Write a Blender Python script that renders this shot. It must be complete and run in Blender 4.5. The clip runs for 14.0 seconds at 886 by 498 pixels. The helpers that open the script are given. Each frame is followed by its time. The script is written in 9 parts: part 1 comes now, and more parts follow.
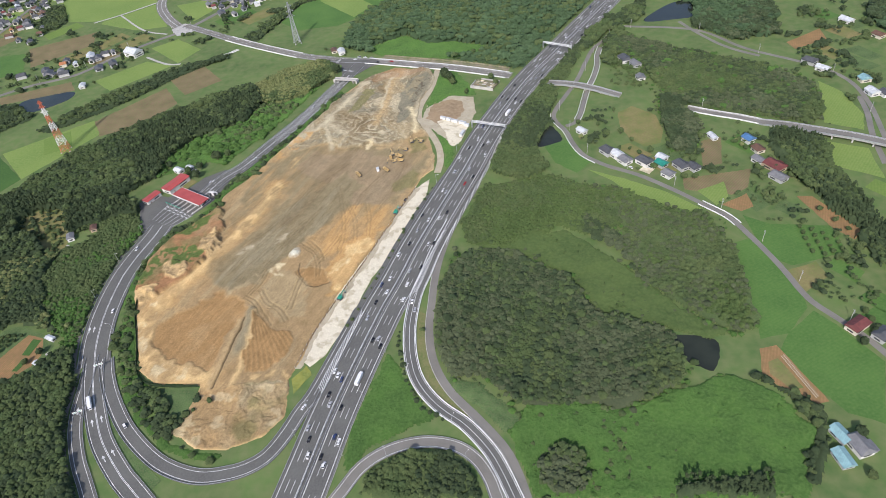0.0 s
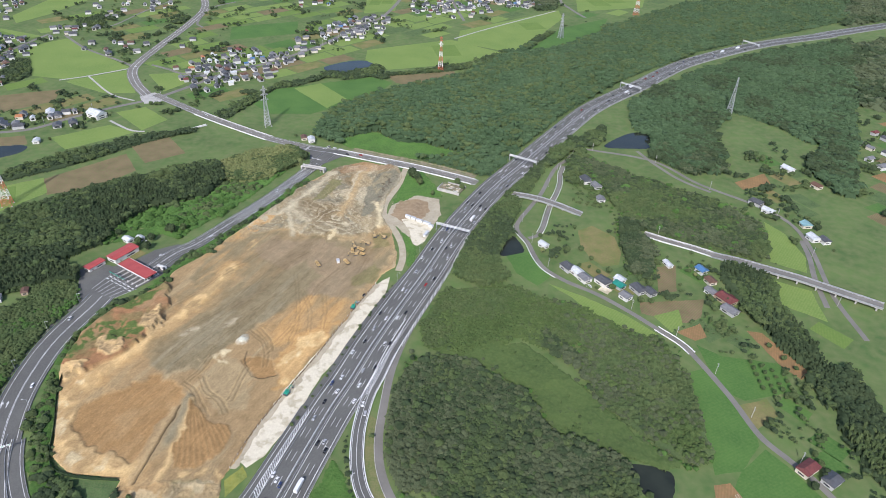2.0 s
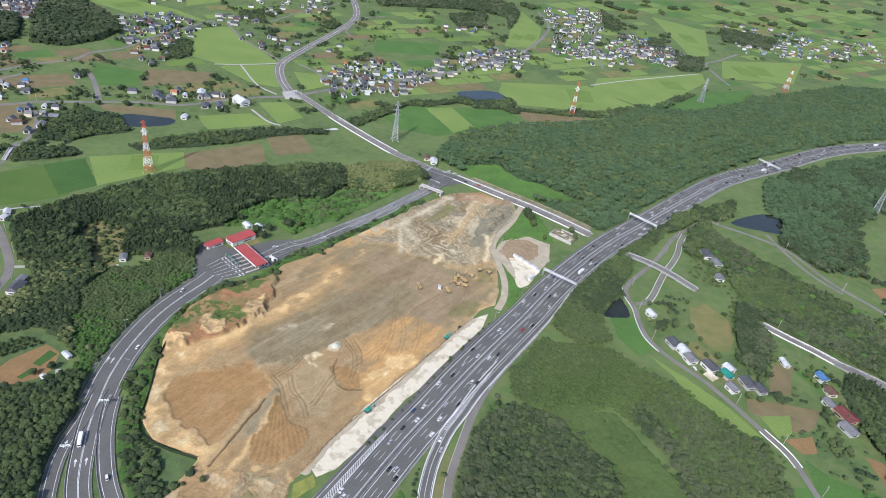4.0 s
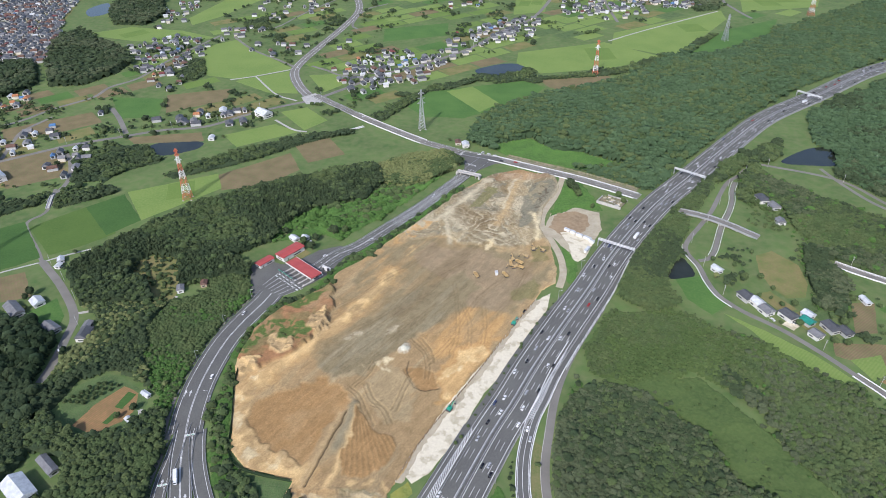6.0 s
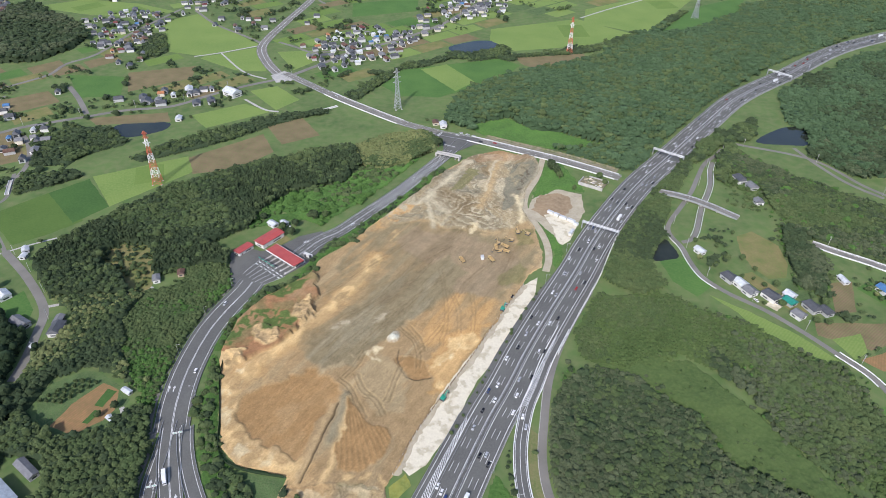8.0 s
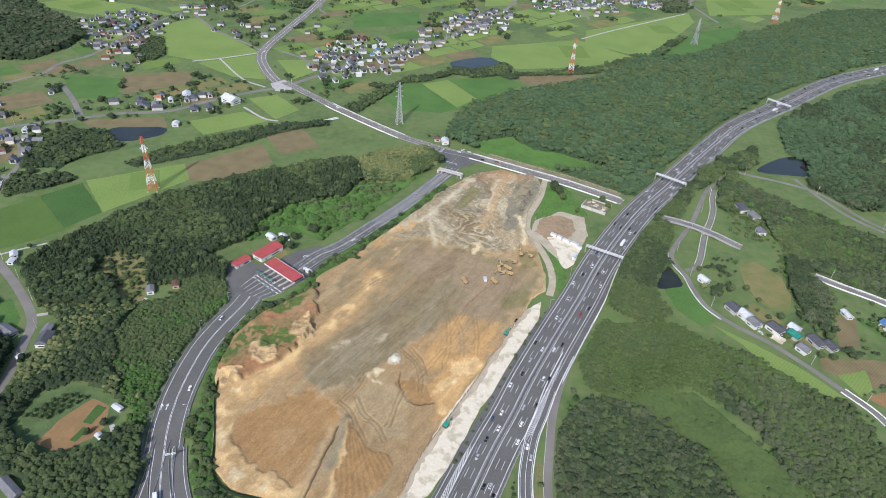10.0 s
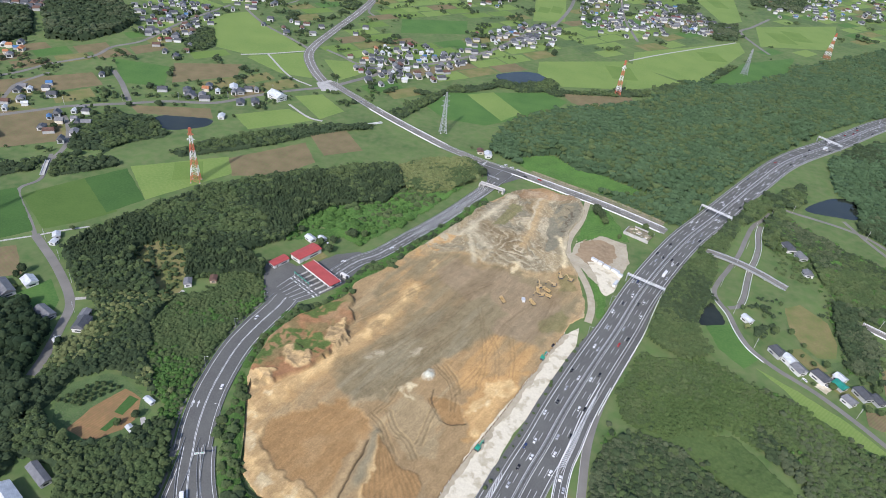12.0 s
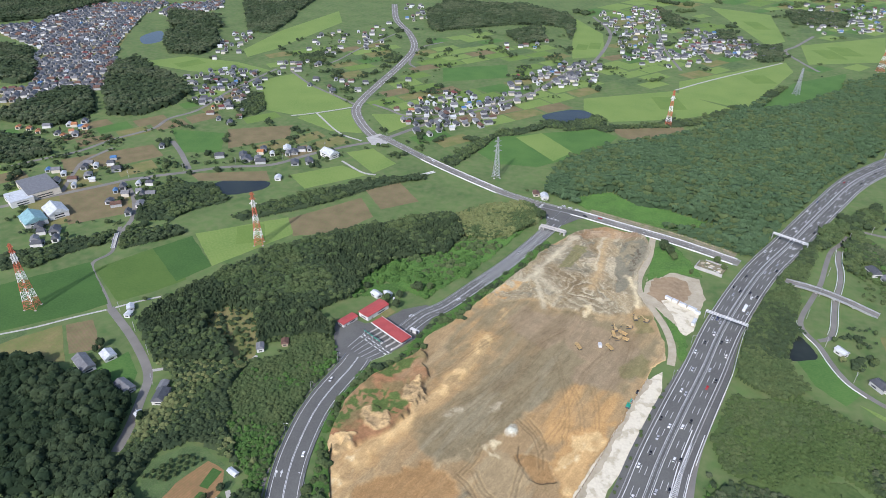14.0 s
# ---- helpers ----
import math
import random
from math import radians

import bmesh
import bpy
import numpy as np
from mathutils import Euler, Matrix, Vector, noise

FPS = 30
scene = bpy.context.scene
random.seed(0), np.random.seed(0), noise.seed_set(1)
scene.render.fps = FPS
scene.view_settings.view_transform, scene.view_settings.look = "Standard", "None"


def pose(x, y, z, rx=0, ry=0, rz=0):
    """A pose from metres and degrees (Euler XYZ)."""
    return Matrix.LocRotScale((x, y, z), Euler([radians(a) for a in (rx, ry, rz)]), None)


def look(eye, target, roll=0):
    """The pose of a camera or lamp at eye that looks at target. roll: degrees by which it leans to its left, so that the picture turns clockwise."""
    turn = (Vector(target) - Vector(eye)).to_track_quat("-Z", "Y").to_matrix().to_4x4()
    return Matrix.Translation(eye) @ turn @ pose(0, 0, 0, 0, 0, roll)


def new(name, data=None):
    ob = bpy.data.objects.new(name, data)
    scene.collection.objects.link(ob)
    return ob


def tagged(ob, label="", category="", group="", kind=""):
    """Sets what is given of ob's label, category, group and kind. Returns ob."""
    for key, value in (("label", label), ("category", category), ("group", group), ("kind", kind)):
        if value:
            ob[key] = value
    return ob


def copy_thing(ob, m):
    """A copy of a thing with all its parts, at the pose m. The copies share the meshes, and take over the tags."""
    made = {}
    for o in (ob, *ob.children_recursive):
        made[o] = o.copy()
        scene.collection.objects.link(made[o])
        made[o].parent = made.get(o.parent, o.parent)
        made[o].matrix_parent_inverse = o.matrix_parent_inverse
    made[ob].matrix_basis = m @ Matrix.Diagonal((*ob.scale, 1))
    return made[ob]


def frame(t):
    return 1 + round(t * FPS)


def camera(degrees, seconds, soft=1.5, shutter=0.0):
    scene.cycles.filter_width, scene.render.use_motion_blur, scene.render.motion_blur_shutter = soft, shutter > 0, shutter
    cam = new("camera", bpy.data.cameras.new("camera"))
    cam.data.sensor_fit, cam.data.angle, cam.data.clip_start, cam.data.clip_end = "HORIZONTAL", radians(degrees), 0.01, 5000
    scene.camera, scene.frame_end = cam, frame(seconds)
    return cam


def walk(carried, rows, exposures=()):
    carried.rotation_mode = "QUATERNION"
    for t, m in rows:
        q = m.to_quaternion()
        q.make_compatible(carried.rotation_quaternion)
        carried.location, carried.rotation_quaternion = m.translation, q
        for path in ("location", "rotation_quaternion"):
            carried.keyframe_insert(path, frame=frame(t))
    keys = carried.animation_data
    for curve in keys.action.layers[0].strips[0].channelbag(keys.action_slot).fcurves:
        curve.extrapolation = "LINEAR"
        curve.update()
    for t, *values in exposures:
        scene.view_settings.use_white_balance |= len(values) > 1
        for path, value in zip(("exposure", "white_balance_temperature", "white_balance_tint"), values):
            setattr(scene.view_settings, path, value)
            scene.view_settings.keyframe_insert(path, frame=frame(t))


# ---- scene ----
cam = camera(68.56, 14.0, soft=0.9)
# seconds, eye x, y, z, then yaw, pitch, roll of the aircraft's camera
ROWS = [
    (0, -1.03, 2.01, 343.21, 9.805, -41.316, -7.985),
    (0.5, -5.3, 3.89, 343.3, 7.502, -40.726, -4.506),
    (1, -9.61, 7.21, 344.59, 6.59, -40.281, -3.394),
    (1.5, -14.66, 9.1, 344.39, 3.645, -36.964, 0.314),
    (2, -19.34, 11.74, 344.66, 2.616, -33.423, 2.236),
    (2.5, -23.58, 13.96, 344.36, 2.005, -32.084, 4.655),
    (3, -30.06, 16.44, 343.99, 3.782, -31.654, 8.032),
    (3.5, -34.28, 18.71, 344.64, 7.128, -31.55, 9.328),
    (4, -38.68, 20.26, 344.94, 11.984, -31.665, 8.735),
    (4.2, -40.85, 21.3, 344.81, 13.311, -31.693, 9.038),
    (6.3, -66.39, 29.39, 346.79, 14.694, -34.304, -1.917),
    (6.5, -69.01, 30.68, 347.35, 14.219, -34.746, -1.741),
    (7, -74.31, 32.02, 347.12, 13.547, -35.384, -1.677),
    (7.5, -79.3, 33.58, 347.27, 12.408, -35.699, -1.243),
    (8, -84.66, 35.19, 347.58, 10.888, -35.855, 0.447),
    (8.5, -90.21, 37.02, 348.37, 10.358, -35.796, 2.052),
    (9, -95.14, 38.95, 348.54, 10.395, -35.4, 2.006),
    (9.2, -96.27, 40.33, 348.32, 10.552, -34.882, 1.787),
    (11.3, -117.7, 47.82, 346.82, 7.928, -34.877, 8.519),
    (11.5, -119.18, 48.59, 346.82, 9.628, -34.615, 7.889),
    (12, -124.02, 50.54, 347.59, 11.301, -34.409, 7.074),
    (12.5, -130.29, 52.03, 348.37, 11.399, -33.852, 5.091),
    (13, -136.5, 53.87, 348.08, 11.351, -33.789, 4.619),
    (13.5, -142.91, 55.44, 348.48, 14.683, -32.552, 4.493),
    (14, -147.87, 56.38, 348.29, 16.031, -31.104, 0.81),
]


def flown(x, y, z, yaw, pitch, roll):
    return pose(x, y, z, 90 + pitch, 0, yaw) @ pose(0, 0, 0, 0, 0, roll)


walk(cam, [(r[0], flown(*r[1:])) for r in ROWS], exposures=((0.0, 0.34, 6300, 15), (3.0, 0.40, 5970, 15), (6.5, 0.35, 6010, 15), (9.0, 0.35, 6050, 15), (14.0, 0.37, 5900, 15)))

# ---- light ----
SUN_UP, SUN_AZ = 40.0, 189.5          # degrees; azimuth clockwise from +y
world = bpy.data.worlds.new("sky")
scene.world = world
world.use_nodes = True
wn = world.node_tree
sky = wn.nodes.new("ShaderNodeTexSky")
sky.sky_type = "NISHITA"
sky.sun_disc = False
sky.sun_elevation, sky.sun_rotation = radians(SUN_UP), radians(SUN_AZ)
sky.altitude, sky.dust_density = 100, 2.0
wn.links.new(sky.outputs[0], wn.nodes["Background"].inputs[0])
wn.nodes["Background"].inputs[1].default_value = 0.15
sun_data = bpy.data.lights.new("sun", "SUN")
sun_data.energy, sun_data.angle, sun_data.color = 3.2, radians(0.6), (1.0, 0.96, 0.89)
sun = new("sun", sun_data)
sa, se = radians(SUN_AZ), radians(SUN_UP)
sun.matrix_world = look((0, 0, 900), (-math.sin(sa) * math.cos(se) * 900, -math.cos(sa) * math.cos(se) * 900, 900 - 900 * math.sin(se)))


# ---- materials ----
def material(name, base, rough=0.8, second=None, scale=0.2, third=None, fine=2.0, bump=0.0, metal=0.0, wave=None, island=0.0, spec=0.3, low=0.35, high=0.65, grain=None, loose=0.0):
    """Two scales of noise between base and second, and of third over it; wave: (period, angle, colour, amount)."""
    m = bpy.data.materials.new(name)
    m.use_nodes = True
    t = m.node_tree
    b = t.nodes["Principled BSDF"]
    b.inputs["Roughness"].default_value, b.inputs["Metallic"].default_value = rough, metal
    b.inputs["Specular IOR Level"].default_value = spec
    b.inputs["Diffuse Roughness"].default_value = loose
    geo = t.nodes.new("ShaderNodeNewGeometry")
    at = geo.outputs["Position"]

    def noise_at(s, detail=4):
        n = t.nodes.new("ShaderNodeTexNoise")
        n.inputs["Scale"].default_value, n.inputs["Detail"].default_value = s, detail
        t.links.new(at, n.inputs["Vector"])
        return n.outputs["Fac"]

    def ramp(fac, lo, hi):
        r = t.nodes.new("ShaderNodeMapRange")
        r.inputs["From Min"].default_value, r.inputs["From Max"].default_value = lo, hi
        t.links.new(fac, r.inputs["Value"])
        return r.outputs[0]

    def mix(fac, a, c, amount=1.0):
        x = t.nodes.new("ShaderNodeMix")
        x.data_type = "RGBA"
        if amount != 1.0:
            k = t.nodes.new("ShaderNodeMath")
            k.operation = "MULTIPLY"
            k.inputs[1].default_value = amount
            t.links.new(fac, k.inputs[0])
            fac = k.outputs[0]
        t.links.new(fac, x.inputs[0])
        for slot, v in ((6, a), (7, c)):
            if isinstance(v, tuple):
                x.inputs[slot].default_value = (*v, 1)
            else:
                t.links.new(v, x.inputs[slot])
        return x.outputs[2]

    colour = base
    if isinstance(base, str):
        a = t.nodes.new("ShaderNodeAttribute")
        a.attribute_name = base
        colour = a.outputs["Color"]
    if second:
        colour = mix(ramp(noise_at(scale), low, high), colour, second)
    if third:
        colour = mix(ramp(noise_at(fine, 6), 0.35, 0.75), colour, third, 0.7)
    for s in grain or ():                             # light and dark grains of the same stuff
        h = t.nodes.new("ShaderNodeHueSaturation")
        r = t.nodes.new("ShaderNodeMapRange")
        r.inputs["From Min"].default_value, r.inputs["From Max"].default_value = 0.3, 0.7
        r.inputs["To Min"].default_value, r.inputs["To Max"].default_value = 0.9, 1.1
        t.links.new(noise_at(s, 4), r.inputs["Value"])
        t.links.new(r.outputs[0], h.inputs["Value"])
        t.links.new(colour, h.inputs["Color"])
        colour = h.outputs[0]
    if wave:
        period, angle, wcol, amount = wave
        mp = t.nodes.new("ShaderNodeMapping")
        mp.inputs["Rotation"].default_value = (0, 0, radians(angle))
        t.links.new(at, mp.inputs["Vector"])
        w = t.nodes.new("ShaderNodeTexWave")
        w.inputs["Scale"].default_value = 0.314 / period * 1.0
        w.inputs["Distortion"].default_value, w.inputs["Detail"].default_value = 1.2, 2
        w.inputs["Detail Scale"].default_value = 0.4
        t.links.new(mp.outputs[0], w.inputs["Vector"])
        colour = mix(w.outputs["Fac"], colour, wcol, amount)
    if island:
        h = t.nodes.new("ShaderNodeHueSaturation")
        r = t.nodes.new("ShaderNodeMapRange")
        r.inputs["To Min"].default_value, r.inputs["To Max"].default_value = 1 - island, 1 + island
        t.links.new(geo.outputs["Random Per Island"], r.inputs["Value"])
        t.links.new(r.outputs[0], h.inputs["Value"])
        if isinstance(colour, tuple):
            h.inputs["Color"].default_value = (*colour, 1)
        else:
            t.links.new(colour, h.inputs["Color"])
        colour = h.outputs[0]
    if isinstance(colour, tuple):
        b.inputs["Base Color"].default_value = (*colour, 1)
    else:
        t.links.new(colour, b.inputs["Base Color"])
    if bump:
        bp = t.nodes.new("ShaderNodeBump")
        bp.inputs["Strength"].default_value, bp.inputs["Distance"].default_value = 0.7, bump
        t.links.new(noise_at(fine, 6), bp.inputs["Height"])
        t.links.new(bp.outputs[0], b.inputs["Normal"])
    return m


GRASS = material("grass", (0.112, 0.172, 0.054), 0.9, (0.074, 0.128, 0.040), 0.022, (0.172, 0.182, 0.083), 0.11, bump=0.5, spec=0.15)
VERGE = material("verge", (0.090, 0.150, 0.051), 0.9, (0.054, 0.102, 0.035), 0.12, (0.140, 0.158, 0.074), 0.9, bump=0.4, spec=0.15)
PADDY = material("ripe_paddy", (0.185, 0.258, 0.065), 0.85, (0.140, 0.218, 0.052), 0.02, (0.218, 0.274, 0.089), 0.4, wave=(2.2, 35, (0.128, 0.194, 0.046), 0.35), bump=0.2, spec=0.15)
MEDIAN = material("median_asphalt", (0.10, 0.10, 0.095), 0.9, (0.16, 0.155, 0.145), 0.3, (0.07, 0.075, 0.06), 1.2, bump=0.1)
DRY_VERGE = material("drying_verge", (0.170, 0.170, 0.070), 0.9, (0.105, 0.145, 0.046), 0.10, (0.22, 0.195, 0.10), 0.7, bump=0.3, spec=0.12)
OLIVE_CROP = material("olive_paddy", (0.090, 0.150, 0.034), 0.85, (0.071, 0.126, 0.028), 0.03, (0.106, 0.162, 0.042), 0.5, wave=(2.0, 60, (0.067, 0.116, 0.026), 0.3), bump=0.2, spec=0.15)
PADDY_B = material("late_paddy", (0.143, 0.215, 0.047), 0.85, (0.107, 0.180, 0.038), 0.03, (0.173, 0.230, 0.066), 0.4, wave=(2.2, 20, (0.102, 0.170, 0.038), 0.3), bump=0.2, spec=0.15)
CROP = material("green_paddy", (0.085, 0.169, 0.040), 0.85, (0.058, 0.130, 0.031), 0.03, (0.109, 0.184, 0.052), 0.5, wave=(2.0, 60, (0.056, 0.116, 0.028), 0.16), bump=0.2, spec=0.15)
SOIL = material("tilled_soil", (0.236, 0.166, 0.098), 0.95, (0.162, 0.124, 0.070), 0.06, (0.162, 0.193, 0.070), 0.35, wave=(1.8, 40, (0.135, 0.103, 0.063), 0.4), bump=0.2, spec=0.1)
DEEP_CROP = material("deep_green_paddy", (0.059, 0.125, 0.030), 0.85, (0.043, 0.098, 0.025), 0.03, (0.076, 0.138, 0.038), 0.5, wave=(2.0, 60, (0.043, 0.090, 0.022), 0.16), bump=0.2, spec=0.15)
ORANGE_SOIL = material("orange_soil", (0.330, 0.190, 0.090), 0.95, (0.240, 0.150, 0.075), 0.08, (0.18, 0.15, 0.06), 0.4, wave=(1.8, 20, (0.2, 0.12, 0.06), 0.4), bump=0.2, spec=0.1)
DRY = material("dry_grass", (0.230, 0.200, 0.085), 0.95, (0.130, 0.170, 0.050), 0.06, (0.17, 0.14, 0.07), 0.5, bump=0.3, spec=0.1)
EARTH = material("bared_earth", "soil", 0.95, None, 0.1, None, 1.1, bump=0.25, spec=0.1, grain=(0.9, 2.5), loose=0.4)


def scraped(m, turn):
    """Crisp patches, dozer streaks and clods over a soil, along one direction of work."""
    t = m.node_tree
    b = t.nodes["Principled BSDF"]
    geo = t.nodes.new("ShaderNodeNewGeometry")
    mp = t.nodes.new("ShaderNodeMapping")
    mp.vector_type = "TEXTURE"
    mp.inputs["Rotation"].default_value = (0, 0, radians(turn))
    mp.inputs["Scale"].default_value = (1.0, 6.0, 1.0)
    t.links.new(geo.outputs["Position"], mp.inputs["Vector"])
    colour = b.inputs["Base Color"].links[0].from_socket
    heights = []
    for along, s, detail, twist, lo, hi, dark, light in ((True, 0.22, 7, 0.3, 0.42, 0.58, 0.93, 1.05), (False, 0.11, 9, 1.6, 0.47, 0.53, 0.955, 1.03), (False, 0.8, 6, 0.4, 0.42, 0.62, 0.94, 1.06), (True, 1.1, 4, 0.2, 0.40, 0.60, 0.95, 1.05)):
        n = t.nodes.new("ShaderNodeTexNoise")
        n.inputs["Scale"].default_value, n.inputs["Detail"].default_value = s, detail
        n.inputs["Roughness"].default_value, n.inputs["Distortion"].default_value = 0.62, twist
        t.links.new(mp.outputs[0] if along else geo.outputs["Position"], n.inputs["Vector"])
        r = t.nodes.new("ShaderNodeMapRange")
        for k, v in (("From Min", lo), ("From Max", hi), ("To Min", dark), ("To Max", light)):
            r.inputs[k].default_value = v
        t.links.new(n.outputs["Fac"], r.inputs["Value"])
        h = t.nodes.new("ShaderNodeHueSaturation")
        t.links.new(r.outputs[0], h.inputs["Value"])
        t.links.new(colour, h.inputs["Color"])
        colour = h.outputs[0]
        heights.append(n.outputs["Fac"])
    t.links.new(colour, b.inputs["Base Color"])
    normal = None
    for k, d in ((0, 0.25), (2, 0.22)):
        bp = t.nodes.new("ShaderNodeBump")
        bp.inputs["Strength"].default_value, bp.inputs["Distance"].default_value = 0.8, d
        t.links.new(heights[k], bp.inputs["Height"])
        if normal:
            t.links.new(normal, bp.inputs["Normal"])
        normal = bp.outputs[0]
    t.links.new(normal, b.inputs["Normal"])


scraped(EARTH, -19.3)
LIME = material("sown_grass", (0.245, 0.246, 0.054), 0.9, (0.144, 0.180, 0.045), 0.15, (0.288, 0.295, 0.090), 0.6, bump=0.2, spec=0.1)
GRAVEL = material("pale_concrete_and_gravel", (0.65, 0.595, 0.455), 0.9, (0.43, 0.375, 0.26), 0.13, (0.55, 0.49, 0.37), 0.45, bump=0.5, low=0.50, high=0.60, spec=0.2)
TRACK = material("track_soil", (0.41, 0.36, 0.25), 0.95, (0.31, 0.27, 0.182), 0.1, (0.48, 0.42, 0.33), 0.4, bump=0.3, spec=0.1)
LOTSOIL = material("lot_soil", (0.30, 0.215, 0.128), 0.95, (0.215, 0.155, 0.095), 0.05, (0.36, 0.28, 0.18), 0.25, bump=0.3, spec=0.1)
ASPHALT = material("asphalt", (0.120, 0.119, 0.107), 0.85, (0.092, 0.091, 0.083), 0.05, (0.145, 0.142, 0.130), 0.9, bump=0.05)
OLD_ASPHALT = material("worn_asphalt", (0.212, 0.201, 0.177), 0.88, (0.150, 0.143, 0.126), 0.05, (0.196, 0.181, 0.155), 0.6, bump=0.05)
CONCRETE = material("concrete", (0.42, 0.40, 0.37), 0.85, (0.30, 0.29, 0.27), 0.2, (0.50, 0.48, 0.44), 1.2, bump=0.05)
WHITE = material("white_paint", (0.78, 0.78, 0.76), 0.6, (0.58, 0.58, 0.56), 0.3)
ROAD_WHITE = material("road_marking", (0.72, 0.72, 0.70), 0.7, (0.45, 0.45, 0.44), 0.25)
RED_PAINT = material("red_oxide_paint", (0.50, 0.13, 0.07), 0.55, (0.40, 0.11, 0.06), 0.4)
RED_ROOF = material("red_sheet_roof", (0.42, 0.085, 0.075), 0.5, (0.34, 0.065, 0.060), 0.15, wave=(0.9, 20, (0.3, 0.055, 0.05), 0.5))
STEEL = material("galvanised_steel", (0.42, 0.43, 0.44), 0.45, (0.30, 0.31, 0.32), 0.5, metal=0.4)
DARK_STEEL = material("dark_steel", (0.05, 0.055, 0.06), 0.5, (0.08, 0.08, 0.085), 0.6)
GLASS = material("window_glass", (0.03, 0.035, 0.04), 0.15, (0.05, 0.055, 0.06), 0.5, spec=0.6)
WATER = material("pond_water", (0.018, 0.022, 0.018), 0.12, (0.030, 0.036, 0.026), 0.05, fine=0.8, bump=0.02, spec=0.25)
RUBBER = material("tyre_rubber", (0.03, 0.03, 0.03), 0.9, (0.05, 0.05, 0.05), 3)
BARK = material("bark", (0.14, 0.10, 0.07), 0.95, (0.09, 0.07, 0.05), 1.5)
LEAF_DARK = material("cedar_foliage", (0.037, 0.057, 0.028), 0.9, (0.053, 0.074, 0.034), 0.07, (0.027, 0.042, 0.021), 0.7, bump=0.6, island=0.15, spec=0.12, loose=1.0)
LEAF_DEEP = material("deep_shade_foliage", (0.022, 0.038, 0.019), 0.9, (0.031, 0.049, 0.022), 0.07, (0.017, 0.030, 0.015), 0.7, bump=0.6, island=0.15, spec=0.1, loose=1.0)
LEAF_MID = material("broadleaf_foliage", (0.058, 0.087, 0.034), 0.9, (0.081, 0.106, 0.042), 0.06, (0.042, 0.067, 0.027), 0.7, bump=0.6, island=0.15, spec=0.12, loose=1.0)
LEAF_LIGHT = material("bamboo_foliage", (0.132, 0.150, 0.059), 0.9, (0.095, 0.125, 0.050), 0.07, (0.162, 0.170, 0.071), 0.7, bump=0.6, island=0.15, spec=0.12, loose=1.0)
LEAF_GREY = material("grey_green_foliage", (0.065, 0.084, 0.045), 0.9, (0.050, 0.067, 0.034), 0.045, (0.089, 0.104, 0.055), 0.7, bump=0.6, island=0.15, spec=0.12, loose=1.0)
KUDZU = material("kudzu_foliage", (0.056, 0.120, 0.027), 0.9, (0.039, 0.086, 0.022), 0.05, (0.087, 0.148, 0.041), 0.55, bump=1.3, island=0.10, spec=0.12, loose=1.0)
HILL = material("hill_wood_foliage", (0.053, 0.088, 0.043), 0.9, (0.040, 0.071, 0.034), 0.02, (0.066, 0.104, 0.050), 0.25, bump=0.6, island=0.16, spec=0.1, loose=1.0)
BANK = material("weathered_bank", (0.215, 0.190, 0.125), 0.95, (0.125, 0.140, 0.062), 0.12, (0.29, 0.26, 0.19), 0.5, bump=0.4, spec=0.1, low=0.42, high=0.58)
SCRUB = material("reed_and_sapling_foliage", (0.065, 0.100, 0.031), 0.9, (0.044, 0.074, 0.024), 0.03, (0.086, 0.117, 0.042), 0.45, bump=0.7, island=0.12, spec=0.12, loose=0.7)
WALLS = [material("wall_" + n, c, 0.85, tuple(0.85 * k for k in c), 0.3, bump=0.02) for n, c in
         (("white", (0.64, 0.63, 0.60)), ("cream", (0.60, 0.55, 0.45)), ("grey", (0.42, 0.42, 0.41)), ("tan", (0.40, 0.32, 0.23)))]
ROOFS = {n: material("roof_" + n, c, r, tuple(0.7 * k for k in c), 0.35, wave=(0.7, 0, tuple(0.6 * k for k in c), 0.4)) for n, c, r in
         (("slate", (0.095, 0.098, 0.105), 0.5), ("grey", (0.20, 0.20, 0.205), 0.55), ("brown", (0.15, 0.085, 0.06), 0.6), ("red", (0.17, 0.055, 0.05), 0.6),
          ("blue", (0.09, 0.20, 0.38), 0.45), ("teal", (0.25, 0.42, 0.44), 0.5), ("pale", (0.60, 0.62, 0.63), 0.45), ("green", (0.03, 0.25, 0.19), 0.5), ("orange", (0.42, 0.18, 0.08), 0.6))}
PAINTS = {n: material("car_" + n, c, 0.25, tuple(0.9 * k for k in c), 1.0, spec=0.5) for n, c in
          (("white", (0.75, 0.75, 0.75)), ("silver", (0.42, 0.43, 0.45)), ("black", (0.015, 0.015, 0.018)), ("red", (0.40, 0.02, 0.02)), ("blue", (0.03, 0.05, 0.14)))}
YELLOW = material("machine_yellow", (0.50, 0.36, 0.16), 0.5, (0.36, 0.26, 0.13), 0.8)
GREEN_PAINT = material("machine_green", (0.03, 0.30, 0.20), 0.5, (0.03, 0.24, 0.16), 0.8)


# ---- making meshes ----
def link(name, verts, faces, mat, parent=None, label="", smooth=False):
    me = bpy.data.meshes.new(name)
    me.from_pydata([tuple(v) for v in verts], [], faces)
    me.materials.append(mat)
    if smooth:
        me.shade_smooth()
    ob = new(name, me)
    ob.parent = parent
    if label:
        ob["label"] = label
    return ob


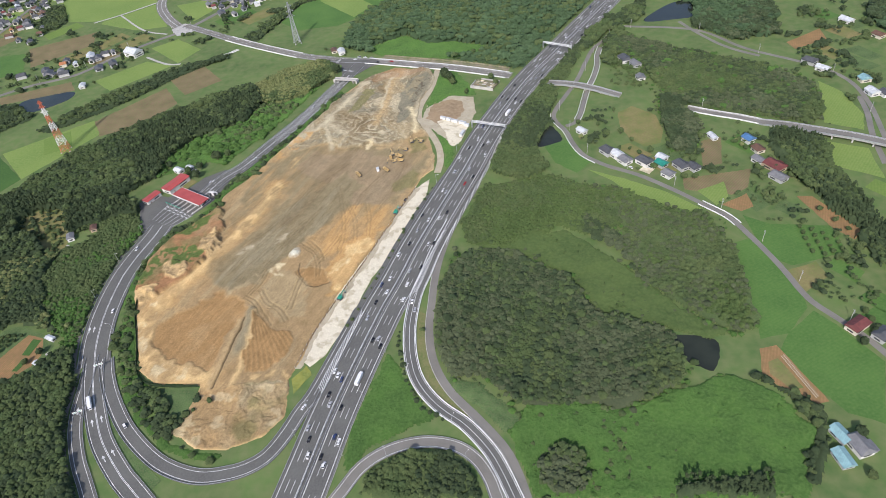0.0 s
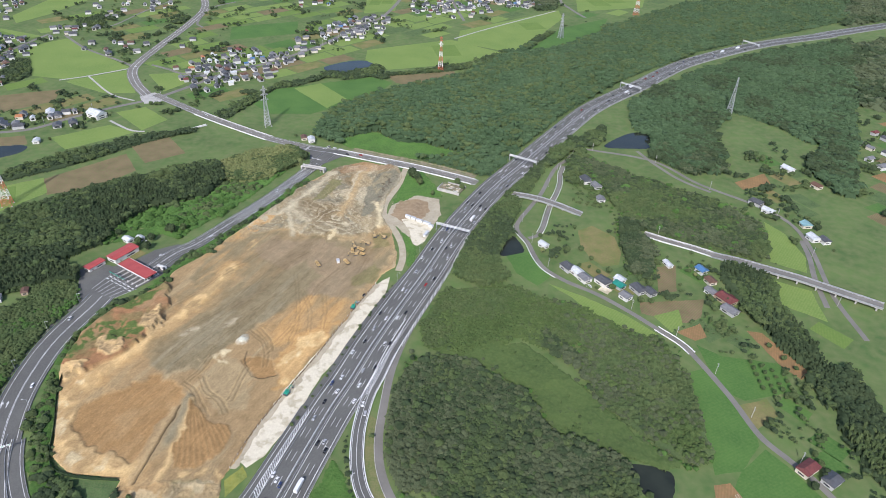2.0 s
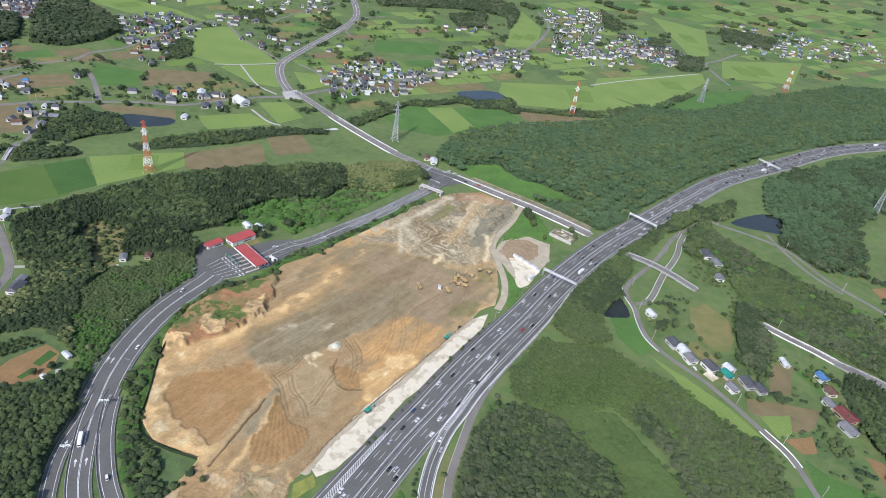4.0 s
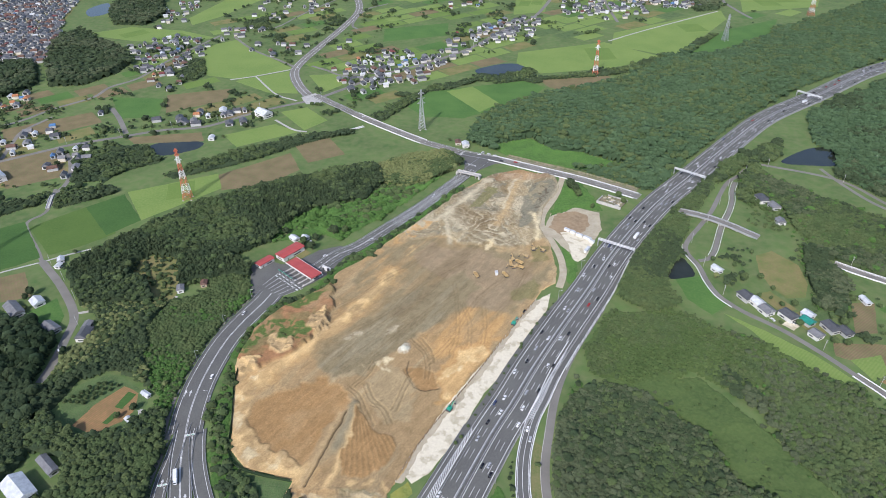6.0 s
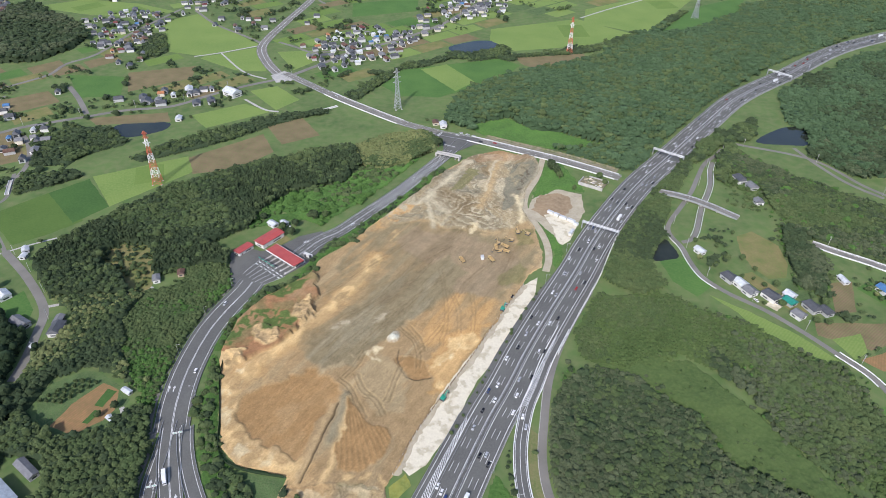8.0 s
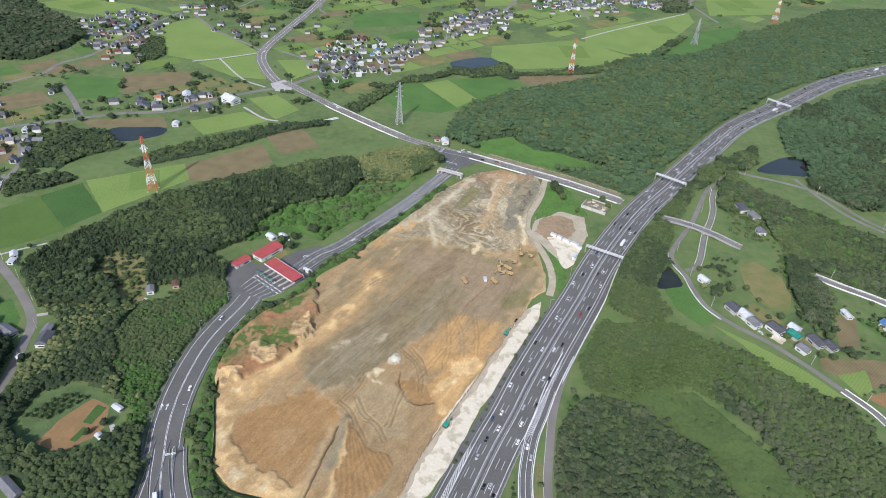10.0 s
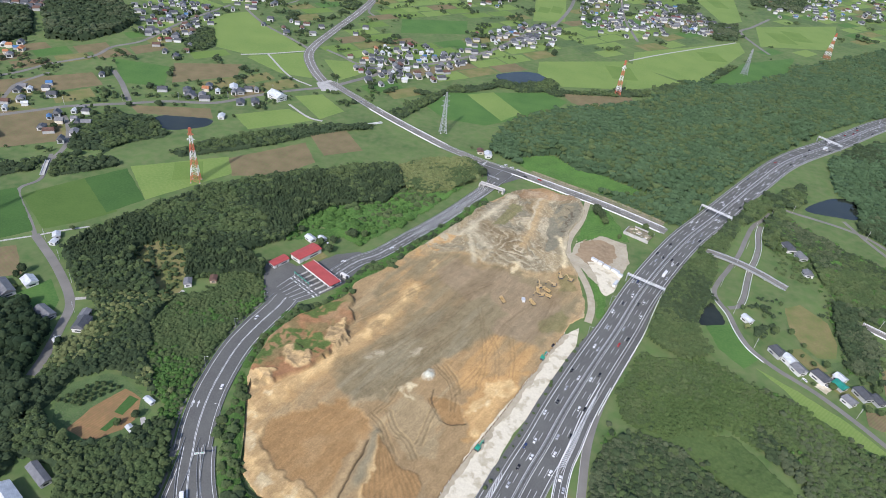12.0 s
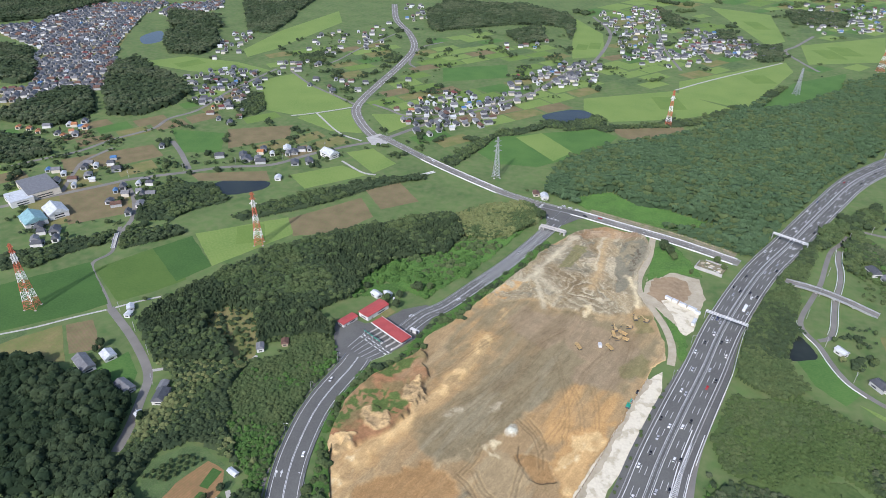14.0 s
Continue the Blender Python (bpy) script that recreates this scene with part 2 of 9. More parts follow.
def part(name, bm, mat, parent=None, label=""):
    me = bpy.data.meshes.new(name)
    bm.to_mesh(me)
    bm.free()
    me.materials.append(mat)
    ob = new(name, me)
    ob.parent = parent
    if label:
        ob["label"] = label
    return ob


def base(name, x=0, y=0, z=0, turn=0, label="", category="", group="", kind=""):
    ob = new(name)
    ob.matrix_basis = pose(x, y, z, 0, 0, turn)
    return tagged(ob, label, category, group, kind)


def box(bm, x, y, z, sx, sy, sz, turn=0, bevel=0.0):
    """A box on its centre x, y and its underside z."""
    made = bmesh.ops.create_cube(bm, size=1, matrix=pose(x, y, z + sz / 2, 0, 0, turn) @ Matrix.Diagonal((sx, sy, sz, 1)))
    if bevel:
        edges = list({e for v in made["verts"] for e in v.link_edges})
        bmesh.ops.bevel(bm, geom=edges, offset=bevel, segments=1, affect="EDGES")
    return bm


def boxed(*spec, bevel=0.0):
    bm = bmesh.new()
    for s in spec:
        box(bm, *s, bevel=bevel)
    return bm


def bar(bm, a, b, r, sides=4):
    """A strut from a to b."""
    a, b = Vector(a), Vector(b)
    d = b - a
    m = Matrix.Translation((a + b) / 2) @ d.to_track_quat("Z", "Y").to_matrix().to_4x4()
    bmesh.ops.create_cone(bm, cap_ends=True, segments=sides, radius1=r, radius2=r, depth=d.length, matrix=m)
    return bm


def curve_through(points, step=5.0, closed=False):
    """A smooth line through the points, at even steps."""
    p = np.array(points, float)
    n = len(p)
    get = (lambda i: p[i % n]) if closed else (lambda i: p[i] if 0 <= i < n else (2 * p[0] - p[1] if i < 0 else 2 * p[-1] - p[-2]))
    out = []
    for i in range(n if closed else n - 1):
        a, b, c, d = get(i - 1), get(i), get(i + 1), get(i + 2)
        k = max(2, int(np.linalg.norm(c - b) / step * 2))
        for u in np.arange(k) / k:
            out.append(0.5 * (2 * b + (c - a) * u + (2 * a - 5 * b + 4 * c - d) * u * u + (3 * b - a - 3 * c + d) * u ** 3))
    if not closed:
        out.append(p[-1])
    out = np.array(out)
    for _ in range(3 if not closed else 0):
        out[1:-1] = 0.25 * out[:-2] + 0.5 * out[1:-1] + 0.25 * out[2:]
    s = np.r_[0, np.cumsum(np.linalg.norm(np.diff(out, axis=0), axis=1))]
    at = np.linspace(0, s[-1], max(2, int(s[-1] / step) + 1))
    return np.stack([np.interp(at, s, out[:, k]) for k in (0, 1)], 1)


def sideways(line):
    d = np.gradient(line, axis=0)
    d /= np.linalg.norm(d, axis=1)[:, None]
    return np.stack([d[:, 1], -d[:, 0]], 1)          # to the right of the way


def offset(line, o):
    return line + sideways(line) * np.reshape(o, (-1, 1))


def strip(name, line, left, right, z, mat, parent=None, thick=0.0, label=""):
    """A ribbon between two offsets from a line, on its top height z."""
    a, b = offset(line, left), offset(line, right)
    z = np.broadcast_to(z, len(line))
    v = [(*p, h) for p, h in zip(a, z)] + [(*p, h) for p, h in zip(b, z)]
    n = len(line)
    f = [(i, n + i, n + i + 1, i + 1) for i in range(n - 1)]
    if thick:
        v += [(*p, h - thick) for p, h in zip(a, z)] + [(*p, h - thick) for p, h in zip(b, z)]
        f += [(2 * n + i, i, i + 1, 2 * n + i + 1) for i in range(n - 1)]
        f += [(n + i, 3 * n + i, 3 * n + i + 1, n + i + 1) for i in range(n - 1)]
        f += [(2 * n + i, 2 * n + i + 1, 3 * n + i + 1, 3 * n + i) for i in range(n - 1)]
        f += [(0, 2 * n, 3 * n, n), (n - 1, 2 * n - 1, 4 * n - 1, 3 * n - 1)]
    return link(name, v, f, mat, parent, label)


def dashes(name, line, o, width, z, mat, on, off, parent=None, start=0.0, end=1e9):
    """Broken line at an offset: dashes of length on, gaps of length off."""
    side = offset(line, o)
    s = np.r_[0, np.cumsum(np.linalg.norm(np.diff(side, axis=0), axis=1))]
    v, f = [], []
    a = start
    while a + on < min(end, s[-1]):
        q = np.stack([np.interp([a, a + on], s, side[:, k]) for k in (0, 1)], 1)
        d = (q[1] - q[0]) / on
        nrm = np.array([d[1], -d[0]]) * width / 2
        k = len(v)
        v += [(*(q[0] - nrm), z), (*(q[0] + nrm), z), (*(q[1] + nrm), z), (*(q[1] - nrm), z)]
        f.append((k, k + 1, k + 2, k + 3))
        a += on + off
    ob = link(name, v, f, mat, parent)
    return tagged(ob, kind="stuff")


def patch(name, points, z, mat, label, category, kind="structure", smooth=3.0, rough=1.0, deep=0.3, curved=False):
    """A flat sheet of land inside a closed outline, with a little uneven edge and turned-down sides."""
    p = curve_through(points, smooth, True) if curved else densify(points, smooth)
    p = p + np.random.RandomState(len(points)).uniform(-1, 1, p.shape) * 0.35 * rough
    bm = bmesh.new()
    top = [bm.verts.new((*q, z)) for q in p]
    low = [bm.verts.new((*q, z - deep)) for q in p]
    face = bm.faces.new(top)
    n = len(p)
    for i in range(n):
        bm.faces.new((top[i], low[i], low[(i + 1) % n], top[(i + 1) % n]))
    bmesh.ops.triangulate(bm, faces=[face])
    bmesh.ops.recalc_face_normals(bm, faces=bm.faces[:])
    return tagged(part(name, bm, mat), label, category, kind=kind)


def densify(points, step):
    p = np.array(points, float)
    out = []
    for a, b in zip(p, np.roll(p, -1, 0)):
        k = max(1, int(np.linalg.norm(b - a) / step))
        out += [a + (b - a) * i / k for i in range(k)]
    return np.array(out)


def inside(poly, q):
    """Which of the points q lie in the closed outline."""
    p = np.array(poly, float)
    hit = np.zeros(len(q), bool)
    if not len(q):
        return hit
    lo, hi = p.min(0), p.max(0)
    k = np.where((q[:, 0] >= lo[0]) & (q[:, 0] <= hi[0]) & (q[:, 1] >= lo[1]) & (q[:, 1] <= hi[1]))[0]
    x, y = q[k, 0], q[k, 1]
    got = np.zeros(len(k), bool)
    for (x1, y1), (x2, y2) in zip(p, np.roll(p, -1, 0)):
        if y1 != y2:
            got ^= ((y1 > y) != (y2 > y)) & (x < (x2 - x1) * (y - y1) / (y2 - y1) + x1)
    hit[k] = got
    return hit


def near_line(line, q, d):
    """Which of the points q lie within d of a line."""
    hit = np.zeros(len(q), bool)
    if not len(q):
        return hit
    line = np.asarray(line)
    if len(line) > 8:
        line = line[np.unique(np.r_[np.arange(0, len(line), 3), len(line) - 1])]
    lo, hi = q.min(0) - d, q.max(0) + d
    for a, b in zip(line[:-1], line[1:]):
        l, h = np.minimum(a, b), np.maximum(a, b)
        if (h < lo).any() or (l > hi).any():
            continue
        k = np.where((q[:, 0] > l[0] - d) & (q[:, 0] < h[0] + d) & (q[:, 1] > l[1] - d) & (q[:, 1] < h[1] + d))[0]
        if len(k):
            ab = b - a
            u = np.clip(((q[k] - a) @ ab) / max(ab @ ab, 1e-9), 0, 1)
            hit[k] |= np.linalg.norm(q[k] - a - u[:, None] * ab, axis=1) < d
    return hit


def value_noise(x, y, s, seed=0):
    """Smooth noise from 0 to 1 with cells of size s."""
    g = np.random.RandomState(seed).rand(64, 64)
    u, v = x / s, y / s
    i, j = np.floor(u).astype(int), np.floor(v).astype(int)
    a, b = u - i, v - j
    a, b = a * a * (3 - 2 * a), b * b * (3 - 2 * b)
    i, j, i1, j1 = i % 64, j % 64, (i + 1) % 64, (j + 1) % 64
    return (g[i, j] * (1 - a) + g[i1, j] * a) * (1 - b) + (g[i, j1] * (1 - a) + g[i1, j1] * a) * b


def fbm(x, y, s, seed=0, octaves=4):
    return sum(value_noise(x, y, s / 2 ** k, seed + k) * 0.5 ** k for k in range(octaves)) / sum(0.5 ** k for k in range(octaves))


# ---- ground ----
def ground_sheet():
    """One sheet to the horizon, finer and gently uneven near the works."""
    edges = np.unique(np.r_[np.linspace(-5200, -1600, 13), np.linspace(-1600, 1600, 81), np.linspace(1600, 5200, 13)])
    xs, ys = edges, edges + 800
    gx, gy = np.meshgrid(xs, ys)
    v = np.stack([gx.ravel(), gy.ravel(), np.zeros(gx.size)], 1)
    n = len(xs)
    f = [(j * n + i, j * n + i + 1, (j + 1) * n + i + 1, (j + 1) * n + i) for j in range(len(ys) - 1) for i in range(n - 1)]
    return tagged(link("ground", v, f, GRASS), "green grassland and rough verges on gently rolling land", "ground", kind="structure")


ground_sheet()

# ---- roads ----
expressway_plan = [(-134.2, 176.3), (-124.7, 238.9), (-108.2, 315.2), (-97.9, 351.6), (-88.1, 390.3), (-73.6, 438.7), (-56, 493.7), (-35, 563), (2.2, 657.2), (40, 730), (97.8, 841.4), (151.5, 935.7), (236.1, 1040.6), (326.1, 1156.2), (416, 1239.5), (538.9, 1333.8), (693.8, 1422.6), (753.7, 1464.1)]
first = np.array(expressway_plan[0]) - (np.array(expressway_plan[1]) - np.array(expressway_plan[0])) * 3
last = np.array(expressway_plan[-1]) + (np.array(expressway_plan[-1]) - np.array(expressway_plan[-3])) * 4
WAY = curve_through([tuple(first), *expressway_plan, tuple(last)], 6.0)
WAY_S = np.r_[0, np.cumsum(np.linalg.norm(np.diff(WAY, axis=0), axis=1))]


def way_at(y):
    """How far along the expressway the plan's y lies."""
    return float(np.interp(y, WAY[:, 1], WAY_S))


def way_piece(y0, y1):
    s = np.arange(way_at(y0), way_at(y1), 3.0)
    return np.stack([np.interp(s, WAY_S, WAY[:, k]) for k in (0, 1)], 1)


EXP_Z = 0.45
expressway = strip("road_expressway", WAY, -15.6, 15.6, EXP_Z, ASPHALT, thick=0.6)
tagged(expressway, "six-lane divided expressway of dark asphalt with white markings", "road", kind="structure")
for k in (-1, 1):
    strip("edge_line", WAY, k * 2.15 - 0.2, k * 2.15 + 0.2, EXP_Z + 0.01, ROAD_WHITE, expressway)
    strip("edge_line", WAY, k * 13.2 - 0.22, k * 13.2 + 0.22, EXP_Z + 0.01, ROAD_WHITE, expressway)
    for o in (5.85, 9.5):
        dashes("lane_dashes", WAY, k * o, 0.32, EXP_Z + 0.012, ROAD_WHITE, 8.0, 12.0, expressway, start=4.0 if k > 0 else 11.0)
    strip("kerb", WAY, k * 15.6 - 0.15, k * 15.6 + 0.15, EXP_Z + 0.15, CONCRETE, expressway, thick=0.7)
strip("median", WAY, -1.35, 1.35, EXP_Z + 0.06, MEDIAN, expressway, thick=0.1, label="dark strip between the guard rails")
for o in (-1.15, 1.15):
    strip("guard_rail", WAY, o - 0.12, o + 0.12, EXP_Z + 0.85, STEEL, expressway, thick=0.35, label="galvanised guard rail on posts")
    dashes("rail_posts", WAY, o, 0.30, EXP_Z + 0.87, WHITE, 0.7, 3.3, expressway)
for k in (-1, 1):
    strip("guard_rail", WAY, k * 15.2 - 0.08, k * 15.2 + 0.08, EXP_Z + 0.85, STEEL, expressway, thick=0.35)


def road(name, points, half, mat, z, label, lines=(), broken=(), rails=(), step=4.0, line_mat=None):
    line = curve_through(points, step)
    ob = strip(name, line, -half, half, z, mat, thick=0.25)
    tagged(ob, label, "road", kind="structure")
    for o in lines:
        strip("edge_line", line, o - 0.16, o + 0.16, z + 0.008, ROAD_WHITE, ob)
    for o in broken:
        dashes("centre_dashes", line, o, 0.2, z + 0.01, ROAD_WHITE, 5, 5, ob)
    for o in rails:
        strip("guard_rail", line, o - 0.09, o + 0.09, z + 0.75, STEEL, ob, thick=0.32, label="galvanised guard rail")
    return line, ob


ramp_a_plan = [(-122.9, 322.1), (-130.5, 291), (-141.4, 247.5), (-147.3, 234), (-153.1, 216.2), (-160.8, 201.3), (-170.1, 194), (-181.1, 189.8), (-199.5, 187.2), (-221.3, 192.7), (-239.4, 202.7), (-261.7, 220.3), (-282.8, 243.8), (-295.9, 262.7), (-303.1, 276.3)]
trunk_plan = [(-324.8, 427.5), (-325.7, 413.9), (-330, 387.5), (-331.6, 359.5), (-327.1, 322.3), (-319.5, 293.8), (-310.6, 271.8)]
mid_plan = [(-311.6, 274.8), (-302.7, 255), (-291.9, 236.5), (-274.1, 211), (-250.6, 188), (-231.6, 173.2)]
left_plan = [(-308.3, 255), (-299.6, 225.4), (-284.1, 198.8), (-262.6, 172.5)]
ramp_b_plan = [(-62.7, 422.8), (-72.6, 387.6), (-78.8, 357.3), (-83.2, 337.4), (-84.8, 311), (-83.6, 293.6), (-81, 278.1), (-75.6, 261.2), (-67.2, 247.8), (-55.6, 235.9), (-40.8, 225.1), (-25.2, 207.3), (-16.2, 190.7), (-10.8, 178.7)]
side_plan = [(-42.8, 473.5), (-61.9, 411.7), (-70, 367.7), (-71, 325.7), (-70.1, 298.6), (-64.7, 273.7), (-52.8, 250.9), (-32, 228), (-16.3, 208.9), (-8.2, 191.2), (-4.3, 178.9)]
ramp_c_plan = [(-111.3, 176.9), (-100.7, 195.4), (-85.4, 207.1), (-65.4, 212.7), (-46.1, 210.3), (-32.7, 201.3), (-24.8, 189.1), (-20.8, 178.5)]
toll_plan = [(-305.2, 457.8), (-290.8, 496.1), (-276.8, 515), (-258.9, 554.1), (-235.6, 606.8), (-211.6, 675.1), (-203.2, 701.9), (-194.1, 728.5)]
cross_plan = [(-484.8, 888.4), (-431.1, 852.6), (-373.1, 814.4), (-289.6, 766.7), (-256.4, 752.4), (-217.1, 739.7), (-188.2, 734.2), (-127.1, 715.7), (-84.5, 702.8), (-49.3, 689.2), (-13.9, 673.9)]
cross_far_plan = [(158, 584.5), (177.8, 573.9), (200.5, 563.5), (217.9, 553.6)]
nw_plan = [(-479.3, 869.3), (-525.2, 921.3), (-559.7, 976.9), (-571.7, 1029), (-577.5, 1126.7), (-584.1, 1265.9), (-600.1, 1386.5), (-651, 1505.1), (-730.4, 1636.9), (-802.8, 1818.2)]
west_plan = [(-480.9, 868.8), (-522.3, 828.7), (-554.2, 788.9), (-582.5, 748), (-634.3, 723.5), (-673, 694.2), (-725.9, 653.9), (-758.9, 614.6)]
village_plan = [(-479.3, 869.3), (-443.6, 940.8), (-420, 992.9), (-363.5, 1065.6), (-305.8, 1170.1), (-264.1, 1309.2), (-223, 1408), (-210.6, 1661.1), (-266, 1840.2)]
hamlet_plan = [(104.7, 768), (94, 748.4), (80.7, 728), (69.4, 694.8), (58.8, 659.9), (44.7, 625.7), (34, 601.3), (28.9, 583.6), (31.5, 570), (39.4, 554), (44.3, 532.9), (51.5, 513.7), (61.6, 501.8), (73.4, 491.8), (97, 476.9), (121.5, 454.9), (142, 433), (157.6, 415.5), (168.2, 391.2), (179.3, 359.6), (188.1, 326.8), (200, 309.1), (211.2, 292.9), (218.2, 279.1)]
hamlet_b_plan = [(40, 563), (48.9, 568.1), (55.4, 584.1), (61.3, 610.6), (66.8, 633.8), (75.2, 659.3), (81.4, 685.4), (83.8, 708.6), (89.5, 732)]
lane_b_plan = [(-655, 550), (-627.2, 504.2), (-629, 478), (-581.8, 440.3), (-561.9, 423.9), (-513.5, 393.2), (-474.2, 361.7), (-460.8, 336.7), (-448.2, 305.6), (-443.5, 288.6)]
lane_c_plan = [(317.9, 591.5), (313.6, 560.3), (304, 522.4), (297.2, 479.3)]
lane_d_plan = [(119.3, 786.2), (201.1, 761.6), (243.8, 706.1), (295, 661.5), (319.1, 625), (321.6, 576.4), (310, 498.1), (311.6, 437.4)]


def beyond(plan, length):
    """The plan with its last stretch carried on straight."""
    a, b = np.array(plan[-2]), np.array(plan[-1])
    return [*plan, tuple(b + (b - a) / np.linalg.norm(b - a) * length)]


def before(plan, length):
    return beyond(plan[::-1], length)[::-1]


RAMP_A, _ = road("road_ramp", ramp_a_plan, 5.4, ASPHALT, 0.36, "curved one-way asphalt ramp with white edge lines", (-3.4, 3.2), (), (-5.1, 5.1))
TRUNK, _ = road("road_trunk", trunk_plan, 11.5, ASPHALT, 0.32, "wide asphalt toll approach with a double centre line", (-8.8, -0.35, 0.35, 8.8), (), (-11.2, 11.2))
MID, _ = road("road_ramp", beyond(mid_plan, 120), 7.2, ASPHALT, 0.34, "two-lane asphalt ramp splitting from the toll approach", (-5.6, -0.3, 0.3, 5.8), (), (-7.0, 7.0))
LEFT, _ = road("road_ramp", before(beyond(left_plan, 120), 25), 4.6, ASPHALT, 0.30, "one-lane asphalt ramp with white edge lines", (-2.6, 2.6), (), (-4.5, 4.5))
RAMP_B, _ = road("road_ramp", beyond(ramp_b_plan, 120), 4.4, ASPHALT, 0.40, "curved asphalt ramp leaving the expressway", (-3.4, 0.2, 3.4), (), ())
for k in (-1, 1):
    tagged(strip("road_parapet", RAMP_B, k * 4.4 - 0.3, k * 4.4 + 0.3, 0.95, WHITE, thick=0.7), "low white parapet along the curved ramp", "parapet", kind="structure")
SIDE, _ = road("road_side", beyond(side_plan, 120), 2.7, OLD_ASPHALT, 0.14, "narrow dark service lane below the embankment", (), (), ())
RAMP_C, _ = road("road_ramp", before(beyond(ramp_c_plan, 100), 60), 4.0, OLD_ASPHALT, 0.42, "grey loop ramp with steel guard rails", (-2.9, 2.9), (), (-3.9, 3.9))
TOLL, _ = road("road_toll", toll_plan, 7.6, ASPHALT, 0.34, "four-lane asphalt road climbing from the toll gate", (-6.6, -0.45, 0.45, 6.6), (-3.4, 3.4), (-7.5, 7.5))
CROSS, _ = road("road_cross", cross_plan, 6.2, OLD_ASPHALT, 0.24, "grey two-lane cross-country road with white railings", (-4.6, 4.6), (0,), (-6.0, 6.0))
CROSS_E, _ = road("road_cross", cross_far_plan, 4.4, OLD_ASPHALT, 0.26, "pale two-lane road running on past the hamlet", (-3.4, 3.4), (), (-4.3, 4.3))
OVERPASS = curve_through([(28, 652.5), (58.3, 638.2), (76.3, 627.8), (98.5, 616.4)], 4.0)
NW, _ = road("road_country", nw_plan, 8.0, OLD_ASPHALT, 0.22, "wide grey country road curving through the fields", (-6.2, -0.4, 0.4, 6.2), (), ())
WEST, _ = road("road_country", beyond(west_plan, 400), 3.4, OLD_ASPHALT, 0.16, "narrow grey country road between fields", (), (), ())
VILLAGE, _ = road("road_village", village_plan, 3.8, OLD_ASPHALT, 0.17, "pale village street lined with houses", (), (), ())
HAMLET, _ = road("road_hamlet", beyond(hamlet_plan, 80), 2.3, OLD_ASPHALT, 0.15, "pale worn lane past the hamlet's houses", (), (), ())
HAMLET_B, _ = road("road_hamlet", hamlet_b_plan, 2.2, OLD_ASPHALT, 0.17, "worn lane passing under the overpass to the hamlet")
LANE_B, _ = road("road_lane", lane_b_plan[4:], 3.5, OLD_ASPHALT, 0.15, "pale lane between woods and gardens")
LANE_B2, _ = road("road_lane", lane_b_plan[:5], 1.9, OLD_ASPHALT, 0.12, "narrow farm lane between the paddies")
LANE_C, _ = road("road_lane", lane_c_plan, 2.5, OLD_ASPHALT, 0.14, "narrow lane between paddies")
LANE_D, _ = road("road_lane", lane_d_plan, 2.3, OLD_ASPHALT, 0.13, "narrow farm lane along the valley")
HAUL, _ = road("road_haul", [(-98.4, 702.5), (-101.6, 658), (-109.7, 618.8), (-108.7, 591.9), (-98.3, 571), (-85.3, 541.6), (-79.8, 514.8), (-81.1, 492.7)], 3.2, TRACK, 0.26, "pale gravel haul road round the earthworks")
for o in (-5.3, -2.1, 2.1, 5.3):
    bars = TOLL[(TOLL[:, 1] > 560) & (TOLL[:, 1] < 696)]
    dashes("slowing_bars", bars, o, 0.7, 0.356, ROAD_WHITE, 1.5, 1.7, bpy.data.objects["road_toll"])
ALL_ROADS = [(HAUL, 5), (WAY, 19), (RAMP_A, 8), (TRUNK, 14), (MID, 9.5), (LEFT, 7), (RAMP_B, 7), (SIDE, 5), (RAMP_C, 6.5), (TOLL, 10.5), (CROSS, 9), (CROSS_E, 7), (OVERPASS, 7), (NW, 11), (WEST, 6), (VILLAGE, 6),
             (HAMLET, 6), (HAMLET_B, 6), (LANE_B, 7), (LANE_B2, 4), (LANE_C, 5), (LANE_D, 5)]

